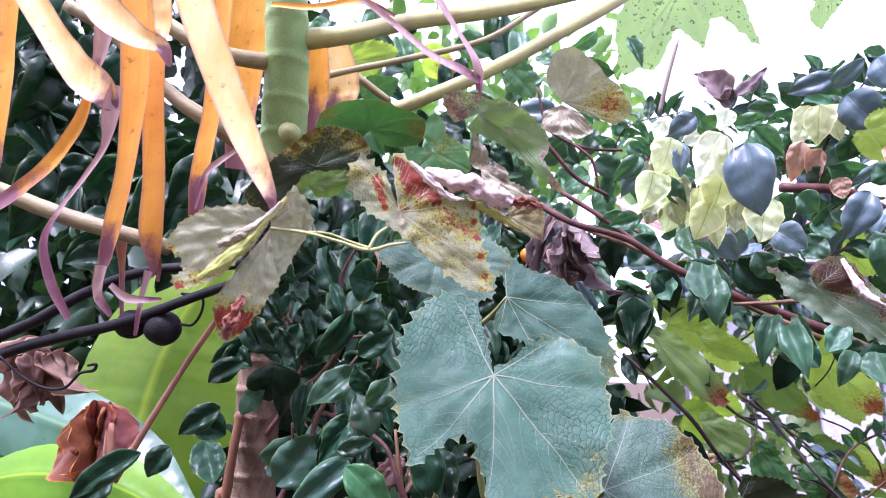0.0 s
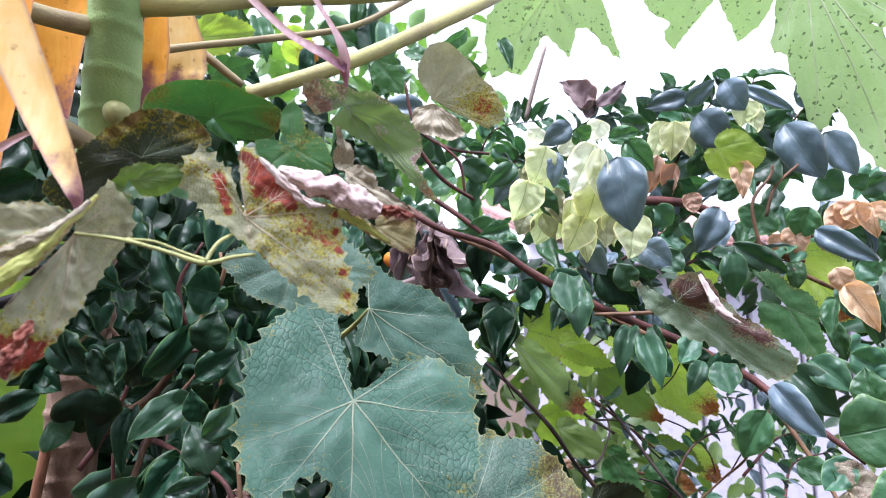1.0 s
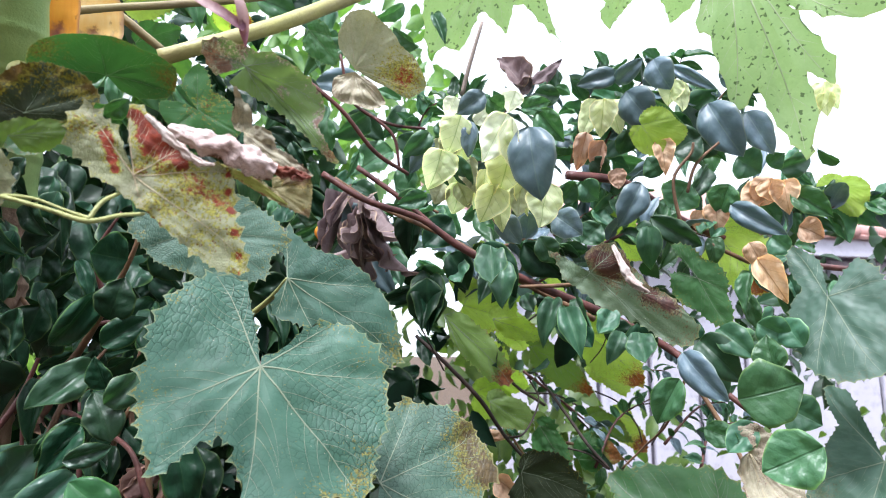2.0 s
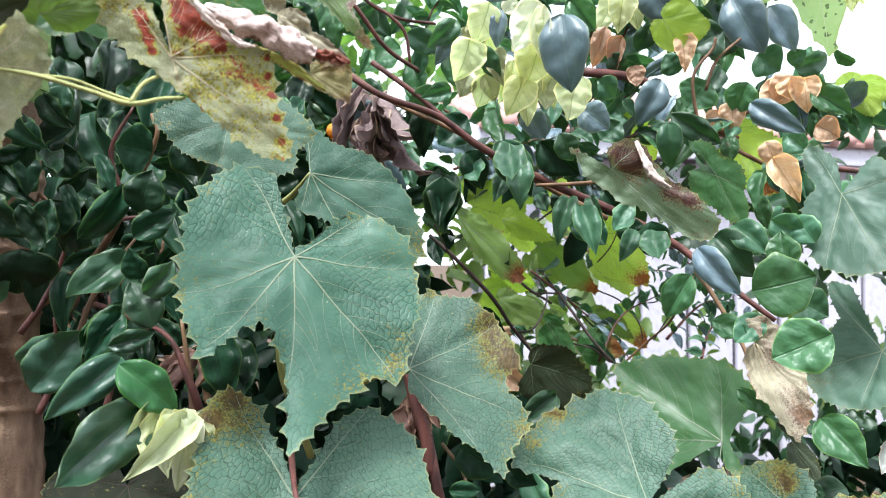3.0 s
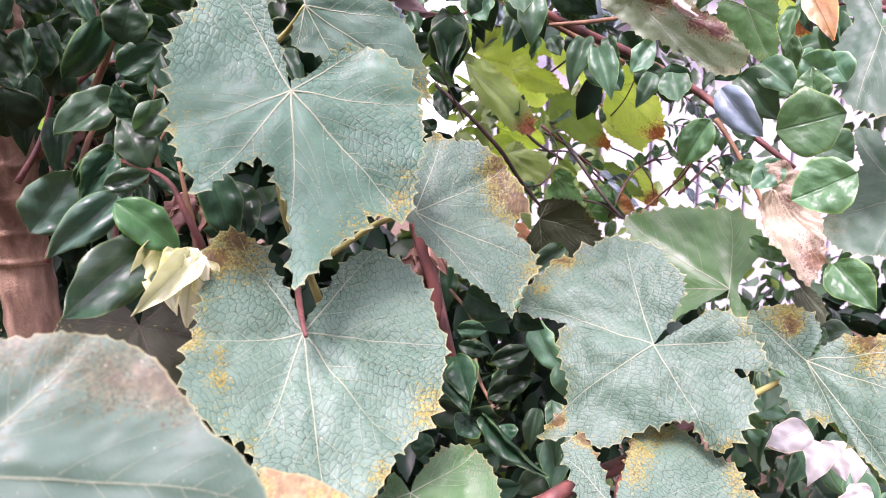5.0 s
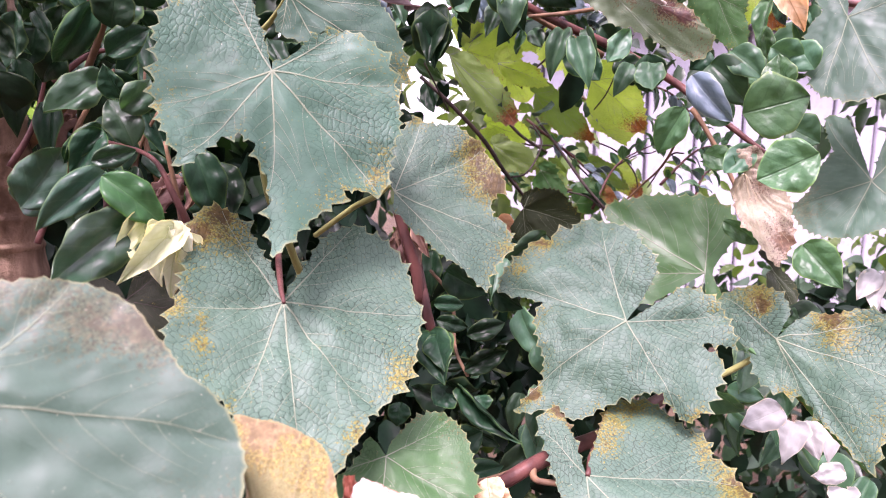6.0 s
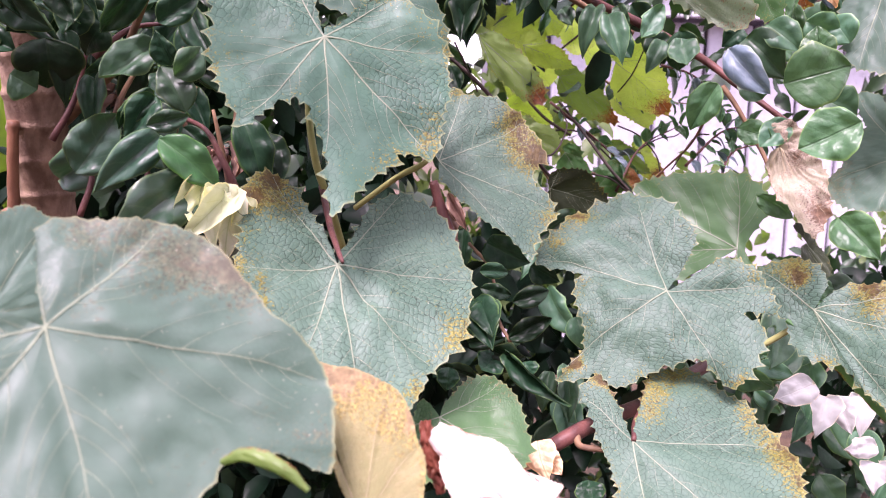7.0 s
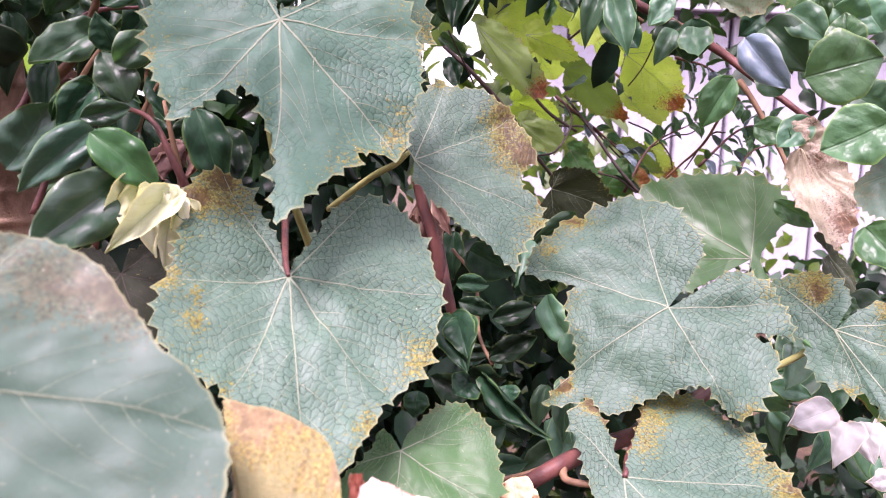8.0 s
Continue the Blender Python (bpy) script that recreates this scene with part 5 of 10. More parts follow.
vine_leaf((-0.1048, 0.7903, 1.6856), (123.3, 54.6, 33.4), 0.0344, ((-97.6, 0.24), (12.4, 0.16), (54.3, 0.54), (66.8, 0.87), (78.3, 1.09), (95.1, 1.05), (120.2, 0.87), (149.8, 0.73), (181.7, 0.61), (218.4, 0.7), (245.5, 0.98), (262.1, 1.51), (270.5, 1.52), (285.5, 1.29), (291.3, 0.7)), (-93, 221, 118, 83, 58,), DULL, 24, wave=0.10, edge=0.5, tooth=0.7, spots=((-0.30, 0.67, 0.38, 0.55), (0.05, 0.97, 0.22, 0.60), (-0.51, -0.20, 0.20, 1.10), (-0.59, 0.16, 0.18, 1.00),))
vine_leaf((-0.1071, 0.7815, 1.6701), (-21.7, 122.4, -111.8), 0.0357, ((25.7, 0.26), (70.2, 0.6), (83.7, 1.06), (94.1, 1.04), (98.3, 0.74), (114.4, 0.4), (163.7, 0.21), (235.2, 0.16), (295.8, 0.34), (317.5, 0.39)), (90, 108,), OLIVE, 25, wave=0.12, edge=0.4, tooth=0.6)
vine_leaf((0.0025, 0.8065, 1.73), (59.2, 141.8, -34.4), 0.0778, ((-3.2, 0.18), (42.3, 0.18), (73.8, 0.29), (83.3, 0.44), (86.7, 0.6), (88.4, 0.79), (88.8, 1), (92, 1.01), (93.5, 0.86), (97.7, 0.69), (104.1, 0.69), (113.5, 0.63), (123.7, 0.51), (135.3, 0.38), (152.7, 0.27), (182.6, 0.14), (240.3, 0.16), (277.5, 0.31), (288.8, 0.38), (309.1, 0.31), (332.7, 0.25)), (291, 148, 109, 90, 77,), BLUSH, 27, cup=0.15, wave=0.12, edge=0.5, tooth=0.5, spots=((0.12, -0.24, 0.12, 1.00), (0.12, -0.10, 0.07, 0.90), (-0.01, 0.92, 0.07, 0.90), (-0.12, 0.68, 0.05, 0.80), (-0.07, 0.31, 0.05, 0.80), (-0.04, -0.10, 0.07, 0.60),))
vine_leaf((0.0031, 0.7979, 1.6881), (89.3, 123.5, -6.4), 0.0477, ((40.6, 0.15), (67.6, 0.37), (76.5, 0.63), (82.4, 0.91), (91.3, 1.02), (92.8, 0.81), (96.7, 0.44), (156.8, 0.11), (214.1, 0.35), (224.4, 0.53), (232.6, 0.3), (302, 0.06)), (223, 90, 78,), BUFF, 28, wave=0.15, edge=0.4, tooth=0.4, spots=((0.01, 0.89, 0.09, 1.10),))
vine_leaf((0.0778, 0.9662, 1.8094), (110.3, 3.5, -5.4), 0.0481, ((-27.3, 0.25), (-23.5, 0.63), (-23, 1.13), (-7.5, 1.34), (7.5, 1.18), (32.7, 0.93), (58.3, 0.96), (82.9, 1.04), (96.9, 0.99), (116.6, 0.71), (132.3, 0.45), (137, 0.08)), (101, 69, 22, -9,), PALE, 29, wave=0.08, edge=0.2, tooth=0.3, cup=0.15, spots=((0.71, 0.02, 0.42, 0.60), (1.03, -0.08, 0.35, 0.50),))
vine_leaf((0.0763, 0.9626, 1.8055), (83.6, 144.8, -25.0), 0.0409, ((-22.7, 0.18), (-17.4, 0.44), (15.9, 0.69), (59.6, 0.75), (82.1, 0.97), (97.4, 1.01), (108.5, 0.66), (114, 0.18)), (86, 49,), BUFF, 129, wave=0.15, edge=0.5, tooth=0.2)
vine_leaf((0.287, 0.9492, 1.6322), (82.1, 133.8, -51.3), 0.0895, ((-79.1, 0.1), (-78.7, 0.25), (-78.3, 0.42), (-77.9, 0.52), (-68.2, 0.36), (-13.9, 0.22), (27.4, 0.2), (73.3, 0.42), (84.3, 0.64), (88.3, 0.88), (89.7, 1.02), (95.7, 1.15), (104.6, 1.15), (110.3, 0.93), (115.3, 0.76), (119.7, 0.56), (139.9, 0.4), (179.5, 0.37), (205.9, 0.28), (237.8, 0.17)), (276, 175, 114, 91, -17,), FADED, 30, cup=0.08, wave=0.10, tooth=0.6, edge=0.3, spots=((-0.17, 0.13, 0.18, 1.30), (-0.21, 0.59, 0.11, 1.20), (-0.25, 0.78, 0.09, 1.20), (-0.17, -0.05, 0.12, 0.80), (0.05, -0.41, 0.08, 0.70),))
leaf_curl(((-0.1538, 0.7408, 1.6024, 0.0021), (-0.1426, 0.7454, 1.6124, 0.0045), (-0.1329, 0.7495, 1.6239, 0.0041), (-0.1223, 0.7524, 1.6389, 0.0028), (-0.1118, 0.7563, 1.6546, 0.001)), GILT, 140, 180, None, "leaf_curl", "yellow-green fold of a withered leaf", 0.3)
leaf_curl(((-0.1466, 0.7439, 1.6226, 0.0014), (-0.1387, 0.7465, 1.6266, 0.0028), (-0.1306, 0.7485, 1.6325, 0.0028), (-0.1226, 0.7509, 1.6399, 0.0017), (-0.114, 0.7533, 1.651, 0.001)), BUFF, 200, 170, None, "leaf_curl", "brown-pink crumpled fold of a dry leaf", 0.6)
leaf_curl(((-0.13, 0.7488, 1.5938, 0.0017), (-0.1323, 0.7467, 1.5848, 0.0034), (-0.1349, 0.7452, 1.5764, 0.0037), (-0.1367, 0.7449, 1.5688, 0.0017)), RUSTED, 120, 180, None, "leaf_curl", "rust-brown shrivelled leaf tip", 0.7)
leaf_curl(((-0.0386, 0.7591, 1.6785, 0.0007), (-0.0311, 0.7611, 1.6721, 0.0021), (-0.0221, 0.7637, 1.6633, 0.0021), (-0.0132, 0.7649, 1.6577, 0.0017), (-0.0057, 0.7655, 1.6568, 0.0007)), PINKDRY, 150, 180, None, "leaf_curl", "white curled edge of a red-stained dry leaf", 0.85)
leaf_curl(((-0.0308, 0.775, 1.6781, 0.0021), (-0.0176, 0.7754, 1.6738, 0.0053), (-0.0027, 0.7756, 1.6688, 0.0064), (0.0113, 0.7772, 1.6639, 0.0064), (0.0227, 0.7803, 1.6594, 0.005)), ROSY, 190, 180, None, "leaf_curl", "rolled pink-white dried leaf edge", 0.6)
leaf_curl(((0.0205, 0.7798, 1.6614, 0.0032), (0.0276, 0.7801, 1.6594, 0.0036), (0.0352, 0.7801, 1.6579, 0.0032), (0.0423, 0.7816, 1.6577, 0.0011)), RUSTED, 130, 180, None, "leaf_curl", "torn rust-brown end of a rolled leaf", 0.7)
leaf_curl(((-0.0142, 0.7833, 1.6622, 0.0011), (-0.0013, 0.7836, 1.6594, 0.0032), (0.0115, 0.7851, 1.654, 0.0032), (0.0233, 0.7866, 1.6471, 0.0021), (0.0305, 0.7882, 1.6432, 0.0007)), GILT, 110, 185, None, "leaf_curl", "", 0.3)
leaf_curl(((0.299, 0.929, 1.6543, 0.0015), (0.3033, 0.9252, 1.6379, 0.0036), (0.3087, 0.9218, 1.6249, 0.0046), (0.3222, 0.9148, 1.6128, 0.0036), (0.3352, 0.9074, 1.6008, 0.0015)), PINKDRY, 140, 180, None, "leaf_curl", "white torn edge of a dry leaf", 0.55)
stem(((-0.1218, 0.7596, 1.6365, 0.0008), (-0.1017, 0.7644, 1.635, 0.0011), (-0.0811, 0.7667, 1.6302, 0.0011), (-0.0641, 0.7693, 1.6256, 0.0014), (-0.0513, 0.7748, 1.6301, 0.001), (-0.0411, 0.7818, 1.6331, 0.0009)), VINE, GREENSTEM)
stem(((-0.0635, 0.7693, 1.626, 0.0012), (-0.0594, 0.7751, 1.6368, 0.0011), (-0.0529, 0.7818, 1.6438, 0.0009)), VINE, GREENSTEM)
stem(((-0.1004, 0.7657, 1.6357, 0.0009), (-0.0888, 0.771, 1.6359, 0.0008), (-0.0754, 0.772, 1.6313, 0.0008), (-0.0626, 0.7703, 1.6269, 0.0011)), VINE, GREENSTEM)

# ---- papaya ----
papaya_leaf((0.5032, 1.0116, 2.0241), (-105.5, 11.9, 132.9), 0.2612, ((2.7, 0.08), (41, 0.22), (48.4, 0.35), (60.1, 0.37), (62.4, 0.42), (67.1, 0.5), (71.1, 0.61), (73.3, 0.73), (77.3, 0.69), (83.4, 0.61), (83.8, 0.68), (84.2, 0.74), (86.2, 0.84), (89.1, 0.94), (90, 1), (91.8, 0.94), (94.8, 0.89), (97, 0.83), (98.2, 0.76), (98.9, 0.69), (99.3, 0.63), (99.8, 0.65), (102.4, 0.7), (104.5, 0.76), (107.2, 0.72), (109.3, 0.63), (109.7, 0.53), (110.1, 0.43), (110.5, 0.35), (115.1, 0.44), (120.1, 0.54), (123.6, 0.61), (131.6, 0.7), (140.4, 0.57), (154, 0.25), (162.2, 0.1)), (49, 73, 90, 105, 124,), LIMEPAP, 60, wave=0.03)
papaya_leaf((0.5061, 1.1893, 2.1484), (61.0, -157.0, -15.9), 0.1236, ((23.1, 0.51), (34.7, 0.79), (57.1, 0.81), (76.9, 0.73), (77.3, 0.88), (82.1, 0.95), (90.1, 1.01), (90.8, 0.86), (97.4, 0.68), (107.9, 0.49), (123.6, 0.37), (131.2, 0.68), (131.6, 0.96), (142.4, 0.92), (158.5, 0.87), (173.8, 0.78), (188.6, 0.45)), (90, 130,), LIMEPAP, 61, wave=0.03)
papaya_leaf((0.2834, 1.2381, 2.115), (58.0, 149.1, -40.8), 0.1557, ((-41.6, 0.26), (-25.9, 0.55), (-14.9, 0.67), (-1.4, 0.78), (9.7, 0.91), (16.3, 0.96), (20.2, 0.83), (30.6, 0.81), (35, 0.66), (37.6, 0.45), (44.9, 0.39), (54.5, 0.47), (64.6, 0.58), (67.3, 0.64), (73.1, 0.54), (85, 0.43), (94.9, 0.49), (95.3, 0.66), (95.7, 0.85), (96.1, 1), (97.3, 0.85), (106, 0.68), (114, 0.58), (126.8, 0.48)), (15, 65, 90, 30,), LIMEPAP, 62, wave=0.04)
stem(((-0.196, 0.976, 1.877, 0.0115), (-0.174, 0.971, 1.880, 0.0108), (-0.131, 0.973, 1.886, 0.0097), (-0.079, 1.002, 1.916, 0.0089), (0.029, 1.051, 1.961, 0.0083), (0.155, 1.109, 2.026, 0.0083)), PAPAYA, PETIOLE, "petiole")
stem(((-0.079, 0.954, 1.797, 0.0069), (-0.048, 0.953, 1.810, 0.0067), (0.005, 0.971, 1.843, 0.0069), (0.075, 1.005, 1.900, 0.0070), (0.163, 1.057, 1.980, 0.0070), (0.296, 1.170, 2.127, 0.0075)), PAPAYA, PETIOLE, "petiole")
stem(((-0.202, 0.974, 1.856, 0.0091), (-0.237, 0.952, 1.851, 0.0083), (-0.261, 0.930, 1.850, 0.0080), (-0.298, 0.923, 1.872, 0.0075), (-0.346, 0.915, 1.897, 0.0069)), PAPAYA, PETIOLE_OLD, "petiole")
stem(((-0.204, 1.014, 1.758, 0.0094), (-0.230, 0.969, 1.767, 0.0083), (-0.255, 0.944, 1.782, 0.0080), (-0.292, 0.937, 1.807, 0.0069), (-0.346, 0.922, 1.860, 0.0064), (-0.389, 0.914, 1.886, 0.0064)), PAPAYA, PETIOLE_OLD, "petiole")
stem(((-0.300, 0.984, 1.667, 0.0077), (-0.323, 0.961, 1.673, 0.0075), (-0.387, 0.953, 1.690, 0.0080), (-0.440, 0.946, 1.709, 0.0080), (-0.483, 0.939, 1.726, 0.0080)), PAPAYA, PETIOLE_OLD, "petiole")
stem(((-0.181, 1.034, 1.869, 0.0040), (-0.148, 1.053, 1.888, 0.0038), (-0.089, 1.083, 1.917, 0.0040), (0.004, 1.130, 1.968, 0.0036), (0.078, 1.172, 2.040, 0.0038)), PAPAYA, PETIOLE_OLD, "petiole")
stem(((-0.162, 1.080, 1.905, 0.0047), (-0.135, 1.085, 1.886, 0.0047), (-0.108, 1.091, 1.867, 0.0040)), PAPAYA, PETIOLE_OLD, "petiole")


def papaya_trunk(points):
    """A ringed trunk, green at the top and brown below, down to the ground."""
    line = spline(points, 14)
    foot = line[-1]
    down = [(foot[0] + 0.002 * k, foot[1] + 0.004 * k, foot[2] * (1 - k / 20), foot[3] * (1 + 0.012 * k)) for k in range(1, 21)]
    line = np.vstack([line, down])
    sides = 20

    def tube(name, rows, skin):
        verts, faces = [], []
        mid = Vector(rows[len(rows) // 2][:3])
        for i, (x, y, z, r) in enumerate(rows):
            ring = 1 + (0.05 if skin is TRUNKGREEN else 0.08) * max(0, math.sin(z * 190 + 3 * noise.noise(Vector((z * 9, 0, 0))))) ** 3
            for k in range(sides):
                w = 2 * math.pi * k / sides
                s = r * ring * (1 + 0.04 * noise.noise(Vector((math.cos(w) * 2, math.sin(w) * 2, z * 25))))
                verts.append(Vector((x + s * math.cos(w), y + s * math.sin(w), z)) - mid)
        for i in range(len(rows) - 1):
            for k in range(sides):
                faces.append((i * sides + k, i * sides + (k + 1) % sides, (i + 1) * sides + (k + 1) % sides, (i + 1) * sides + k))
        part(name, mesh_of(name, verts, faces), skin, PAPAYA, "", Matrix.Translation(mid))

    fine = spline(line, 6)
    split = next(i for i, p in enumerate(fine) if p[2] < 1.69)
    tube("trunk_top", fine[:split + 2], TRUNKGREEN)
    tube("trunk", fine[split:], TRUNKBARK)


papaya_trunk(((-0.191, 0.935, 1.956, 0.0209), (-0.192, 0.957, 1.897, 0.0207), (-0.199, 0.989, 1.834, 0.0225), (-0.212, 1.033, 1.764, 0.0242), (-0.238, 1.097, 1.638, 0.0249), (-0.263, 1.164, 1.471, 0.0255), (-0.271, 1.195, 1.389, 0.0260)))
SCAR_AT, SCAR_R = (-0.1931, 0.9932, 1.7891), 0.0112
part("leaf_scar", lump_mesh("leaf_scar", SCAR_R, SCAR_AT), GREENSTEM, PAPAYA, "pale leaf scar on the trunk", Matrix.Translation(SCAR_AT))

# ---- dead palm frond ----
def blade(points, skin, curl):
    """A strap leaf along points (x, y, z, half width), hollowed across, browned at its tip."""
    local, mid = about(points)
    line = spline(local, 9)
    verts, wear, pale, faces = [], [], [], []
    cols = 7
    for i, (x, y, z, half) in enumerate(line):
        a, b = line[max(0, i - 1)], line[min(len(line) - 1, i + 1)]
        way = Vector(b[:3] - a[:3]).normalized()
        f = i / (len(line) - 1)
        twist = curl * 0.9 * math.sin(f * 5 + mid[0] * 40)
        face = Vector((math.sin(twist), -math.cos(twist), 0.1))
        side = way.cross(face).normalized()
        face = side.cross(way)
        for k in range(cols):
            u = 2 * k / (cols - 1) - 1
            w = max(half, 0.0006) * u * (1 + 0.06 * noise.noise(Vector((f * 9, u * 2, mid[2] * 30))))
            lift = half * (0.35 * u * u + 0.12 * noise.noise(Vector((f * 8, u * 1.5, mid[0] * 30))))
            verts.append(Vector((x, y, z)) + side * w + face * lift)
            wear.append(f ** 1.7)
            pale.append(abs(u) ** 5)
    for i in range(len(line) - 1):
        for k in range(cols - 1):
            p = i * cols + k
            faces.append((p, p + 1, p + cols + 1, p + cols))
    part("blade", mesh_of("blade", verts, faces, wear, pale), skin, STRAP, "", Matrix.Translation(mid))


blade(((-0.322, 0.779, 1.817, 0.0100), (-0.292, 0.779, 1.777, 0.0098), (-0.266, 0.777, 1.747, 0.0118), (-0.245, 0.771, 1.730, 0.0104), (-0.239, 0.774, 1.719, 0.0037)), YELLOW, 0.3)
blade(((-0.237, 0.771, 1.735, 0.0037), (-0.240, 0.774, 1.717, 0.0056), (-0.244, 0.778, 1.695, 0.0026), (-0.257, 0.781, 1.674, 0.0024), (-0.274, 0.785, 1.652, 0.0026), (-0.282, 0.788, 1.632, 0.0048), (-0.278, 0.794, 1.606, 0.0041), (-0.267, 0.799, 1.583, 0.0022)), MAUVE, 0.5)
blade(((-0.271, 0.774, 1.812, 0.0117), (-0.246, 0.771, 1.785, 0.0118), (-0.223, 0.766, 1.766, 0.0082), (-0.208, 0.768, 1.760, 0.0056), (-0.202, 0.771, 1.748, 0.0015)), YELLOW, 0.4)
blade(((-0.212, 0.770, 1.800, 0.0088), (-0.211, 0.774, 1.778, 0.0057), (-0.212, 0.768, 1.760, 0.0030)), YELLOW, 0.2)
blade(((-0.259, 0.810, 1.837, 0.0094), (-0.250, 0.814, 1.770, 0.0117), (-0.249, 0.816, 1.709, 0.0090), (-0.253, 0.816, 1.654, 0.0080), (-0.260, 0.821, 1.631, 0.0056), (-0.263, 0.823, 1.618, 0.0016)), ORANGE, 0.25)
blade(((-0.252, 0.829, 1.849, 0.0111), (-0.247, 0.835, 1.766, 0.0096), (-0.241, 0.839, 1.699, 0.0098), (-0.238, 0.839, 1.651, 0.0096), (-0.237, 0.843, 1.628, 0.0038), (-0.238, 0.845, 1.618, 0.0010)), ORANGE, 0.25)
blade(((-0.192, 0.760, 1.806, 0.0123), (-0.171, 0.762, 1.754, 0.0113), (-0.148, 0.763, 1.706, 0.0099), (-0.132, 0.759, 1.677, 0.0076), (-0.121, 0.754, 1.656, 0.0047), (-0.120, 0.756, 1.647, 0.0013)), YELLOW, 0.35)
blade(((-0.224, 0.886, 1.881, 0.0090), (-0.228, 0.896, 1.780, 0.0088), (-0.235, 0.898, 1.714, 0.0082), (-0.239, 0.905, 1.679, 0.0058)), ORANGE, 0.2)
blade(((-0.380, 0.839, 1.858, 0.0106), (-0.376, 0.843, 1.786, 0.0082), (-0.375, 0.845, 1.724, 0.0049), (-0.379, 0.852, 1.689, 0.0031)), ORANGE, 0.2)
blade(((-0.277, 0.805, 1.752, 0.0025), (-0.287, 0.810, 1.724, 0.0049), (-0.305, 0.814, 1.697, 0.0061), (-0.327, 0.817, 1.677, 0.0069), (-0.352, 0.818, 1.660, 0.0074)), ORANGE, 0.3)
blade(((-0.257, 1.009, 1.970, 0.0298), (-0.257, 1.023, 1.897, 0.0267), (-0.261, 1.036, 1.830, 0.0187), (-0.267, 1.048, 1.769, 0.0124)), ORANGE, 0.1)
blade(((-0.172, 1.007, 1.907, 0.0072), (-0.175, 1.017, 1.854, 0.0145), (-0.182, 1.028, 1.800, 0.0109)), ORANGE, 0.1)
blade(((-0.173, 1.063, 1.932, 0.0164), (-0.166, 1.074, 1.881, 0.0250), (-0.165, 1.083, 1.836, 0.0164)), YELLOW, 0.1)
blade(((-0.292, 0.831, 1.822, 0.0075), (-0.296, 0.837, 1.792, 0.0058), (-0.304, 0.843, 1.761, 0.0022)), MAUVE, 0.3)
blade(((-0.033, 0.799, 1.820, 0.0026), (-0.016, 0.796, 1.788, 0.0030), (-0.002, 0.792, 1.762, 0.0034), (0.002, 0.796, 1.746, 0.0028), (0.003, 0.798, 1.738, 0.0010)), MAUVE, 0.9)
blade(((-0.086, 0.796, 1.815, 0.0020), (-0.058, 0.802, 1.794, 0.0024), (-0.033, 0.799, 1.770, 0.0027), (-0.011, 0.793, 1.755, 0.0034), (0.002, 0.795, 1.748, 0.0027)), MAUVE, 0.3)
blade(((-0.156, 0.820, 1.823, 0.0021), (-0.122, 0.823, 1.822, 0.0030), (-0.088, 0.824, 1.827, 0.0026), (-0.063, 0.828, 1.817, 0.0017)), ORANGE, 0.2)
blade(((-0.146, 0.766, 1.690, 0.0011), (-0.160, 0.767, 1.681, 0.0021), (-0.169, 0.768, 1.672, 0.0018), (-0.175, 0.771, 1.651, 0.0011)), MAUVE, 0.3)
blade(((-0.257, 0.812, 1.621, 0.0039), (-0.259, 0.816, 1.602, 0.0043), (-0.251, 0.820, 1.587, 0.0016)), MAUVE, 0.3)
blade(((-0.251, 0.815, 1.608, 0.0020), (-0.238, 0.818, 1.599, 0.0031), (-0.216, 0.820, 1.599, 0.0012)), MAUVE, 0.3)
blade(((-0.255, 0.829, 1.641, 0.0041), (-0.254, 0.833, 1.621, 0.0029), (-0.255, 0.840, 1.588, 0.0012)), BROWN, 0.3)
blade(((-0.235, 0.834, 1.621, 0.0033), (-0.241, 0.839, 1.597, 0.0025), (-0.245, 0.843, 1.575, 0.0012)), MAUVE, 0.3)
blade(((-0.234, 0.841, 1.639, 0.0029), (-0.233, 0.844, 1.627, 0.0021), (-0.234, 0.846, 1.615, 0.0010)), BROWN, 0.3)

# ---- banana ----
def banana_leaf(points, droop, skin=None):
    """A broad leaf with a raised midrib and fine ribs across it."""
    local, mid = about(points)
    line = spline(local, 12)
    verts, wear, faces = [], [], []
    cols = 13
    for i, (x, y, z, half) in enumerate(line):
        a, b = line[max(0, i - 1)], line[min(len(line) - 1, i + 1)]
        way = Vector(b[:3] - a[:3]).normalized()
        side = way.cross(Vector((0.15, -1, 0.35))).normalized()
        face = side.cross(way)
        for k in range(cols):
            u = 2 * k / (cols - 1) - 1
            lift = half * (-droop * u * u + 0.10 * (1 - abs(u)) ** 8 + 0.03 * noise.noise(Vector((i * 0.3, u * 2, mid[0] * 9))))
            lift += 0.0008 * math.sin(i * 2.4 + abs(u) * 4)
            verts.append(Vector((x, y, z)) + side * (half * u) + face * lift)
            wear.append(1.0 if k == cols // 2 else 0.3)
    for i in range(len(line) - 1):
        for k in range(cols - 1):
            p = i * cols + k
            faces.append((p, p + 1, p + cols + 1, p + cols))
    part("leaf", mesh_of("leaf", verts, faces, wear), skin or BANANA, BANANA_PLANT, "", Matrix.Translation(mid))


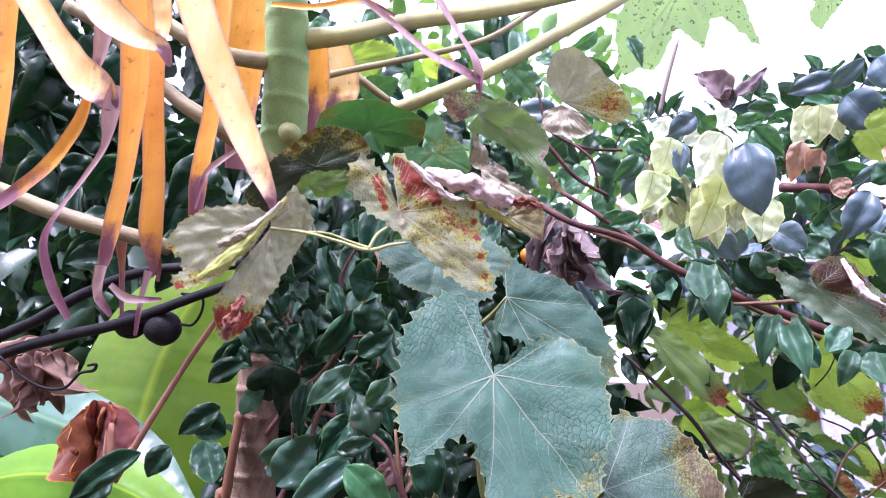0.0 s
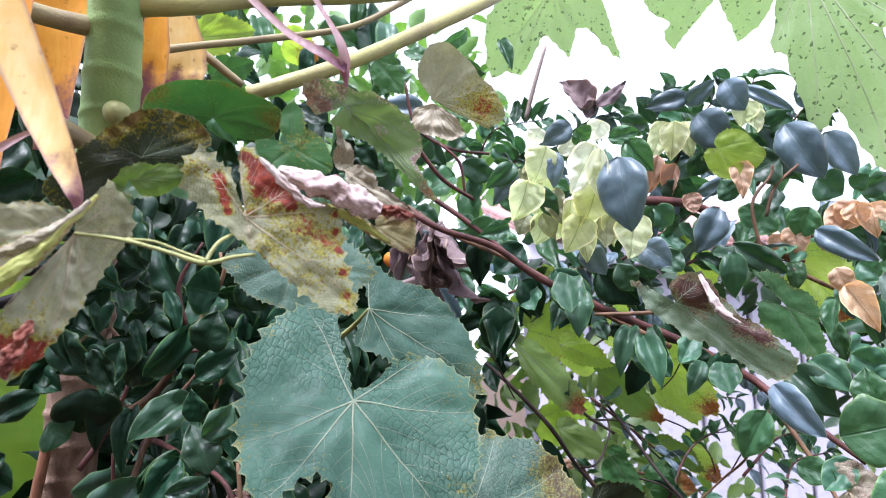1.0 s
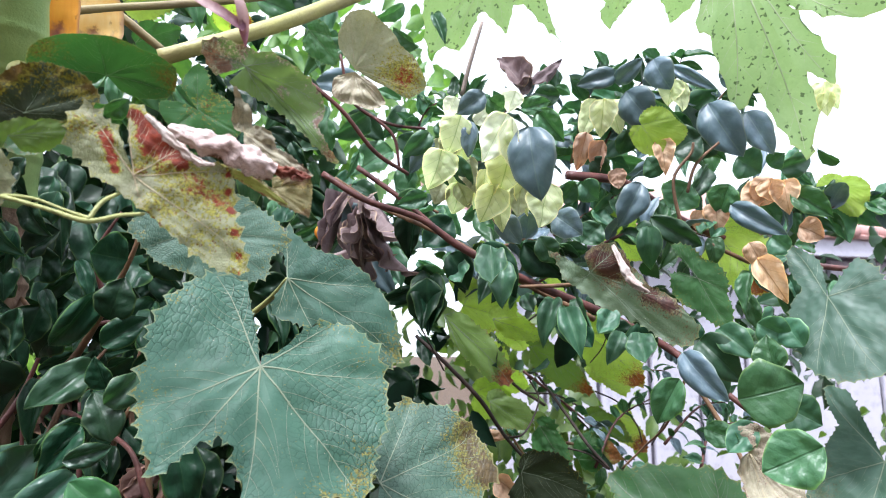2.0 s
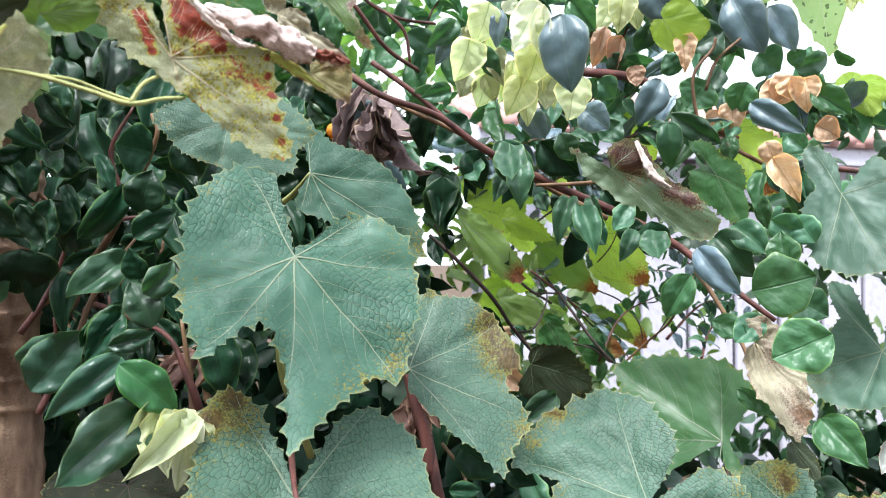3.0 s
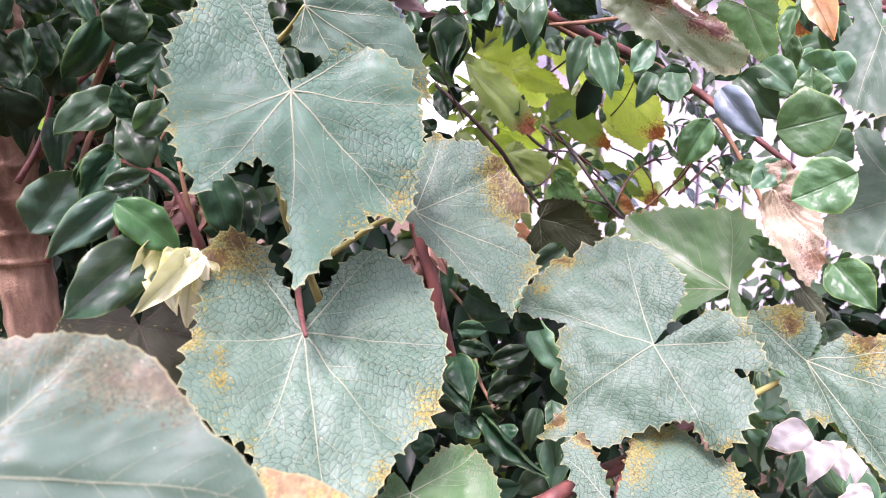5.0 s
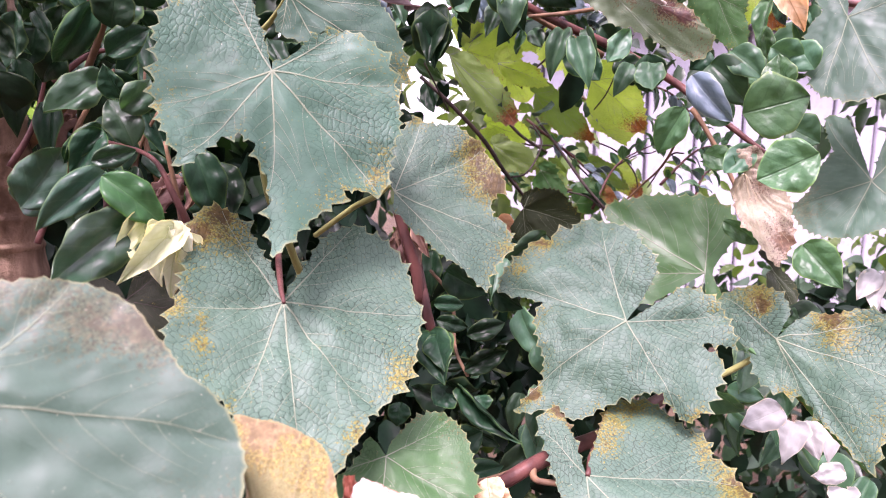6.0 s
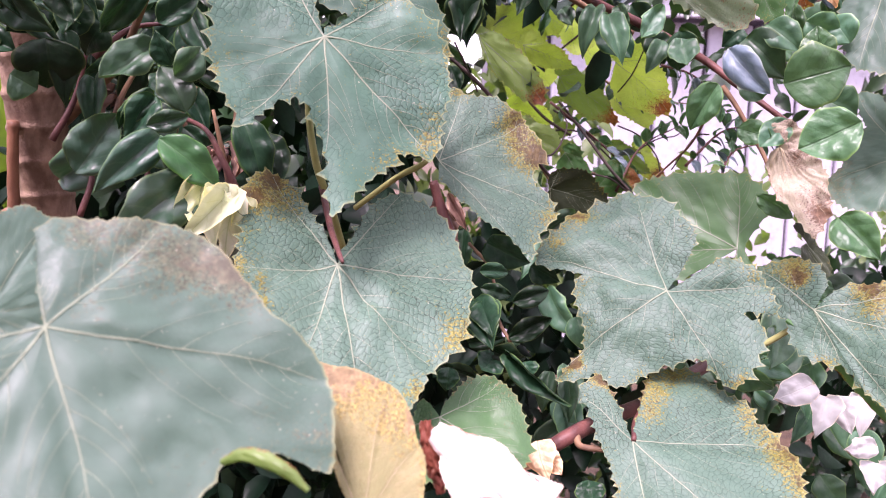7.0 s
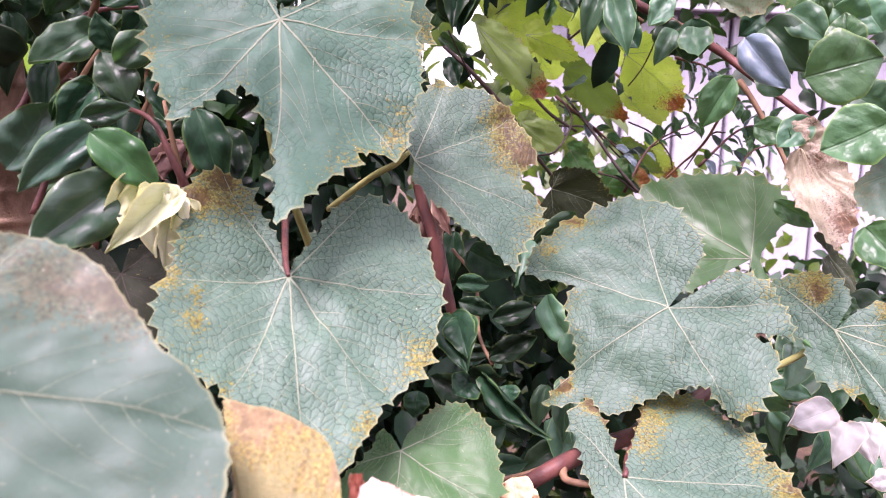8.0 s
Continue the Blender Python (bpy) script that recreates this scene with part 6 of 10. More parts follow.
banana_leaf(((-0.442, 1.494, 1.778, 0.0306), (-0.509, 1.465, 1.641, 0.1270), (-0.531, 1.432, 1.544, 0.1399), (-0.539, 1.401, 1.439, 0.1421), (-0.561, 1.375, 1.303, 0.1097)), 0.25)
banana_leaf(((-0.342, 1.169, 1.391, 0.0133), (-0.419, 1.185, 1.437, 0.0381), (-0.508, 1.192, 1.474, 0.0497), (-0.638, 1.229, 1.500, 0.0566), (-0.788, 1.265, 1.522, 0.0480)), 0.25, BANANA_TEAL)
banana_leaf(((-0.317, 1.340, 1.398, 0.0071), (-0.225, 1.270, 1.461, 0.0300), (-0.160, 1.225, 1.496, 0.0224), (-0.113, 1.194, 1.516, 0.0062)), 0.2, BANANA_TEAL)
banana_leaf(((-0.601, 1.147, 1.411, 0.0200), (-0.500, 1.119, 1.431, 0.0352), (-0.399, 1.107, 1.424, 0.0342), (-0.309, 1.100, 1.388, 0.0181)), 0.2)
banana_leaf(((-0.373, 1.517, 1.616, 0.0042), (-0.359, 1.502, 1.578, 0.0100), (-0.339, 1.485, 1.549, 0.0099), (-0.320, 1.469, 1.508, 0.0057)), 0.2)

# ---- the shrub ----
bract((0.1532, 0.8832, 1.7418), (79, -168, 8), 0.0324, 0.0281, FLOWER_A)
bract((0.1394, 0.8880, 1.7149), (79, -169, 6), 0.0337, 0.0285, FLOWER_A)
bract((0.1842, 0.8659, 1.7385), (84, -154, -3), 0.0421, 0.0258, FLOWER_A, PALEB)
bract((0.1870, 0.8618, 1.7349), (-111, -5, 147), 0.0441, 0.0159, FLOWER_A, PALEB)
bract((0.1895, 0.8764, 1.7119), (71, -170, -3), 0.0331, 0.0322, FLOWER_A)
bract((0.1831, 0.8920, 1.6904), (78, -162, -2), 0.0330, 0.0272, FLOWER_A)
bract((0.2205, 0.8776, 1.6913), (88, -167, -1), 0.0367, 0.0299, FLOWER_A)
bract((0.1638, 0.8967, 1.7121), (-93, 5, 143), 0.0281, 0.0174, FLOWER_A, SHADED_BRACT)
bract((0.1459, 0.9118, 1.6959), (79, -151, -20), 0.0200, 0.0185, FLOWER_A, SHADED_BRACT)
bract((0.1566, 0.9092, 1.6958), (80, 149, -8), 0.0246, 0.0175, FLOWER_A, SHADED_BRACT)
bract((0.2029, 0.8903, 1.6911), (-91, -6, 155), 0.0253, 0.0174, FLOWER_A, SHADED_BRACT)
bract((0.2090, 0.8876, 1.6996), (-100, -10, 145), 0.0330, 0.0174, FLOWER_A)
bract((0.1514, 0.8926, 1.7601), (58, -168, 11), 0.0183, 0.0159, FLOWER_A, PALEB)
bract((0.1956, 0.8774, 1.7630), (73, -156, -18), 0.0189, 0.0177, FLOWER_A, PALEB)
bract((0.1671, 0.8916, 1.7389), (114, 46, -15), 0.0199, 0.0129, FLOWER_A, PALEB)
bract((0.1760, 0.8956, 1.7044), (81, -176, 2), 0.0337, 0.0183, FLOWER_A)
bract((0.1949, 0.8720, 1.7275), (-112, 0, 142), 0.0375, 0.0198, FLOWER_A)
bract((0.1857, 0.8851, 1.7099), (77, -169, -6), 0.0240, 0.0181, FLOWER_A)
shrub_leaf((0.1971, 0.8545, 1.7265), (-84, 6, 146), 0.0561, 0.0357, SKY_SHEEN)
shrub_leaf((0.1698, 0.8742, 1.7567), (79, -129, 11), 0.0260, 0.0182, SKY_SHEEN)
shrub_leaf((0.1724, 0.8730, 1.7524), (49, 141, -50), 0.0166, 0.0181, LIGHT)
shrub_leaf((0.1609, 0.8856, 1.7389), (-85, -3, 165), 0.0287, 0.0137, SKY_SHEEN)
shrub_leaf((0.2079, 0.8641, 1.7428), (73, 146, -41), 0.0312, 0.0208, LIGHT)
shrub_leaf((0.1978, 0.8723, 1.7466), (-14, 105, -138), 0.0244, 0.0146, LIGHT)
shrub_leaf((0.1498, 0.8947, 1.7133), (79, 154, -32), 0.0302, 0.0154, GLOSSY)
shrub_leaf((0.1325, 0.9025, 1.7334), (76, -143, 18), 0.0307, 0.0175, GLOSSY)
shrub_leaf((0.1360, 0.9082, 1.7306), (94, -149, -3), 0.0340, 0.0149, SKY_SHEEN)
shrub_leaf((0.1375, 0.9365, 1.6902), (61, -110, 28), 0.0263, 0.0163, GLOSSY)
shrub_leaf((0.2337, 0.8996, 1.6715), (96, 129, -38), 0.0277, 0.0254, SKY_SHEEN)
shrub_leaf((0.1958, 0.9246, 1.6739), (102, 144, -23), 0.0294, 0.0211, SKY_SHEEN)
shrub_leaf((0.2294, 0.8709, 1.7596), (-16, -120, 78), 0.0250, 0.0170, GLOSSY)
shrub_leaf((0.1761, 0.8949, 1.7515), (74, -159, 0), 0.0174, 0.0160, GLOSSY)
shrub_leaf((0.1669, 0.9043, 1.7194), (63, 116, -42), 0.0124, 0.0112, GLOSSY)
bract((0.1595, 0.9145, 1.6978), (76, -178, 3), 0.0286, 0.0245, FLOWER_A)
bract((0.1453, 0.9061, 1.7313), (-98, -16, 138), 0.0318, 0.0199, FLOWER_A, SHADED_BRACT)
bract((0.2107, 0.9000, 1.7264), (-103, 5, 119), 0.0249, 0.0203, FLOWER_A)
bract((0.1515, 0.9042, 1.7363), (74, 179, 14), 0.0251, 0.0211, FLOWER_A, SHADED_BRACT)
bract((0.1624, 0.9157, 1.7280), (-88, -1, 126), 0.0282, 0.0243, FLOWER_A)
bract((0.1671, 0.9148, 1.7144), (78, -165, -15), 0.0250, 0.0193, FLOWER_A)
bract((0.1641, 0.9151, 1.7283), (66, -169, -9), 0.0322, 0.0204, FLOWER_A)
bract((0.1831, 0.9163, 1.7032), (-104, -6, -156), 0.0285, 0.0200, FLOWER_A)
bract((0.1787, 0.9073, 1.7051), (70, -175, 0), 0.0259, 0.0243, FLOWER_A)
bract((0.2008, 0.9076, 1.7049), (89, 167, 10), 0.0303, 0.0246, FLOWER_A)
bract((0.1908, 0.9143, 1.6910), (-90, 8, 165), 0.0330, 0.0206, FLOWER_A)
bract((0.1886, 0.9125, 1.6922), (-109, 3, 147), 0.0272, 0.0209, FLOWER_A, SHADED_BRACT)
bract((0.2132, 0.8932, 1.7078), (76, -170, -15), 0.0319, 0.0227, FLOWER_A)
bract((0.1575, 0.9104, 1.7151), (72, 173, 15), 0.0306, 0.0194, FLOWER_A)
shrub_leaf((0.4197, 1.1276, 1.9119), (57, -109, 27), 0.0532, 0.0270, SKY_SHEEN)
shrub_leaf((0.4183, 1.1333, 1.9022), (158, 41, 5), 0.0445, 0.0238, SKY_SHEEN)
shrub_leaf((0.4535, 1.1011, 1.9236), (-94, 20, 125), 0.0451, 0.0381, SKY_SHEEN)
shrub_leaf((0.4780, 1.1019, 1.9167), (-101, 48, 113), 0.0645, 0.0177, SKY_SHEEN)
shrub_leaf((0.4225, 1.1147, 1.8840), (-96, 30, 123), 0.0571, 0.0481, SKY_SHEEN)
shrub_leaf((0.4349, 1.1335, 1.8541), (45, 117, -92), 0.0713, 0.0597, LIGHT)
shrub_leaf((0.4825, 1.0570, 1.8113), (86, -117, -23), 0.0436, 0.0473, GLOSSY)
shrub_leaf((0.5048, 1.0723, 1.8589), (-88, 24, 125), 0.0780, 0.0497, SKY_SHEEN)
shrub_leaf((0.5519, 1.0662, 1.8504), (-83, 24, 131), 0.0624, 0.0349, SKY_SHEEN)
shrub_leaf((0.5514, 1.0881, 1.7989), (89, 128, -37), 0.0340, 0.0429, GLOSSY)
shrub_leaf((0.3937, 1.0396, 1.7450), (94, -153, -9), 0.0541, 0.0333, SKY_SHEEN)
shrub_leaf((0.4774, 1.0789, 1.7606), (78, -145, -24), 0.0386, 0.0473, LIGHT)
shrub_leaf((0.3740, 0.9928, 1.6964), (66, 128, -52), 0.0624, 0.0244, GLOSSY)
shrub_leaf((0.3624, 0.9789, 1.6841), (-81, 2, 151), 0.0445, 0.0248, GLOSSY)
shrub_leaf((0.4806, 1.0121, 1.7188), (-89, 52, 113), 0.0638, 0.0260, SKY_SHEEN)
shrub_leaf((0.5621, 1.0174, 1.7392), (96, 131, -36), 0.0500, 0.0296, LIGHT)
shrub_leaf((0.3328, 1.0173, 1.6918), (82, -134, -29), 0.0270, 0.0293, GLOSSY)
shrub_leaf((0.4610, 1.1095, 1.7771), (127, -33, -41), 0.0287, 0.0303, GLOSSY)
shrub_leaf((0.5191, 1.1342, 1.8739), (151, 51, 9), 0.0471, 0.0382, GLOSSY)
shrub_leaf((0.5497, 1.1240, 1.8459), (75, -141, -11), 0.0461, 0.0416, GLOSSY)
shrub_leaf((0.5793, 1.0693, 1.7865), (140, 47, -1), 0.0221, 0.0238, GLOSSY)
shrub_leaf((0.6050, 1.0431, 1.7535), (88, -144, -21), 0.0242, 0.0267, GLOSSY)
shrub_leaf((0.3788, 1.1255, 1.7979), (65, 145, -53), 0.0298, 0.0251, GLOSSY)
shrub_leaf((0.3484, 1.0958, 1.7564), (79, 136, -38), 0.0306, 0.0305, GLOSSY)
shrub_leaf((0.5307, 1.0775, 1.7619), (-102, -24, 139), 0.0396, 0.0383, LIGHT)
shrub_leaf((0.5382, 1.0248, 1.6888), (-90, 44, 115), 0.0304, 0.0288, GLOSSY)
shrub_leaf((0.3129, 1.0646, 1.7240), (119, 35, -21), 0.0300, 0.0233, GLOSSY)
shrub_leaf((0.2631, 1.0083, 1.6747), (79, 151, -25), 0.0325, 0.0252, GLOSSY)
shrub_leaf((0.4345, 1.1278, 1.8387), (66, -160, -12), 0.0382, 0.0279, GLOSSY)
bract((0.5467, 1.0258, 1.7564), (66, -156, -18), 0.0398, 0.0355, FLOWER_E, TAN)
bract((0.5551, 1.0197, 1.7520), (-84, 5, 136), 0.0388, 0.0310, FLOWER_E, TAN)
bract((0.5461, 1.0407, 1.7541), (88, -141, -31), 0.0374, 0.0284, FLOWER_E, TAN)
bract((0.5384, 1.0204, 1.7532), (-107, 4, 128), 0.0277, 0.0292, FLOWER_E, TAN)
bract((0.5262, 1.0990, 1.7445), (-80, 0, 151), 0.0388, 0.0310, FLOWER_E, TAN)
bract((0.5144, 1.1100, 1.7360), (-94, -10, 147), 0.0295, 0.0248, FLOWER_E, TAN)
bract((0.5341, 1.0955, 1.7357), (76, -138, -25), 0.0327, 0.0233, FLOWER_E, TAN)
bract((0.4362, 1.0661, 1.8044), (-86, 6, 156), 0.0407, 0.0245, FLOWER_E, TAN)
bract((0.3697, 1.1188, 1.8284), (68, -168, -15), 0.0522, 0.0236, FLOWER_E, TAN)
bract((0.3884, 1.1135, 1.8173), (-100, -20, 135), 0.0483, 0.0222, FLOWER_E, TAN)
bract((0.3874, 1.0822, 1.7729), (-101, 3, 142), 0.0243, 0.0211, FLOWER_E, TAN)
bract((0.5161, 1.0221, 1.6632), (-86, 29, 145), 0.0553, 0.0295, FLOWER_E, TAN)
bract((0.5157, 1.0317, 1.6830), (-102, 23, 138), 0.0372, 0.0242, FLOWER_E, TAN)
bract((0.5838, 1.0346, 1.7051), (81, 120, -43), 0.0318, 0.0303, FLOWER_E, TAN)
bract((0.3952, 1.1425, 1.8829), (70, -155, -31), 0.0509, 0.0298, FLOWER_B)
bract((0.4001, 1.1300, 1.8781), (-106, -6, 157), 0.0489, 0.0341, FLOWER_B)
bract((0.4135, 1.1337, 1.8808), (-94, 5, 136), 0.0475, 0.0298, FLOWER_B)
bract((0.4793, 1.0978, 1.8979), (-98, -19, 146), 0.0340, 0.0318, FLOWER_B)
bract((0.4874, 1.0999, 1.8959), (-92, 3, 162), 0.0390, 0.0240, FLOWER_B)
bract((0.6687, 1.0646, 1.8989), (-86, -15, 126), 0.0413, 0.0263, FLOWER_G)
bract((0.6707, 1.0636, 1.8971), (-94, 7, 113), 0.0361, 0.0246, FLOWER_G)
bract((0.6686, 1.0649, 1.8843), (-96, -3, 132), 0.0308, 0.0209, FLOWER_G)
shrub_leaf((-0.0899, 0.9517, 1.6318), (141, -80, -24), 0.0278, 0.0384, SHADED)
shrub_leaf((-0.0952, 0.9367, 1.5853), (115, 15, 8), 0.0332, 0.0286, SHADED)
shrub_leaf((-0.1114, 0.9615, 1.6085), (74, -154, 30), 0.0657, 0.0235, SHADED)
shrub_leaf((-0.0993, 0.9372, 1.5673), (91, 54, 4), 0.0364, 0.0222, SHADED)
shrub_leaf((-0.0911, 0.9294, 1.5373), (111, -17, -8), 0.0246, 0.0181, SHADED)
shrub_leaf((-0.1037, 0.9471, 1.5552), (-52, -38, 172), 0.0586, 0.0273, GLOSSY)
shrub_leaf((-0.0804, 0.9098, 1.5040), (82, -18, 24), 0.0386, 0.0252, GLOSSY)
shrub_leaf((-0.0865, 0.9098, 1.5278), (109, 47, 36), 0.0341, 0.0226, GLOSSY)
shrub_leaf((-0.1015, 0.9167, 1.5177), (117, -137, 5), 0.0355, 0.0160, SHADED)
shrub_leaf((-0.1004, 0.9117, 1.5152), (106, -147, 7), 0.0380, 0.0219, SHADED)
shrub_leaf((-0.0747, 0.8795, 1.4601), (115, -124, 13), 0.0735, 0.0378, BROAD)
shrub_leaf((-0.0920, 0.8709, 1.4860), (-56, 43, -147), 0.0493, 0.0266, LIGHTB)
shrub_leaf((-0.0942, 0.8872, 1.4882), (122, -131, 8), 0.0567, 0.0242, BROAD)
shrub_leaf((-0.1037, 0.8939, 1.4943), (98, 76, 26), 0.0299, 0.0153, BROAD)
shrub_leaf((-0.1245, 0.9094, 1.4942), (76, 46, -1), 0.0339, 0.0151, SHADED)
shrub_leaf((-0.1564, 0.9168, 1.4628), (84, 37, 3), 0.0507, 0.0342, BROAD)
shrub_leaf((-0.0472, 0.9444, 1.5025), (-63, 12, -162), 0.0606, 0.0305, SHADED)
shrub_leaf((-0.1820, 0.9666, 1.5590), (-91, 2, -152), 0.0402, 0.0478, SHADED)
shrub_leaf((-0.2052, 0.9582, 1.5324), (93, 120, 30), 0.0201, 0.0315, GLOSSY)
shrub_leaf((-0.1772, 1.0389, 1.6012), (96, -163, 1), 0.0364, 0.0344, SHADED)
shrub_leaf((-0.1724, 1.0549, 1.6466), (66, -126, 42), 0.0312, 0.0355, SHADED)
shrub_leaf((-0.2018, 1.0270, 1.6308), (-86, -33, -146), 0.0306, 0.0366, SHADED)
shrub_leaf((-0.1619, 1.0448, 1.5833), (107, -142, -6), 0.0336, 0.0344, SHADED)
shrub_leaf((-0.0838, 1.0107, 1.6517), (77, 142, 4), 0.0373, 0.0321, SHADED)
shrub_leaf((-0.0710, 1.0430, 1.5704), (86, 136, -13), 0.0359, 0.0277, SHADED)
shrub_leaf((-0.0353, 0.9647, 1.4920), (-67, 12, -171), 0.0530, 0.0336, SHADED)
shrub_leaf((-0.0518, 0.9814, 1.4726), (-60, 2, -162), 0.0301, 0.0249, SHADED)
bract((-0.0741, 0.8751, 1.4592), (-73, -31, -148), 0.0382, 0.0193, FLOWER_C, SHADED_BRACT)
bract((-0.0674, 0.8738, 1.4570), (-74, -25, -152), 0.0382, 0.0184, FLOWER_C, CREAM)
bract((-0.0491, 0.8716, 1.4526), (123, -133, 3), 0.0520, 0.0199, FLOWER_C, SHADED_BRACT)
bract((-0.0467, 0.8687, 1.4516), (-74, -13, 165), 0.0489, 0.0221, FLOWER_C, PALEB)
bract((-0.0428, 0.8715, 1.4479), (-79, -13, -159), 0.0346, 0.0167, FLOWER_C, CREAM)
bract((-0.0419, 0.8787, 1.4531), (-71, -5, -161), 0.0282, 0.0161, FLOWER_C, SHADED_BRACT)
bract((-0.0607, 0.8736, 1.4556), (-69, -27, -151), 0.0282, 0.0192, FLOWER_C, CREAM)
bract((-0.0526, 0.8719, 1.4567), (-63, 7, 164), 0.0246, 0.0175, FLOWER_C, SHADED_BRACT)
bract((-0.0556, 0.8729, 1.4530), (-72, -12, 166), 0.0437, 0.0160, FLOWER_C, PALEB)
shrub_leaf((0.1734, 1.1179, 1.6443), (-99, -2, 162), 0.0603, 0.0440, SHADED)
shrub_leaf((0.2011, 1.1261, 1.6738), (100, 150, -6), 0.0496, 0.0346, SHADED)
shrub_leaf((0.2355, 1.1125, 1.6851), (98, 149, -15), 0.0730, 0.0412, SHADED)
shrub_leaf((0.2781, 1.0961, 1.6840), (59, 140, -52), 0.0606, 0.0399, SHADED)
shrub_leaf((0.3180, 1.1010, 1.6126), (94, 142, -14), 0.0573, 0.0391, SHADED)
shrub_leaf((0.3125, 1.1340, 1.6353), (101, 147, -20), 0.0421, 0.0309, SHADED)
shrub_leaf((0.3879, 1.0520, 1.5948), (-95, 8, 158), 0.0473, 0.0359, SHADED)
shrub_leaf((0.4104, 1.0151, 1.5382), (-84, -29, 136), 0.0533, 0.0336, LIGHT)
shrub_leaf((0.1587, 1.1257, 1.7232), (-93, -8, 152), 0.0571, 0.0319, SHADED)
shrub_leaf((0.2064, 1.1361, 1.7165), (87, -135, -3), 0.0504, 0.0396, SHADED)
shrub_leaf((0.1647, 1.0999, 1.7338), (52, -125, 41), 0.0350, 0.0272, GLOSSY)
shrub_leaf((0.4038, 0.9688, 1.5755), (-64, 43, 147), 0.0545, 0.0378, GLOSSY)
shrub_leaf((0.4163, 0.9580, 1.5855), (-58, 45, 157), 0.0416, 0.0293, GLOSSY)
shrub_leaf((0.4377, 0.9149, 1.5465), (87, -9, -50), 0.0335, 0.0284, LIGHT)
shrub_leaf((0.4182, 0.8475, 1.4956), (-71, -58, 112), 0.0467, 0.0450, LIGHT)
shrub_leaf((0.3819, 0.8910, 1.5266), (110, 75, -23), 0.0523, 0.0519, LIGHT)
shrub_leaf((0.3807, 0.9618, 1.5643), (-76, 42, 122), 0.0580, 0.0300, SKY_SHEEN)
shrub_leaf((0.4662, 0.9675, 1.5916), (67, 123, -63), 0.0344, 0.0323, GLOSSY)
shrub_leaf((0.4425, 0.9901, 1.5205), (90, -37, -29), 0.0365, 0.0284, GLOSSY)
shrub_leaf((0.4140, 0.9855, 1.4932), (99, 108, -31), 0.0325, 0.0251, LIGHT)
shrub_leaf((0.3826, 1.1018, 1.6005), (-79, 28, 161), 0.0389, 0.0323, SHADED)
shrub_leaf((0.3713, 1.1272, 1.6351), (81, 145, -32), 0.0418, 0.0331, SHADED)
shrub_leaf((0.4484, 1.0339, 1.5966), (94, -135, -17), 0.0263, 0.0273, SHADED)
shrub_leaf((0.4548, 0.9258, 1.5174), (107, 120, -22), 0.0309, 0.0366, GLOSSY)
shrub_leaf((0.4480, 0.9581, 1.5001), (-67, -37, 128), 0.0385, 0.0276, GLOSSY)
shrub_leaf((0.4943, 0.9427, 1.5693), (96, -34, -54), 0.0343, 0.0297, GLOSSY)
shrub_leaf((0.5454, 1.0629, 1.5949), (49, 51, -37), 0.0556, 0.0228)
shrub_leaf((-0.2322, 1.1165, 1.4495), (134, 54, 21), 0.0800, 0.0431, BROAD)
shrub_leaf((0.1830, 1.1499, 1.6507), (-52, -6, 166), 0.0773, 0.0368)
shrub_leaf((0.2221, 1.0385, 1.6684), (-53, 7, 158), 0.0689, 0.0317)
shrub_leaf((0.5017, 0.9175, 1.3473), (-18, -49, 100), 0.0411, 0.0281)
shrub_leaf((0.1236, 0.8854, 1.3859), (1, 71, -103), 0.0266, 0.0132)
shrub_leaf((0.1474, 0.8787, 1.3615), (44, 69, -50), 0.0333, 0.0165)
shrub_leaf((0.1275, 0.8834, 1.3614), (-32, 17, 162), 0.0324, 0.0254)
shrub_leaf((-0.2005, 1.1130, 1.5454), (131, 53, 52), 0.0489, 0.0206)
shrub_leaf((-0.1834, 1.0606, 1.6181), (-50, 20, -166), 0.0424, 0.0130)
shrub_leaf((-0.2623, 1.1310, 1.6250), (-66, 71, -179), 0.0384, 0.0191)
shrub_leaf((-0.2387, 1.1032, 1.5862), (49, -49, 16), 0.0332, 0.0187)
shrub_leaf((0.1214, 0.8915, 1.3625), (-37, 19, 169), 0.0466, 0.0303)
shrub_leaf((0.1486, 0.8899, 1.3292), (69, 61, -30), 0.0378, 0.0179)
shrub_leaf((0.1287, 0.9013, 1.3688), (-41, 71, -153), 0.0273, 0.0135)
shrub_leaf((0.1295, 0.8731, 1.3270), (-106, 68, 129), 0.0281, 0.0264)
shrub_leaf((0.1541, 0.8660, 1.3184), (-49, 17, 156), 0.0136, 0.0193)
shrub_leaf((0.1420, 0.8702, 1.3269), (-61, 65, 143), 0.0649, 0.0169)
shrub_leaf((0.1335, 0.8714, 1.3228), (-38, -34, 136), 0.0190, 0.0232)
shrub_leaf((0.0934, 0.8595, 1.3217), (-46, -7, 164), 0.0174, 0.0167)
shrub_leaf((0.2430, 0.9709, 1.3190), (-50, 19, 161), 0.0353, 0.0283)
shrub_leaf((0.1488, 0.9535, 1.3959), (-82, 69, 138), 0.0426, 0.0321)
shrub_leaf((0.2035, 0.9880, 1.3666), (-74, 62, 159), 0.0308, 0.0242)
shrub_leaf((0.2043, 0.8583, 1.2193), (-43, 12, 160), 0.0215, 0.0237)
shrub_leaf((0.5377, 0.9736, 1.1181), (-57, 40, 144), 0.0376, 0.0335)
shrub_leaf((-0.1669, 0.8517, 1.5586), (-77, -60, -178), 0.0337, 0.0170)
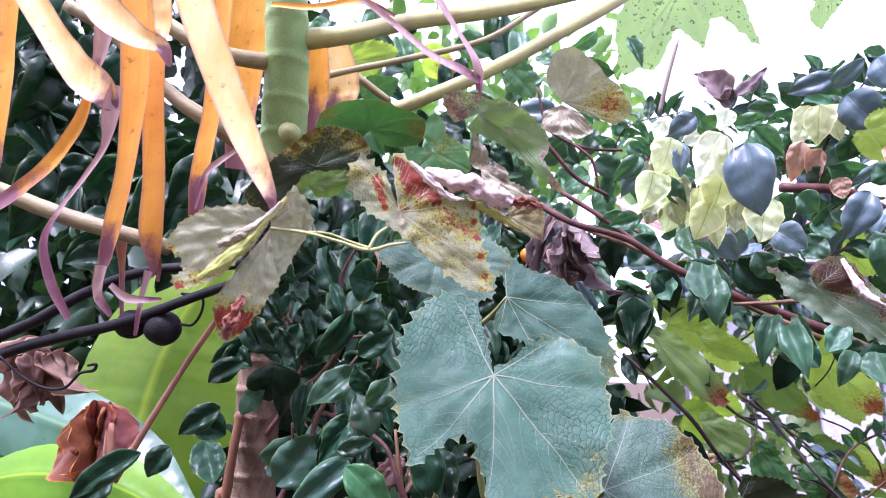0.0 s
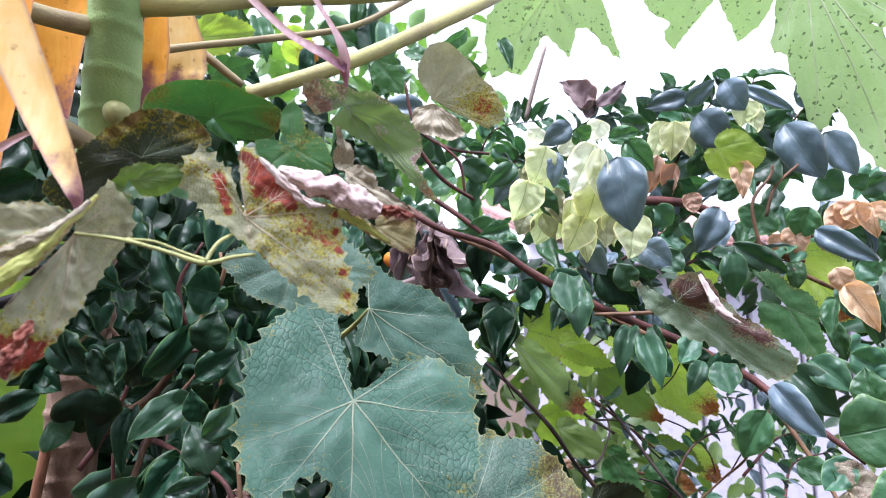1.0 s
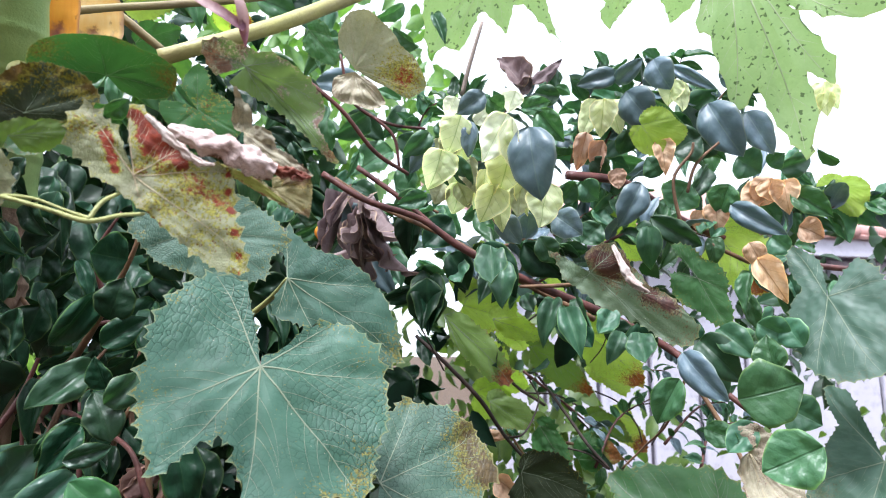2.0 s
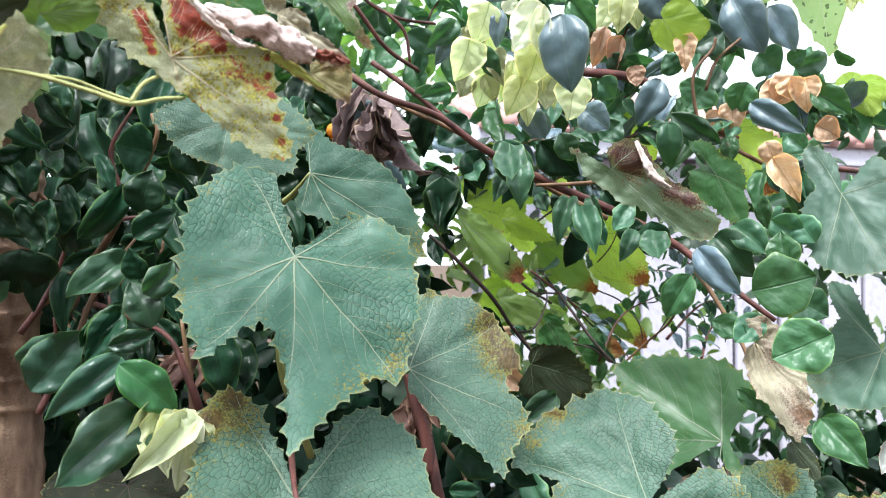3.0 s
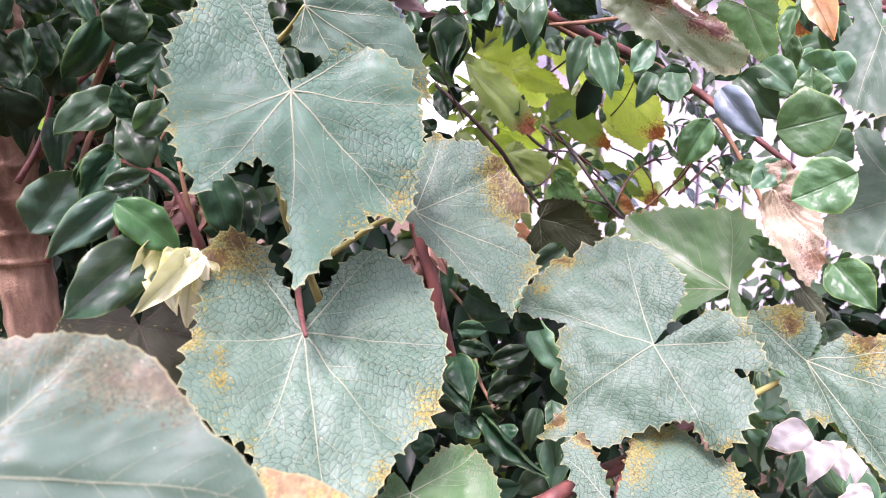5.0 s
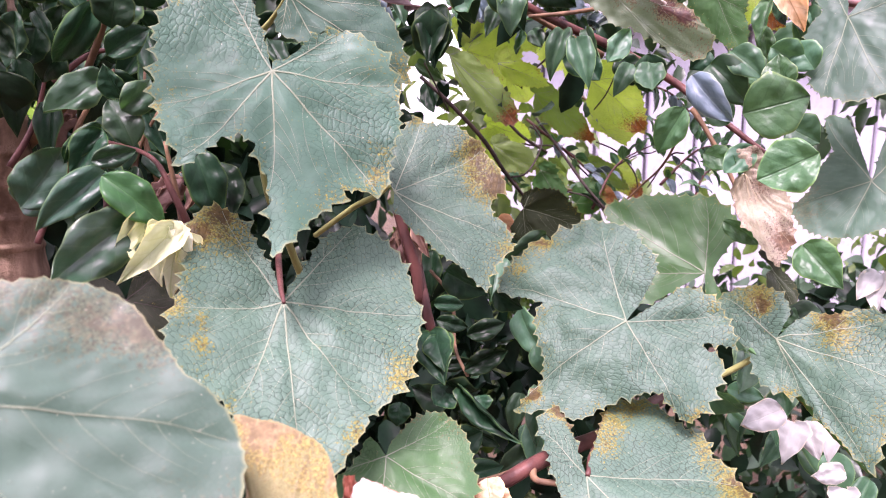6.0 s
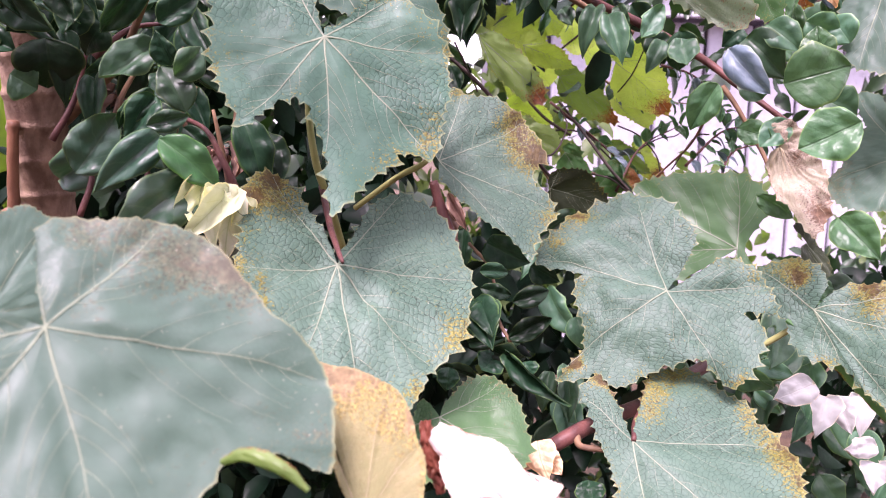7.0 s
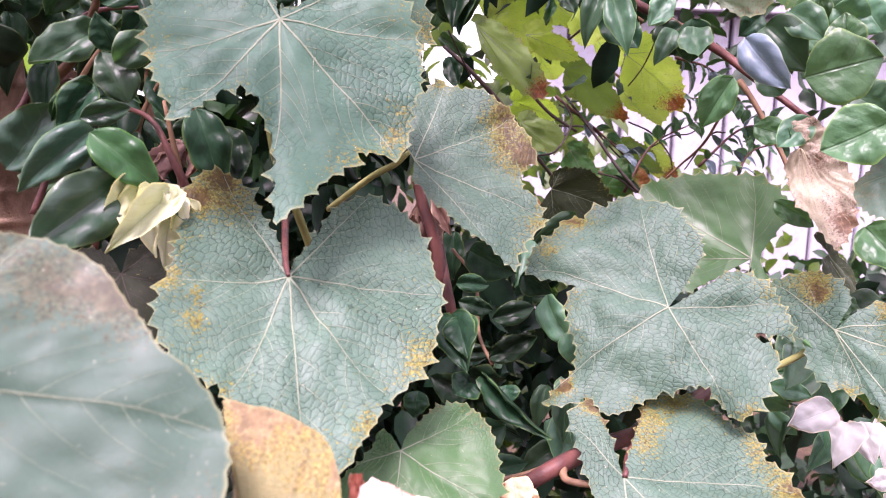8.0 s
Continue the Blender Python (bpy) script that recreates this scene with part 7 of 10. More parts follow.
shrub_leaf((-0.1745, 0.8369, 1.5273), (-73, -54, -179), 0.0330, 0.0176)
shrub_leaf((-0.1704, 0.8410, 1.5082), (72, -61, 31), 0.0314, 0.0211)
shrub_leaf((-0.1771, 0.8204, 1.5062), (-57, 17, -155), 0.0359, 0.0216)
shrub_leaf((-0.2072, 0.7990, 1.5005), (-48, -50, 167), 0.0491, 0.0164)
shrub_leaf((-0.1895, 0.7995, 1.5044), (-71, -33, -170), 0.0240, 0.0160)
shrub_leaf((-0.2247, 0.8013, 1.4827), (-71, -53, -180), 0.0280, 0.0192)
shrub_leaf((0.1862, 1.1551, 1.6478), (-53, -3, 168), 0.0789, 0.0349)
shrub_leaf((0.2081, 1.1327, 1.6666), (-62, 28, 151), 0.0423, 0.0283)
shrub_leaf((0.2412, 1.0616, 1.6589), (-53, 1, 161), 0.0555, 0.0291)
shrub_leaf((0.3070, 1.0817, 1.6213), (-50, -13, 152), 0.0568, 0.0263)
shrub_leaf((0.3137, 1.0680, 1.6112), (-54, 13, 162), 0.0603, 0.0289)
shrub_leaf((0.3298, 1.0766, 1.6212), (-68, 32, 131), 0.0393, 0.0188)
shrub_leaf((0.3803, 1.0378, 1.5842), (-54, 11, 149), 0.0473, 0.0302)
shrub_leaf((0.4549, 0.9979, 1.5709), (156, 77, 58), 0.0469, 0.0292, LIGHT)
shrub_leaf((-0.1796, 0.9914, 1.5544), (-47, -3, -159), 0.0457, 0.0233)
shrub_leaf((0.2986, 1.1230, 1.6091), (61, -28, -25), 0.0350, 0.0204)
shrub_leaf((0.2519, 1.1412, 1.6523), (-55, -22, 167), 0.0437, 0.0221)
shrub_leaf((0.3318, 1.0276, 1.5824), (58, 35, -14), 0.0425, 0.0245)
shrub_leaf((0.3741, 1.0604, 1.5862), (-50, -25, 154), 0.0425, 0.0208)
shrub_leaf((0.5821, 1.2033, 1.8828), (-140, -53, -120), 0.0440, 0.0234)
shrub_leaf((0.4625, 1.2576, 1.8421), (-75, -42, 176), 0.0690, 0.0354)
shrub_leaf((0.4878, 1.2487, 1.8913), (-102, -43, -138), 0.0821, 0.0427)
shrub_leaf((0.5756, 1.1971, 1.9483), (-98, 23, 103), 0.0619, 0.0375)
shrub_leaf((0.4784, 1.2369, 1.9469), (-68, 24, 152), 0.0627, 0.0248)
shrub_leaf((0.5675, 1.2178, 1.9208), (-50, -8, 160), 0.0720, 0.0236, LIGHT)
shrub_leaf((0.4292, 1.2501, 1.8379), (-64, 31, 159), 0.0623, 0.0295, SKY_SHEEN)
shrub_leaf((0.4690, 1.2592, 1.8470), (-75, 14, 114), 0.0542, 0.0277)
shrub_leaf((0.4865, 1.2417, 1.9245), (65, -61, -0), 0.0609, 0.0330)
shrub_leaf((0.4801, 1.2019, 1.8845), (56, -53, -4), 0.0592, 0.0335)
shrub_leaf((0.4834, 1.2396, 1.9248), (-85, -27, -166), 0.0653, 0.0389, SKY_SHEEN)
shrub_leaf((0.7083, 1.2019, 1.8294), (156, 58, 55), 0.0587, 0.0384)
shrub_leaf((0.8022, 1.1929, 1.7870), (-102, 37, 110), 0.0472, 0.0232)
shrub_leaf((0.4117, 1.2983, 1.8089), (-96, 74, 153), 0.0463, 0.0248, LIGHT)
shrub_leaf((0.7538, 1.2321, 1.7242), (-9, 83, -98), 0.0518, 0.0262, LIGHT)
shrub_leaf((0.8050, 1.2192, 1.8125), (-49, -42, 140), 0.0777, 0.0304, LIGHT)
shrub_leaf((0.5846, 1.2650, 1.7550), (-62, -30, 168), 0.0888, 0.0364, LIGHT)
shrub_leaf((0.4727, 1.2529, 1.7825), (-125, -42, -126), 0.0765, 0.0568)
shrub_leaf((-0.2487, 1.2356, 1.7649), (-75, -6, 177), 0.0538, 0.0335)
shrub_leaf((-0.2128, 1.1510, 1.7284), (-82, -14, 173), 0.0403, 0.0278)
shrub_leaf((-0.2440, 1.3171, 1.6760), (-134, -68, -144), 0.0435, 0.0262)
shrub_leaf((-0.3695, 1.3786, 1.6133), (156, 71, 52), 0.0651, 0.0414)
shrub_leaf((-0.2151, 1.2780, 1.7229), (-51, 7, -136), 0.0577, 0.0274)
shrub_leaf((-0.1702, 1.2010, 1.7112), (-64, -28, -139), 0.0910, 0.0373)
shrub_leaf((-0.2360, 1.2072, 1.6240), (145, 35, 48), 0.0416, 0.0200)
shrub_leaf((-0.2502, 1.2514, 1.7465), (-111, 47, 122), 0.0453, 0.0336)
shrub_leaf((-0.3626, 1.4100, 1.7849), (-66, -17, -140), 0.1002, 0.0515)
shrub_leaf((-0.3589, 1.4062, 1.7411), (-30, 37, -150), 0.0890, 0.0269)
shrub_leaf((-0.3049, 1.4012, 1.8031), (-56, 44, 172), 0.0829, 0.0216)
shrub_leaf((-0.2261, 1.3855, 1.7794), (-69, -20, -154), 0.0610, 0.0304)
shrub_leaf((-0.2379, 1.1376, 1.6931), (-46, 11, -133), 0.0649, 0.0407)
shrub_leaf((-0.2963, 1.3690, 1.7733), (-51, -15, -162), 0.0740, 0.0312)
shrub_leaf((-0.1079, 1.3006, 1.6914), (-56, 24, 158), 0.0676, 0.0354)
shrub_leaf((-0.1975, 1.2819, 1.6482), (-119, 68, 125), 0.0749, 0.0410)
shrub_leaf((-0.0738, 1.3430, 1.7901), (3, -66, 58), 0.0540, 0.0279)
shrub_leaf((-0.2991, 1.2890, 1.6918), (-57, -6, -125), 0.0744, 0.0414)
shrub_leaf((-0.1009, 1.3083, 1.7971), (-75, -20, 178), 0.0674, 0.0294)
shrub_leaf((-0.1471, 1.2413, 1.6783), (129, 54, 23), 0.0418, 0.0224)
shrub_leaf((-0.3197, 1.3476, 1.7553), (-61, 8, -165), 0.0881, 0.0302)
shrub_leaf((-0.2442, 1.2576, 1.7602), (-50, 7, -172), 0.1080, 0.0296)
shrub_leaf((-0.2131, 1.3189, 1.6205), (87, -68, -16), 0.0515, 0.0314)
shrub_leaf((-0.0730, 1.1289, 1.7280), (-55, -32, 158), 0.0524, 0.0322)
shrub_leaf((-0.2487, 1.2558, 1.6934), (-44, 3, -156), 0.0648, 0.0260)
shrub_leaf((-0.1950, 1.2736, 1.6665), (-146, 48, 109), 0.0485, 0.0337)
shrub_leaf((-0.1016, 1.2085, 1.6713), (-147, -34, -114), 0.0478, 0.0273)
shrub_leaf((-0.2404, 1.2211, 1.6162), (-162, -43, -101), 0.0487, 0.0386)
shrub_leaf((-0.2627, 1.2169, 1.6673), (-81, 7, 172), 0.0382, 0.0260)
shrub_leaf((-0.2768, 1.2648, 1.6953), (-72, 0, 160), 0.0608, 0.0464)
shrub_leaf((-0.1454, 1.2644, 1.6777), (-56, -5, 162), 0.0831, 0.0484)
shrub_leaf((-0.3017, 1.3066, 1.7445), (-56, 38, -162), 0.0845, 0.0379)
shrub_leaf((-0.1925, 1.1826, 1.5341), (-108, -38, -143), 0.0408, 0.0263)
shrub_leaf((-0.0948, 1.0608, 1.6007), (-59, 32, 163), 0.0708, 0.0276)
shrub_leaf((-0.1204, 1.0507, 1.5438), (-56, 47, 155), 0.0597, 0.0231)
shrub_leaf((-0.1795, 1.2326, 1.5555), (-44, 31, -177), 0.0869, 0.0337)
shrub_leaf((-0.0891, 1.0507, 1.5583), (-78, 51, 150), 0.0602, 0.0242)
shrub_leaf((-0.1747, 1.0513, 1.5395), (-40, 1, -175), 0.0588, 0.0225)
shrub_leaf((-0.1282, 1.1550, 1.5588), (-140, -30, -125), 0.0422, 0.0355)
shrub_leaf((-0.1171, 1.1808, 1.6186), (-68, -33, -174), 0.0680, 0.0318)
shrub_leaf((-0.1912, 1.1791, 1.5899), (-95, 63, 123), 0.0737, 0.0307)
shrub_leaf((-0.0644, 1.0590, 1.5693), (-48, -26, -156), 0.0469, 0.0155)
shrub_leaf((-0.2128, 1.2509, 1.5512), (-74, 42, 153), 0.0628, 0.0369)
shrub_leaf((-0.0558, 1.0874, 1.5495), (151, -74, -82), 0.0617, 0.0376)
shrub_leaf((-0.1813, 1.1357, 1.5132), (-33, -5, -146), 0.0546, 0.0248)
shrub_leaf((-0.1309, 1.2011, 1.5715), (-96, -42, -125), 0.0475, 0.0277)
shrub_leaf((-0.1037, 1.1684, 1.6055), (-54, -7, 178), 0.0677, 0.0366)
shrub_leaf((-0.1214, 1.1240, 1.5664), (-21, -78, 87), 0.0666, 0.0264)
shrub_leaf((-0.1698, 1.1219, 1.4896), (23, -30, 37), 0.0819, 0.0271)
shrub_leaf((-0.1927, 1.1798, 1.5012), (63, 42, 48), 0.0604, 0.0357)
shrub_leaf((-0.1689, 1.2461, 1.5788), (-45, 19, 173), 0.0596, 0.0292)
shrub_leaf((0.7083, 1.1680, 1.6424), (-0, -58, 90), 0.0739, 0.0428)
shrub_leaf((0.6497, 1.0513, 1.6464), (-43, 18, 111), 0.0740, 0.0214, LIGHT)
shrub_leaf((0.8101, 1.1805, 1.6771), (-77, -57, -174), 0.0762, 0.0265, LIGHT)
shrub_leaf((0.5346, 1.0578, 1.6548), (-64, 1, 117), 0.0531, 0.0214, LIGHT)
shrub_leaf((0.6077, 1.2193, 1.6940), (-83, 26, 156), 0.0461, 0.0264, LIGHT)
shrub_leaf((0.5368, 1.0715, 1.6320), (-74, 15, 143), 0.0475, 0.0196, LIGHT)
shrub_leaf((0.6149, 1.1017, 1.6511), (-70, 7, 153), 0.0473, 0.0273)
shrub_leaf((0.2740, 1.0551, 1.2019), (-43, -7, 164), 0.0558, 0.0330)
shrub_leaf((0.2721, 1.0469, 1.2290), (-52, 3, 152), 0.0500, 0.0227)
shrub_leaf((0.2961, 1.1198, 1.2159), (-56, -6, -168), 0.0610, 0.0406)
shrub_leaf((0.2026, 1.0821, 1.1530), (-46, 6, 123), 0.0427, 0.0280)
shrub_leaf((0.2778, 1.1155, 1.2093), (-47, -7, 147), 0.0521, 0.0245)
shrub_leaf((0.2479, 1.1246, 1.3767), (-43, -22, -178), 0.0615, 0.0294)
shrub_leaf((0.3133, 1.1350, 1.3973), (-67, -57, 164), 0.0695, 0.0319)
shrub_leaf((0.3148, 1.0693, 1.4036), (-48, -20, 170), 0.0675, 0.0393)
shrub_leaf((0.2693, 1.0446, 1.1758), (-38, -50, 137), 0.0527, 0.0298)
shrub_leaf((0.1824, 1.1392, 1.2449), (51, 78, -73), 0.0471, 0.0198)
shrub_leaf((0.1782, 1.0266, 1.1617), (28, 57, -78), 0.0499, 0.0266)
shrub_leaf((0.2078, 1.0400, 1.2030), (-68, -61, 140), 0.0528, 0.0348)
shrub_leaf((0.2435, 1.1296, 1.2591), (-95, -61, -151), 0.0442, 0.0229)
shrub_leaf((0.2881, 1.1545, 1.3040), (-58, 48, 127), 0.0783, 0.0381)
shrub_leaf((0.2621, 1.0583, 1.1975), (-34, 35, 163), 0.0512, 0.0265)
shrub_leaf((0.1766, 1.1385, 1.3827), (-64, 3, 148), 0.0529, 0.0307)
shrub_leaf((0.2008, 1.1500, 1.1939), (131, -77, -74), 0.0563, 0.0404)
shrub_leaf((0.1931, 1.0655, 1.1975), (-104, 69, 148), 0.0440, 0.0209)
shrub_leaf((0.6147, 1.0763, 1.2254), (-122, -81, -133), 0.0728, 0.0376)
shrub_leaf((0.5813, 1.1005, 1.1633), (-23, 14, 114), 0.0632, 0.0350)
shrub_leaf((0.7242, 1.0886, 1.2515), (-38, -11, 152), 0.0576, 0.0332)
shrub_leaf((0.5391, 0.9942, 1.1822), (-21, -28, 130), 0.0551, 0.0228)
shrub_leaf((0.6211, 1.0933, 1.2027), (-55, 29, 124), 0.0609, 0.0405)
shrub_leaf((0.5503, 1.0972, 1.1668), (-71, 50, 140), 0.0421, 0.0203)
shrub_leaf((0.6611, 1.0662, 1.1873), (-73, 64, -178), 0.0557, 0.0369)
shrub_leaf((0.6672, 1.0969, 1.1045), (-61, 54, 139), 0.0585, 0.0361)
shrub_leaf((0.5039, 1.0174, 1.2736), (-44, -28, 164), 0.0524, 0.0349)
shrub_leaf((0.6909, 1.0655, 1.0707), (-74, 50, 108), 0.0453, 0.0314)
shrub_leaf((0.4987, 1.0371, 1.2241), (1, 60, -140), 0.0403, 0.0239)
shrub_leaf((0.6484, 1.0531, 1.1655), (-27, 22, 122), 0.0816, 0.0424)
shrub_leaf((0.5330, 1.0071, 1.2121), (-30, 4, 150), 0.0467, 0.0180)
shrub_leaf((0.5273, 1.0572, 1.2599), (-67, 7, 175), 0.0393, 0.0273)
shrub_leaf((0.6467, 1.0996, 1.2228), (-22, -67, 123), 0.0779, 0.0255)
shrub_leaf((0.5973, 1.1332, 1.2606), (-40, -28, 167), 0.0763, 0.0441)
shrub_leaf((0.6132, 1.0025, 1.1483), (-46, 15, 156), 0.0534, 0.0373)
shrub_leaf((0.7289, 1.0487, 1.0748), (-38, -13, 123), 0.0743, 0.0310)
shrub_leaf((0.4811, 1.0451, 1.2241), (-128, 41, 108), 0.0506, 0.0454)
shrub_leaf((0.5074, 1.0278, 1.2077), (23, 27, -53), 0.0802, 0.0359)
shrub_leaf((-0.1538, 1.0464, 1.6436), (-49, 14, -152), 0.0452, 0.0149)
shrub_leaf((-0.1133, 1.0301, 1.4833), (-38, 3, -168), 0.0426, 0.0213)
shrub_leaf((-0.1413, 1.0809, 1.5259), (-48, -9, -140), 0.0628, 0.0396)
shrub_leaf((-0.0579, 1.0163, 1.4924), (-47, -54, 177), 0.0375, 0.0180)
shrub_leaf((-0.1485, 0.9211, 1.5922), (-94, -8, 173), 0.0380, 0.0193)
shrub_leaf((-0.1797, 0.9788, 1.6560), (-86, -12, -179), 0.0371, 0.0211)
shrub_leaf((-0.2023, 0.9554, 1.6274), (174, 53, 119), 0.0361, 0.0169)
shrub_leaf((-0.1296, 1.0361, 1.5151), (-73, -2, 171), 0.0298, 0.0214)
shrub_leaf((-0.1058, 1.0931, 1.5338), (-58, 18, -169), 0.0522, 0.0245)
shrub_leaf((-0.1376, 1.0431, 1.4825), (-112, 71, 123), 0.0480, 0.0286)
shrub_leaf((-0.1072, 1.0570, 1.4971), (-57, 46, -167), 0.0413, 0.0186)
shrub_leaf((-0.1412, 1.0842, 1.5659), (-94, -21, -151), 0.0554, 0.0262)
shrub_leaf((-0.1314, 1.0546, 1.6686), (-160, 41, 123), 0.0435, 0.0300)
shrub_leaf((-0.1150, 1.0982, 1.5411), (111, 36, 39), 0.0405, 0.0247)
shrub_leaf((-0.1570, 0.8950, 1.5859), (-106, 29, 175), 0.0315, 0.0165)
shrub_leaf((-0.0584, 1.3021, 2.0292), (-85, -2, -179), 0.0611, 0.0232)
shrub_leaf((-0.1067, 1.3902, 1.9718), (-66, -8, -144), 0.0914, 0.0371)
shrub_leaf((-0.0059, 1.3861, 1.9401), (-78, -0, -173), 0.0593, 0.0307, LIGHT)
shrub_leaf((-0.1660, 1.3187, 2.0914), (-94, 31, 134), 0.0929, 0.0505, LIGHT)
shrub_leaf((-0.1113, 1.2852, 1.9474), (119, 51, 55), 0.0456, 0.0185)
shrub_leaf((-0.2637, 1.3678, 2.1419), (-63, -37, -179), 0.0543, 0.0296, LIGHT)
shrub_leaf((-0.1017, 1.3037, 1.9479), (-99, 31, 166), 0.0599, 0.0240)
shrub_leaf((-0.1824, 1.5357, 1.9145), (-72, 13, -153), 0.0586, 0.0376)
shrub_leaf((-0.1117, 1.4219, 1.9881), (-84, -2, -168), 0.0615, 0.0312, LIGHT)
shrub_leaf((0.1457, 1.2980, 1.9677), (-59, 9, -175), 0.0906, 0.0347, LIGHT)
shrub_leaf((-0.1140, 1.4002, 2.1475), (-176, -58, -100), 0.0463, 0.0282)
shrub_leaf((0.0897, 1.3385, 2.0177), (-59, -49, 167), 0.0842, 0.0415, LIGHT)
shrub_leaf((0.0285, 1.4563, 2.1908), (-76, 15, 136), 0.1174, 0.0726)
shrub_leaf((-0.2382, 1.3387, 2.1033), (-99, -11, -124), 0.0674, 0.0363)
shrub_leaf((-0.2231, 1.4344, 2.0219), (-73, -54, 166), 0.0697, 0.0429, LIGHT)
shrub_leaf((0.0706, 1.5087, 1.9891), (-57, -23, -175), 0.1043, 0.0263, LIGHT)
shrub_leaf((0.0108, 1.4380, 2.1955), (-74, -4, -170), 0.0710, 0.0290, LIGHT)
shrub_leaf((-0.0504, 1.4275, 1.9112), (-63, 8, 155), 0.1016, 0.0599)
shrub_leaf((-0.0437, 1.3169, 1.8660), (-66, 40, -148), 0.0491, 0.0350)
shrub_leaf((-0.0708, 1.2979, 1.9360), (-70, 52, -170), 0.0623, 0.0393)
shrub_leaf((-0.0166, 1.3108, 1.8682), (-62, 61, -157), 0.0602, 0.0278)
shrub_leaf((-0.2730, 1.3655, 2.0607), (-67, 42, -175), 0.0849, 0.0377)
shrub_leaf((0.2044, 1.5360, 2.0228), (82, -62, 2), 0.0522, 0.0268, LIGHT)
shrub_leaf((-0.1698, 1.2751, 2.1021), (-90, 12, 162), 0.0774, 0.0365, LIGHT)
shrub_leaf((-0.0387, 1.4180, 2.0914), (-71, 12, 147), 0.0890, 0.0415, LIGHT)
shrub_leaf((-0.1918, 1.2995, 1.8908), (-124, -28, -123), 0.0462, 0.0289, LIGHT)
shrub_leaf((-0.1279, 1.4541, 2.0906), (52, -64, 29), 0.0885, 0.0643)
shrub_leaf((-0.1471, 1.3966, 2.1210), (-70, 14, -172), 0.0833, 0.0381, LIGHT)
shrub_leaf((-0.1792, 1.4122, 2.0392), (-64, 51, -161), 0.0574, 0.0284)
shrub_leaf((0.0334, 1.3237, 1.9518), (-80, 27, 156), 0.0727, 0.0306)
shrub_leaf((0.0560, 1.3931, 2.1308), (-64, -1, -172), 0.0989, 0.0401)
shrub_leaf((-0.2183, 1.3448, 1.9453), (-65, 11, 162), 0.0821, 0.0291, LIGHT)
shrub_leaf((-0.1638, 1.2791, 2.0530), (-167, -61, -93), 0.0580, 0.0377, LIGHT)
shrub_leaf((0.0360, 1.3483, 1.9991), (78, 6, 10), 0.0641, 0.0237)
shrub_leaf((-0.2705, 1.2851, 1.8869), (73, 49, 12), 0.0662, 0.0385, LIGHT)
shrub_leaf((-0.0593, 1.3415, 1.9509), (-80, -12, -179), 0.0569, 0.0253)
shrub_leaf((-0.2952, 1.4243, 2.1537), (-81, 26, 150), 0.0764, 0.0339, LIGHT)
shrub_leaf((-0.1978, 1.3765, 1.9710), (-96, 24, 159), 0.0755, 0.0484, LIGHT)
shrub_leaf((-0.2829, 1.3776, 1.9040), (-172, 30, 97), 0.0740, 0.0642, LIGHT)
shrub_leaf((-0.1103, 1.4756, 1.9463), (-63, 0, 157), 0.1020, 0.0550)
shrub_leaf((0.1711, 1.2898, 2.0671), (-121, -33, -116), 0.0522, 0.0255, LIGHT)
shrub_leaf((-0.3112, 1.4394, 2.0731), (-73, 64, -150), 0.0615, 0.0296, LIGHT)
shrub_leaf((-0.0523, 1.4187, 2.1246), (-79, 81, -160), 0.0741, 0.0567, LIGHT)
shrub_leaf((0.1519, 1.3514, 2.0448), (-62, 15, 156), 0.0958, 0.0353, LIGHT)
shrub_leaf((0.1026, 1.3915, 1.8356), (-64, -28, -178), 0.0867, 0.0294)
shrub_leaf((0.2200, 1.2769, 1.6306), (144, -61, -71), 0.0559, 0.0314)
shrub_leaf((0.1226, 1.2739, 1.7476), (-82, -35, -136), 0.0820, 0.0355)
shrub_leaf((-0.0180, 1.4843, 1.8199), (69, -5, -33), 0.0687, 0.0381)
shrub_leaf((-0.0320, 1.3272, 1.8568), (-57, -60, 150), 0.0642, 0.0410)
shrub_leaf((0.0218, 1.2589, 1.7562), (-56, -0, 159), 0.0746, 0.0280)
shrub_leaf((0.0170, 1.2903, 1.8464), (-84, 29, 155), 0.0476, 0.0186)
shrub_leaf((0.0424, 1.3436, 1.8340), (-67, 19, -173), 0.0469, 0.0200, LIGHT)
shrub_leaf((0.0600, 1.3455, 1.7628), (-82, -59, -165), 0.0514, 0.0296)
shrub_leaf((0.0305, 1.3404, 1.7941), (-113, 62, 152), 0.0513, 0.0282)
shrub_leaf((0.0448, 1.3661, 1.8243), (-64, 7, 162), 0.0694, 0.0359)
shrub_leaf((0.1625, 1.2859, 1.8625), (-116, 59, 140), 0.0543, 0.0344)
shrub_leaf((0.0075, 1.4531, 1.7078), (-123, 56, 118), 0.0765, 0.0504)
shrub_leaf((-0.0325, 1.2738, 1.7060), (53, 61, -37), 0.0413, 0.0197)
shrub_leaf((0.2049, 1.3933, 1.6862), (-103, 76, 167), 0.0605, 0.0342)
shrub_leaf((-0.0403, 1.3933, 1.8516), (-97, 28, 158), 0.0638, 0.0400, LIGHT)
shrub_leaf((0.0175, 1.2197, 1.8636), (-85, 30, 155), 0.0489, 0.0255)
shrub_leaf((0.0351, 1.3013, 1.7803), (-90, 49, 165), 0.0601, 0.0302)
shrub_leaf((0.1447, 1.3631, 1.7267), (-61, -11, 157), 0.0732, 0.0441, LIGHT)
shrub_leaf((0.1465, 1.2499, 1.6966), (-57, 9, -168), 0.0628, 0.0287)
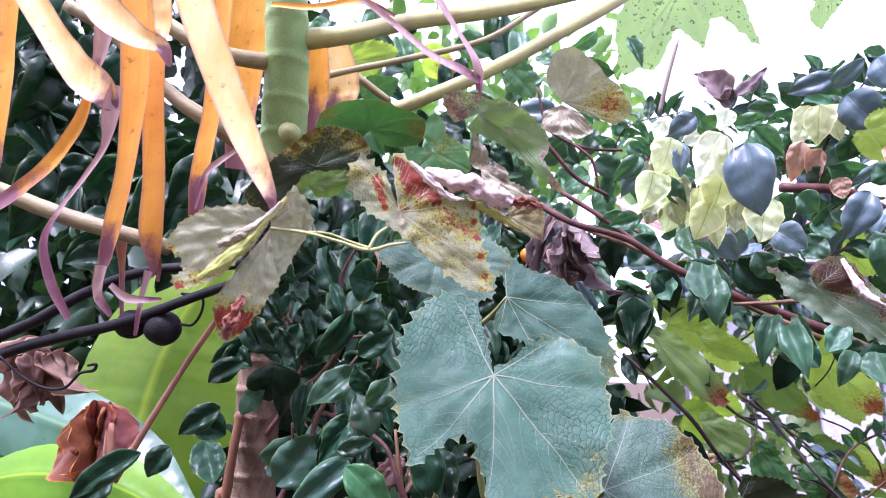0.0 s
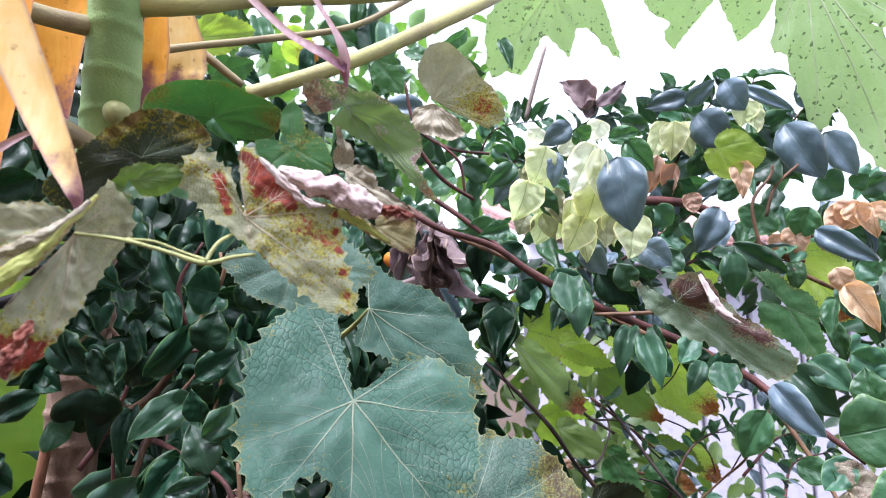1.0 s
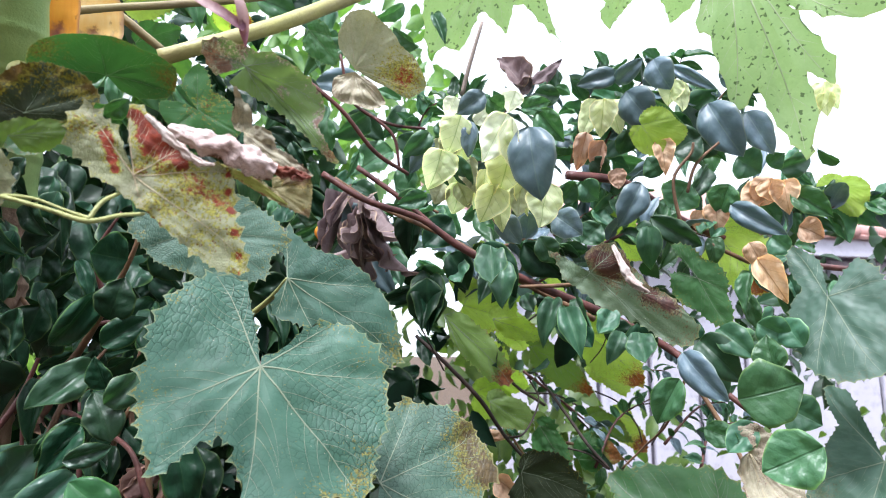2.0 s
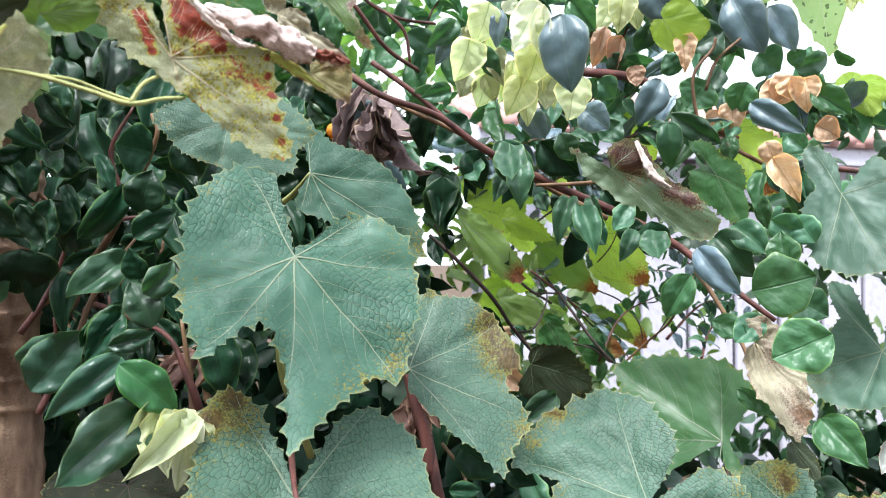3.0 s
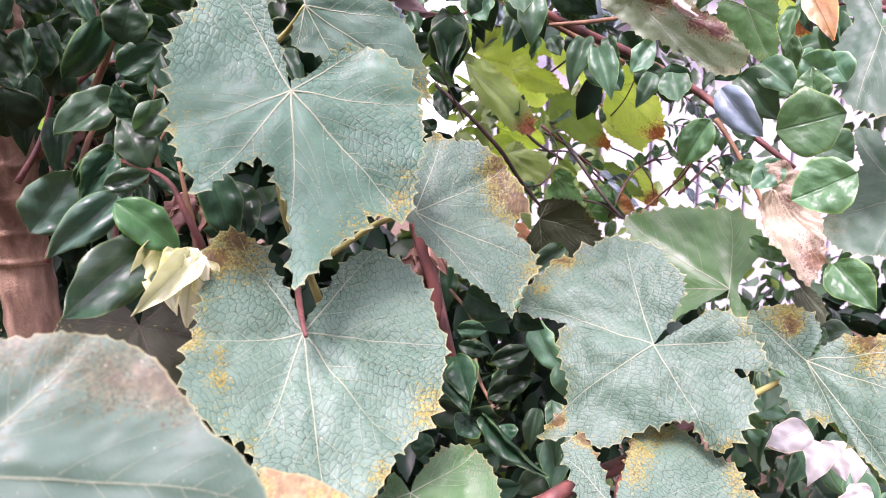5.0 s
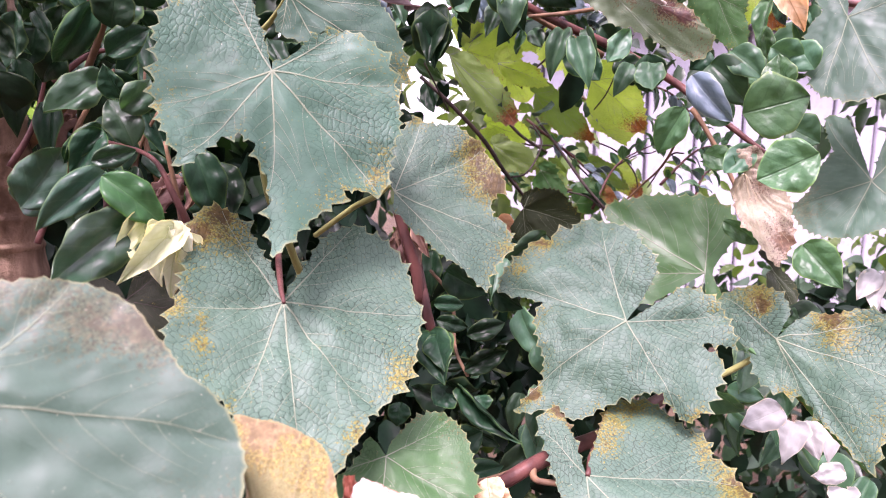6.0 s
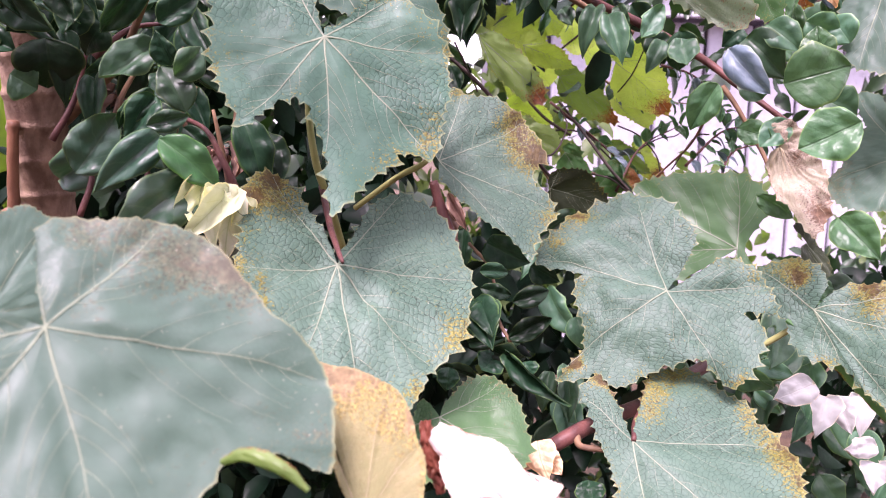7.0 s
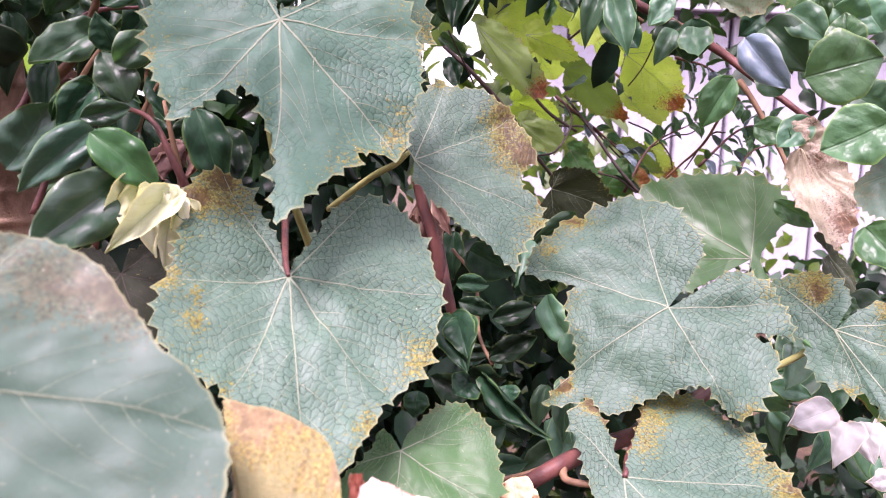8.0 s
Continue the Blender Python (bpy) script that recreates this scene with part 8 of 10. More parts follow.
shrub_leaf((0.1714, 1.3181, 1.6764), (-69, -44, 169), 0.0625, 0.0263)
shrub_leaf((0.0977, 1.3695, 1.9249), (-63, 53, -168), 0.0718, 0.0436)
shrub_leaf((0.1838, 1.2672, 1.6459), (-93, -65, -149), 0.0526, 0.0249)
shrub_leaf((0.1197, 1.4447, 1.7966), (-82, 42, 131), 0.0978, 0.0522)
shrub_leaf((0.0649, 1.3392, 1.8613), (-26, -61, 117), 0.0451, 0.0341)
shrub_leaf((0.0329, 1.2231, 1.8465), (134, -45, -82), 0.0522, 0.0209)
shrub_leaf((-0.0599, 1.2516, 1.6559), (-59, 49, -172), 0.0501, 0.0195)
shrub_leaf((0.1257, 1.2974, 1.6921), (-70, 36, 165), 0.0671, 0.0307)
shrub_leaf((-0.0514, 1.2769, 1.6479), (-29, -52, 135), 0.0455, 0.0310)
shrub_leaf((0.1204, 1.3927, 1.7655), (-47, -48, 169), 0.0558, 0.0247, LIGHT)
shrub_leaf((0.0953, 1.3946, 1.8155), (-105, 29, 128), 0.0551, 0.0279)
shrub_leaf((0.1956, 1.4497, 1.9757), (-78, -28, -166), 0.0700, 0.0338)
shrub_leaf((-0.0468, 1.2877, 1.8592), (-81, -19, -163), 0.0508, 0.0250)
shrub_leaf((-0.1190, 1.2072, 1.8774), (-93, 42, -177), 0.0565, 0.0246, LIGHT)
shrub_leaf((0.0564, 1.4185, 1.7541), (-104, -59, -134), 0.0508, 0.0233, LIGHT)
shrub_leaf((0.0914, 1.4343, 1.8185), (-48, 25, -169), 0.0731, 0.0290)
shrub_leaf((-0.0684, 1.2580, 1.7721), (-82, -21, -176), 0.0577, 0.0343)
shrub_leaf((0.0451, 1.4315, 1.8219), (-60, -16, 180), 0.0838, 0.0359)
shrub_leaf((0.1181, 1.4773, 1.8420), (-53, 49, -164), 0.0524, 0.0346)
shrub_leaf((0.1413, 1.4916, 1.8411), (-69, -59, 171), 0.0788, 0.0375)
shrub_leaf((0.0273, 1.3003, 1.7988), (-72, -15, 178), 0.0644, 0.0368)
shrub_leaf((0.0197, 1.2836, 1.6574), (-98, -69, -169), 0.0482, 0.0321)
shrub_leaf((0.5013, 1.3820, 1.3890), (-53, -8, 154), 0.0370, 0.0191, LIGHT)
shrub_leaf((0.6796, 1.4207, 1.3514), (-48, 31, 129), 0.0316, 0.0117, LIGHT)
shrub_leaf((0.4267, 1.3205, 1.3915), (-77, 20, -164), 0.0253, 0.0181, LIGHT)
shrub_leaf((0.5825, 1.2939, 1.4019), (-29, -3, 122), 0.0516, 0.0293, LIGHT)
shrub_leaf((0.3956, 1.4522, 1.3497), (68, 69, -54), 0.0422, 0.0241, LIGHT)
shrub_leaf((0.4025, 1.2905, 1.3713), (177, 76, 90), 0.0389, 0.0232, LIGHT)
shrub_leaf((0.6041, 1.4063, 1.3737), (-53, 61, 173), 0.0395, 0.0188, LIGHT)
shrub_leaf((-0.0554, 1.3364, 1.8503), (-85, 42, 168), 0.0674, 0.0334, LIGHT)
shrub_leaf((-0.0855, 1.3127, 1.9294), (-85, -4, -148), 0.0453, 0.0209, LIGHT)
shrub_leaf((0.2349, 1.3477, 1.8595), (-84, 20, 122), 0.0629, 0.0298, LIGHT)
shrub_leaf((-0.0310, 1.1965, 1.7825), (-64, 7, -166), 0.0683, 0.0309, LIGHT)
shrub_leaf((-0.0364, 1.3592, 2.0624), (-89, -6, 165), 0.0526, 0.0342)
shrub_leaf((0.1599, 1.2281, 1.9560), (56, -75, 30), 0.0594, 0.0476, LIGHT)
shrub_leaf((0.0418, 1.2400, 1.8769), (-49, -32, 152), 0.0452, 0.0309, LIGHT)
shrub_leaf((0.0657, 1.3360, 1.9004), (-76, 6, 166), 0.0566, 0.0266, LIGHT)
shrub_leaf((-0.0623, 1.3993, 1.9719), (-104, 46, 119), 0.0750, 0.0249)
shrub_leaf((0.1673, 1.3660, 1.8685), (-47, -50, 132), 0.0739, 0.0640, LIGHT)
shrub_leaf((0.1711, 1.1656, 1.9402), (138, -26, -88), 0.0459, 0.0246, LIGHT)
shrub_leaf((0.1793, 1.3365, 1.7781), (-53, 27, -154), 0.0740, 0.0554, LIGHT)
shrub_leaf((0.1905, 1.3604, 1.8476), (-69, 6, 143), 0.0742, 0.0394, LIGHT)
shrub_leaf((0.1125, 1.3220, 1.9568), (-152, -78, -114), 0.0687, 0.0398)
shrub_leaf((-0.0107, 1.3977, 1.9754), (-71, -17, -142), 0.0995, 0.0373, LIGHT)
shrub_leaf((0.0391, 1.3499, 2.0363), (-64, 8, -166), 0.0817, 0.0343, LIGHT)
shrub_leaf((-0.0465, 1.3380, 1.9463), (-84, 37, 134), 0.0853, 0.0394)
shrub_leaf((-0.0642, 1.1713, 1.8550), (-65, -7, -157), 0.0683, 0.0296, LIGHT)
shrub_leaf((0.0151, 1.3744, 1.9832), (-110, 33, 112), 0.0638, 0.0373, LIGHT)
shrub_leaf((0.1247, 1.3193, 1.9069), (-126, -29, -117), 0.0651, 0.0435)
shrub_leaf((0.0144, 1.3993, 1.9939), (-70, 24, 149), 0.0741, 0.0225)
shrub_leaf((0.0779, 1.2803, 2.0226), (-55, 55, -163), 0.0561, 0.0310, LIGHT)
shrub_leaf((0.0014, 1.3750, 1.8668), (-81, -23, -160), 0.0726, 0.0297, LIGHT)
shrub_leaf((0.0778, 1.1740, 1.7289), (-140, 59, 125), 0.0495, 0.0313)
shrub_leaf((0.1878, 1.3024, 1.8529), (-86, -8, 162), 0.0497, 0.0244)
shrub_leaf((0.1897, 1.1687, 1.9882), (-75, 17, 174), 0.0490, 0.0175)
shrub_leaf((0.0799, 1.3653, 2.0485), (-86, -45, -169), 0.0748, 0.0327, LIGHT)
shrub_leaf((0.0001, 1.2526, 1.7565), (-78, 7, 172), 0.0437, 0.0183, LIGHT)
shrub_leaf((0.0575, 1.2870, 1.7381), (134, -51, -78), 0.0560, 0.0275, LIGHT)
shrub_leaf((0.0242, 1.3876, 1.9960), (127, -63, -63), 0.0824, 0.0301, LIGHT)
shrub_leaf((0.1019, 1.1990, 1.8086), (-85, -23, -160), 0.0400, 0.0157, LIGHT)
shrub_leaf((-0.0497, 1.4051, 1.8014), (125, 60, 49), 0.0711, 0.0293, LIGHT)
shrub_leaf((-0.1769, 0.9762, 1.7137), (-85, -29, 169), 0.0248, 0.0157)
shrub_leaf((-0.2685, 1.0931, 1.6882), (-84, 3, -116), 0.0385, 0.0297)
shrub_leaf((-0.2818, 1.0830, 1.7102), (94, 44, 62), 0.0410, 0.0232)
shrub_leaf((-0.2355, 1.0669, 1.7100), (-146, 54, 108), 0.0418, 0.0205)
shrub_leaf((-0.2258, 0.9955, 1.6674), (-62, -46, 160), 0.0255, 0.0221)
shrub_leaf((-0.2436, 1.0483, 1.7147), (-57, 35, -167), 0.0476, 0.0197)
shrub_leaf((-0.2272, 1.0339, 1.6689), (43, -24, 49), 0.0393, 0.0174)
shrub_leaf((-0.2505, 1.0283, 1.6972), (-116, 67, 113), 0.0525, 0.0171)
shrub_leaf((-0.2053, 1.0184, 1.7320), (-147, -50, -141), 0.0355, 0.0173)
shrub_leaf((-0.2434, 1.0698, 1.6732), (142, 28, 61), 0.0340, 0.0255)
shrub_leaf((0.1782, 1.3095, 1.4784), (-62, 15, -163), 0.0474, 0.0271)
shrub_leaf((0.2224, 1.4710, 1.6741), (-82, -38, -146), 0.0572, 0.0239, LIGHT)
shrub_leaf((0.2305, 1.4933, 1.7179), (-115, 63, 104), 0.0610, 0.0213)
shrub_leaf((0.2061, 1.5077, 1.8342), (-56, -8, -166), 0.0832, 0.0377)
shrub_leaf((0.2599, 1.5626, 1.7955), (-62, -29, 170), 0.0873, 0.0489)
shrub_leaf((0.2469, 1.4035, 1.6055), (46, -58, 1), 0.0569, 0.0193)
shrub_leaf((0.2593, 1.3810, 1.7559), (-147, -56, -99), 0.0567, 0.0215)
shrub_leaf((0.1920, 1.4352, 1.5819), (-82, -54, -156), 0.0565, 0.0217)
shrub_leaf((0.1632, 1.4033, 1.6962), (50, 52, -38), 0.0610, 0.0264)
shrub_leaf((0.2104, 1.3784, 1.4787), (-46, -12, 135), 0.0492, 0.0258)
shrub_leaf((0.2672, 1.5192, 1.8222), (-59, 38, 176), 0.0733, 0.0330, LIGHT)
shrub_leaf((0.2035, 1.3812, 1.5147), (-82, 52, 133), 0.0740, 0.0332)
shrub_leaf((0.2362, 1.3476, 1.7426), (75, -19, -56), 0.0521, 0.0387)
shrub_leaf((0.1947, 1.4637, 1.7459), (-57, -13, -173), 0.0715, 0.0332)
shrub_leaf((0.2017, 1.3104, 1.5423), (-47, -53, 150), 0.0548, 0.0224)
shrub_leaf((0.1966, 1.5394, 1.4969), (-71, 54, 168), 0.0707, 0.0395)
shrub_leaf((0.2086, 1.3981, 1.6233), (-68, 55, 165), 0.0520, 0.0229, LIGHT)
shrub_leaf((0.2553, 1.5440, 1.7576), (142, 35, 67), 0.0754, 0.0492)
shrub_leaf((0.1799, 1.4127, 1.7652), (-60, 53, 155), 0.0631, 0.0176)
shrub_leaf((0.2081, 1.3305, 1.5877), (-77, 25, 150), 0.0517, 0.0269)
shrub_leaf((0.1642, 1.4059, 1.7291), (-135, 56, 95), 0.0506, 0.0210)
shrub_leaf((-0.1997, 0.9772, 1.6696), (-72, 43, 151), 0.0499, 0.0255)
shrub_leaf((-0.1725, 0.9754, 1.6763), (-98, 35, 144), 0.0325, 0.0224)
shrub_leaf((-0.1834, 0.9742, 1.7063), (-72, -22, -166), 0.0447, 0.0234)
shrub_leaf((-0.2540, 1.0724, 1.6734), (-28, 74, -143), 0.0585, 0.0223)
shrub_leaf((-0.2266, 1.0085, 1.6012), (-83, 52, 148), 0.0534, 0.0331)
shrub_leaf((-0.1848, 1.0152, 1.5733), (-74, -2, -141), 0.0404, 0.0199)
shrub_leaf((-0.2135, 1.0266, 1.5879), (-56, 47, 176), 0.0510, 0.0193)
shrub_leaf((-0.2126, 1.0147, 1.6273), (-75, -21, -145), 0.0470, 0.0257)
shrub_leaf((-0.1790, 1.0009, 1.6399), (-38, -9, -150), 0.0655, 0.0205)
shrub_leaf((-0.2105, 1.0244, 1.7218), (-87, 32, 157), 0.0340, 0.0198)
shrub_leaf((-0.2198, 1.0141, 1.5556), (63, -57, 15), 0.0445, 0.0247)
shrub_leaf((-0.1706, 1.0452, 1.6684), (-70, -55, 149), 0.0447, 0.0324)
shrub_leaf((-0.2175, 1.0305, 1.7156), (-58, -28, -128), 0.0567, 0.0220)
shrub_leaf((-0.2467, 1.0024, 1.6897), (-122, 73, 108), 0.0601, 0.0216)
shrub_leaf((-0.1995, 1.0040, 1.6389), (-52, 5, -137), 0.0401, 0.0226)
shrub_leaf((-0.2257, 0.9927, 1.6149), (-51, 29, -175), 0.0471, 0.0160)
shrub_leaf((-0.1932, 1.0486, 1.5891), (-111, -23, -119), 0.0339, 0.0230)
shrub_leaf((-0.2365, 1.0256, 1.5800), (-77, -28, -154), 0.0442, 0.0194)
shrub_leaf((-0.2095, 1.0292, 1.6701), (-73, 53, 161), 0.0541, 0.0175)
shrub_leaf((-0.2413, 1.0498, 1.6998), (164, -63, -98), 0.0424, 0.0227)
shrub_leaf((-0.2349, 1.0333, 1.5822), (-76, -53, -144), 0.0403, 0.0235)
shrub_leaf((-0.2646, 1.0595, 1.7181), (-129, 59, 96), 0.0647, 0.0260)
shrub_leaf((-0.2195, 1.0261, 1.6229), (-62, 54, 172), 0.0522, 0.0173)
shrub_leaf((-0.2034, 1.0015, 1.6796), (-107, -39, -149), 0.0294, 0.0135)
shrub_leaf((-0.2006, 1.0340, 1.5998), (-79, -48, -116), 0.0473, 0.0279)
shrub_leaf((-0.1878, 0.9726, 1.5862), (-27, 55, -135), 0.0321, 0.0139)
shrub_leaf((-0.3604, 1.4813, 1.8420), (-49, -11, -140), 0.1017, 0.0448)
shrub_leaf((-0.3358, 1.4795, 1.7388), (-52, 2, -130), 0.0855, 0.0435)
shrub_leaf((-0.2729, 1.4536, 1.7815), (-62, -21, 160), 0.0702, 0.0484)
shrub_leaf((-0.3296, 1.5587, 1.6720), (-60, 16, -176), 0.0818, 0.0438)
shrub_leaf((-0.1310, 1.4650, 1.8388), (-57, 3, 177), 0.1034, 0.0380)
shrub_leaf((-0.0442, 1.4586, 1.6310), (-53, -14, -179), 0.0939, 0.0419)
shrub_leaf((-0.3137, 1.4942, 1.6487), (-74, 25, 154), 0.0871, 0.0606)
shrub_leaf((-0.1304, 1.4851, 1.7789), (-79, 44, 133), 0.1214, 0.0483)
shrub_leaf((-0.3142, 1.5349, 1.6861), (-95, 71, 145), 0.1105, 0.0468)
shrub_leaf((-0.3317, 1.5266, 1.8621), (-76, -16, -138), 0.1009, 0.0568)
shrub_leaf((-0.2507, 1.4535, 1.8663), (-54, -20, -136), 0.1004, 0.0504)
shrub_leaf((-0.2738, 1.4385, 1.6588), (-72, -32, -163), 0.0683, 0.0381)
shrub_leaf((-0.2032, 1.4483, 1.6934), (-52, 27, 172), 0.0974, 0.0424)
shrub_leaf((-0.2192, 1.5184, 1.8318), (-64, 63, 179), 0.0817, 0.0309)
shrub_leaf((-0.1184, 1.3964, 1.7409), (-52, 5, 162), 0.1150, 0.0575)
shrub_leaf((-0.1442, 1.4272, 1.7444), (31, 77, -72), 0.0868, 0.0443)
shrub_leaf((-0.2289, 1.3926, 1.6767), (-58, -12, -149), 0.0909, 0.0491)
shrub_leaf((-0.1789, 1.4477, 1.7715), (-50, -73, 151), 0.0562, 0.0335)
shrub_leaf((-0.1797, 1.4958, 1.7976), (-71, -24, -134), 0.1175, 0.0554)
shrub_leaf((-0.2192, 1.5274, 1.7255), (-161, -58, -114), 0.0863, 0.0596)
shrub_leaf((-0.1698, 1.4380, 1.8242), (-55, -9, -179), 0.1162, 0.0557)
shrub_leaf((-0.1276, 1.4039, 1.8461), (-52, 21, -146), 0.0825, 0.0432)
shrub_leaf((-0.2249, 1.4525, 1.7492), (-58, -9, -164), 0.1112, 0.0452)
shrub_leaf((-0.0917, 1.4027, 1.6892), (-65, -32, -137), 0.0910, 0.0526)
shrub_leaf((-0.2148, 1.4466, 1.7464), (-152, -71, -113), 0.0791, 0.0525)
shrub_leaf((-0.1583, 1.4788, 1.6569), (-69, 42, 157), 0.1206, 0.0570)
shrub_leaf((-0.1644, 1.5006, 1.6558), (-78, -40, -157), 0.0772, 0.0481)
shrub_leaf((-0.1964, 1.4284, 1.6956), (-52, -19, 162), 0.0729, 0.0382)
shrub_leaf((-0.3112, 1.4428, 1.6706), (-49, -9, -164), 0.0873, 0.0373)
shrub_leaf((-0.1655, 1.3791, 1.7265), (-79, 64, 158), 0.0919, 0.0472)
shrub_leaf((-0.1111, 1.4877, 1.7220), (-97, -53, -167), 0.0833, 0.0405)
shrub_leaf((-0.2342, 1.5334, 1.6578), (-32, 24, -150), 0.1047, 0.0495)
shrub_leaf((-0.1823, 1.5053, 1.6697), (-57, -24, 159), 0.0739, 0.0374)
shrub_leaf((-0.0466, 1.3902, 1.6570), (-122, -40, -124), 0.0751, 0.0407)
shrub_leaf((-0.1799, 1.4621, 1.6762), (-95, 69, 138), 0.1099, 0.0576)
shrub_leaf((-0.3149, 1.5321, 1.6384), (144, -78, -63), 0.0731, 0.0330)
shrub_leaf((-0.2764, 1.4024, 1.6445), (-27, 32, -147), 0.0895, 0.0305)
shrub_leaf((-0.1136, 1.4038, 1.6397), (-63, -29, 147), 0.0669, 0.0486)
shrub_leaf((-0.1282, 1.3832, 1.6539), (-69, -12, -143), 0.0840, 0.0488)
shrub_leaf((-0.3328, 1.5079, 1.6528), (-55, -11, -159), 0.1004, 0.0348)
shrub_leaf((-0.1286, 1.5072, 1.7056), (-92, -62, -169), 0.0869, 0.0473)
shrub_leaf((-0.2372, 1.5146, 1.8174), (-56, 16, -178), 0.1325, 0.0408)
shrub_leaf((-0.1156, 1.4440, 1.7638), (-67, 15, 151), 0.0853, 0.0600)
shrub_leaf((-0.2686, 1.4197, 1.7560), (-67, 34, 155), 0.1077, 0.0586)
shrub_leaf((0.3223, 1.4422, 1.9069), (-49, -41, 150), 0.0784, 0.0377)
shrub_leaf((0.7711, 1.2559, 1.8573), (-85, 39, 100), 0.0705, 0.0244)
shrub_leaf((0.8705, 1.2534, 1.8656), (150, -15, -94), 0.0421, 0.0225, LIGHT)
shrub_leaf((0.5179, 1.3967, 1.8888), (89, -65, -16), 0.0665, 0.0447)
shrub_leaf((0.7519, 1.3182, 1.8327), (-76, 14, 174), 0.0527, 0.0339)
shrub_leaf((0.5349, 1.3323, 1.7917), (-84, -43, -177), 0.0470, 0.0177, SKY_SHEEN)
shrub_leaf((0.2868, 1.6219, 2.0135), (-122, 47, 121), 0.0637, 0.0409)
shrub_leaf((0.4232, 1.5247, 1.8704), (72, 46, 6), 0.0748, 0.0285)
shrub_leaf((0.3286, 1.3601, 1.8361), (75, -40, -51), 0.0806, 0.0349)
shrub_leaf((0.5707, 1.3887, 1.9407), (-52, -13, 142), 0.0676, 0.0204)
shrub_leaf((0.8402, 1.3631, 1.8485), (-89, -58, -162), 0.1027, 0.0491, LIGHT)
shrub_leaf((0.9112, 1.3952, 1.8371), (-63, 21, 146), 0.0786, 0.0301)
shrub_leaf((0.4201, 1.4561, 1.8865), (-63, -22, -172), 0.0956, 0.0427, LIGHT)
shrub_leaf((0.9897, 1.4563, 1.9171), (-65, 8, 127), 0.0937, 0.0318)
shrub_leaf((0.3579, 1.6128, 1.9765), (-111, -40, -139), 0.0648, 0.0355)
shrub_leaf((0.5178, 1.4524, 1.9830), (-61, 18, 132), 0.0991, 0.0288)
shrub_leaf((0.6132, 1.4260, 1.8373), (-59, -38, 167), 0.0740, 0.0210, LIGHT)
shrub_leaf((0.9823, 1.4573, 1.9531), (-49, -28, 141), 0.1112, 0.0323)
shrub_leaf((0.3408, 1.5541, 1.8821), (-90, 45, 124), 0.0895, 0.0509, LIGHT)
shrub_leaf((0.6257, 1.4974, 1.9761), (-50, 3, 134), 0.0959, 0.0426)
shrub_leaf((0.2700, 1.4472, 1.7388), (-84, 67, 140), 0.0626, 0.0343)
shrub_leaf((0.9550, 1.4452, 1.8516), (-53, 16, 126), 0.0882, 0.0287)
shrub_leaf((0.7332, 1.4363, 1.8647), (-58, 15, 132), 0.0860, 0.0257)
shrub_leaf((0.7682, 1.4320, 1.8654), (-65, 10, 131), 0.0876, 0.0302)
shrub_leaf((0.7785, 1.4196, 1.9609), (-56, -8, 128), 0.0904, 0.0385, LIGHT)
shrub_leaf((0.3781, 1.5050, 1.7651), (-52, 12, 155), 0.0723, 0.0254, SKY_SHEEN)
shrub_leaf((0.7402, 1.4078, 1.8931), (-83, -37, -171), 0.0850, 0.0386)
shrub_leaf((0.5065, 1.4656, 1.9602), (-60, -7, -180), 0.0887, 0.0393, LIGHT)
shrub_leaf((0.3874, 1.3751, 1.7870), (-64, -34, -174), 0.0653, 0.0290, SKY_SHEEN)
shrub_leaf((0.6426, 1.3993, 1.8096), (-84, -65, -168), 0.0691, 0.0228, LIGHT)
shrub_leaf((0.4797, 1.3397, 1.8189), (-161, 33, 76), 0.0553, 0.0464)
shrub_leaf((0.8364, 1.4313, 1.7444), (93, 53, -1), 0.0594, 0.0314, LIGHT)
shrub_leaf((0.4589, 1.3427, 1.9141), (-66, 29, 112), 0.0664, 0.0271, LIGHT)
shrub_leaf((0.2952, 1.4597, 1.9193), (133, -45, -93), 0.0486, 0.0200, LIGHT)
shrub_leaf((0.4233, 1.3836, 1.9314), (-77, -32, -154), 0.0815, 0.0354)
shrub_leaf((0.9423, 1.3246, 1.8162), (-51, -43, 150), 0.0825, 0.0268)
shrub_leaf((0.7831, 1.4210, 1.8286), (-79, 27, 96), 0.0614, 0.0367)
shrub_leaf((0.3152, 1.3636, 1.7864), (-63, 29, 130), 0.0897, 0.0394, LIGHT)
shrub_leaf((0.3769, 1.5338, 1.8430), (-152, -33, -114), 0.0700, 0.0492)
shrub_leaf((0.5736, 1.4529, 1.8586), (-61, 9, 130), 0.0757, 0.0349, SKY_SHEEN)
shrub_leaf((0.8126, 1.3571, 1.9223), (-59, -18, 157), 0.0775, 0.0240)
shrub_leaf((0.6741, 1.4270, 1.9679), (-54, -39, 135), 0.0805, 0.0434, SKY_SHEEN)
shrub_leaf((0.6650, 1.3532, 1.9052), (-51, 2, 135), 0.0736, 0.0277)
shrub_leaf((0.4680, 1.5534, 1.8355), (-72, 71, -174), 0.0746, 0.0357, LIGHT)
shrub_leaf((0.8676, 1.3755, 1.8374), (-43, -4, 128), 0.1057, 0.0422)
shrub_leaf((0.6337, 1.3875, 1.8940), (-113, -55, -150), 0.0630, 0.0279)
shrub_leaf((0.2418, 1.5447, 1.7715), (-30, 58, -141), 0.0702, 0.0422, SKY_SHEEN)
shrub_leaf((0.4248, 1.4291, 1.8380), (-62, -12, 179), 0.0882, 0.0460)
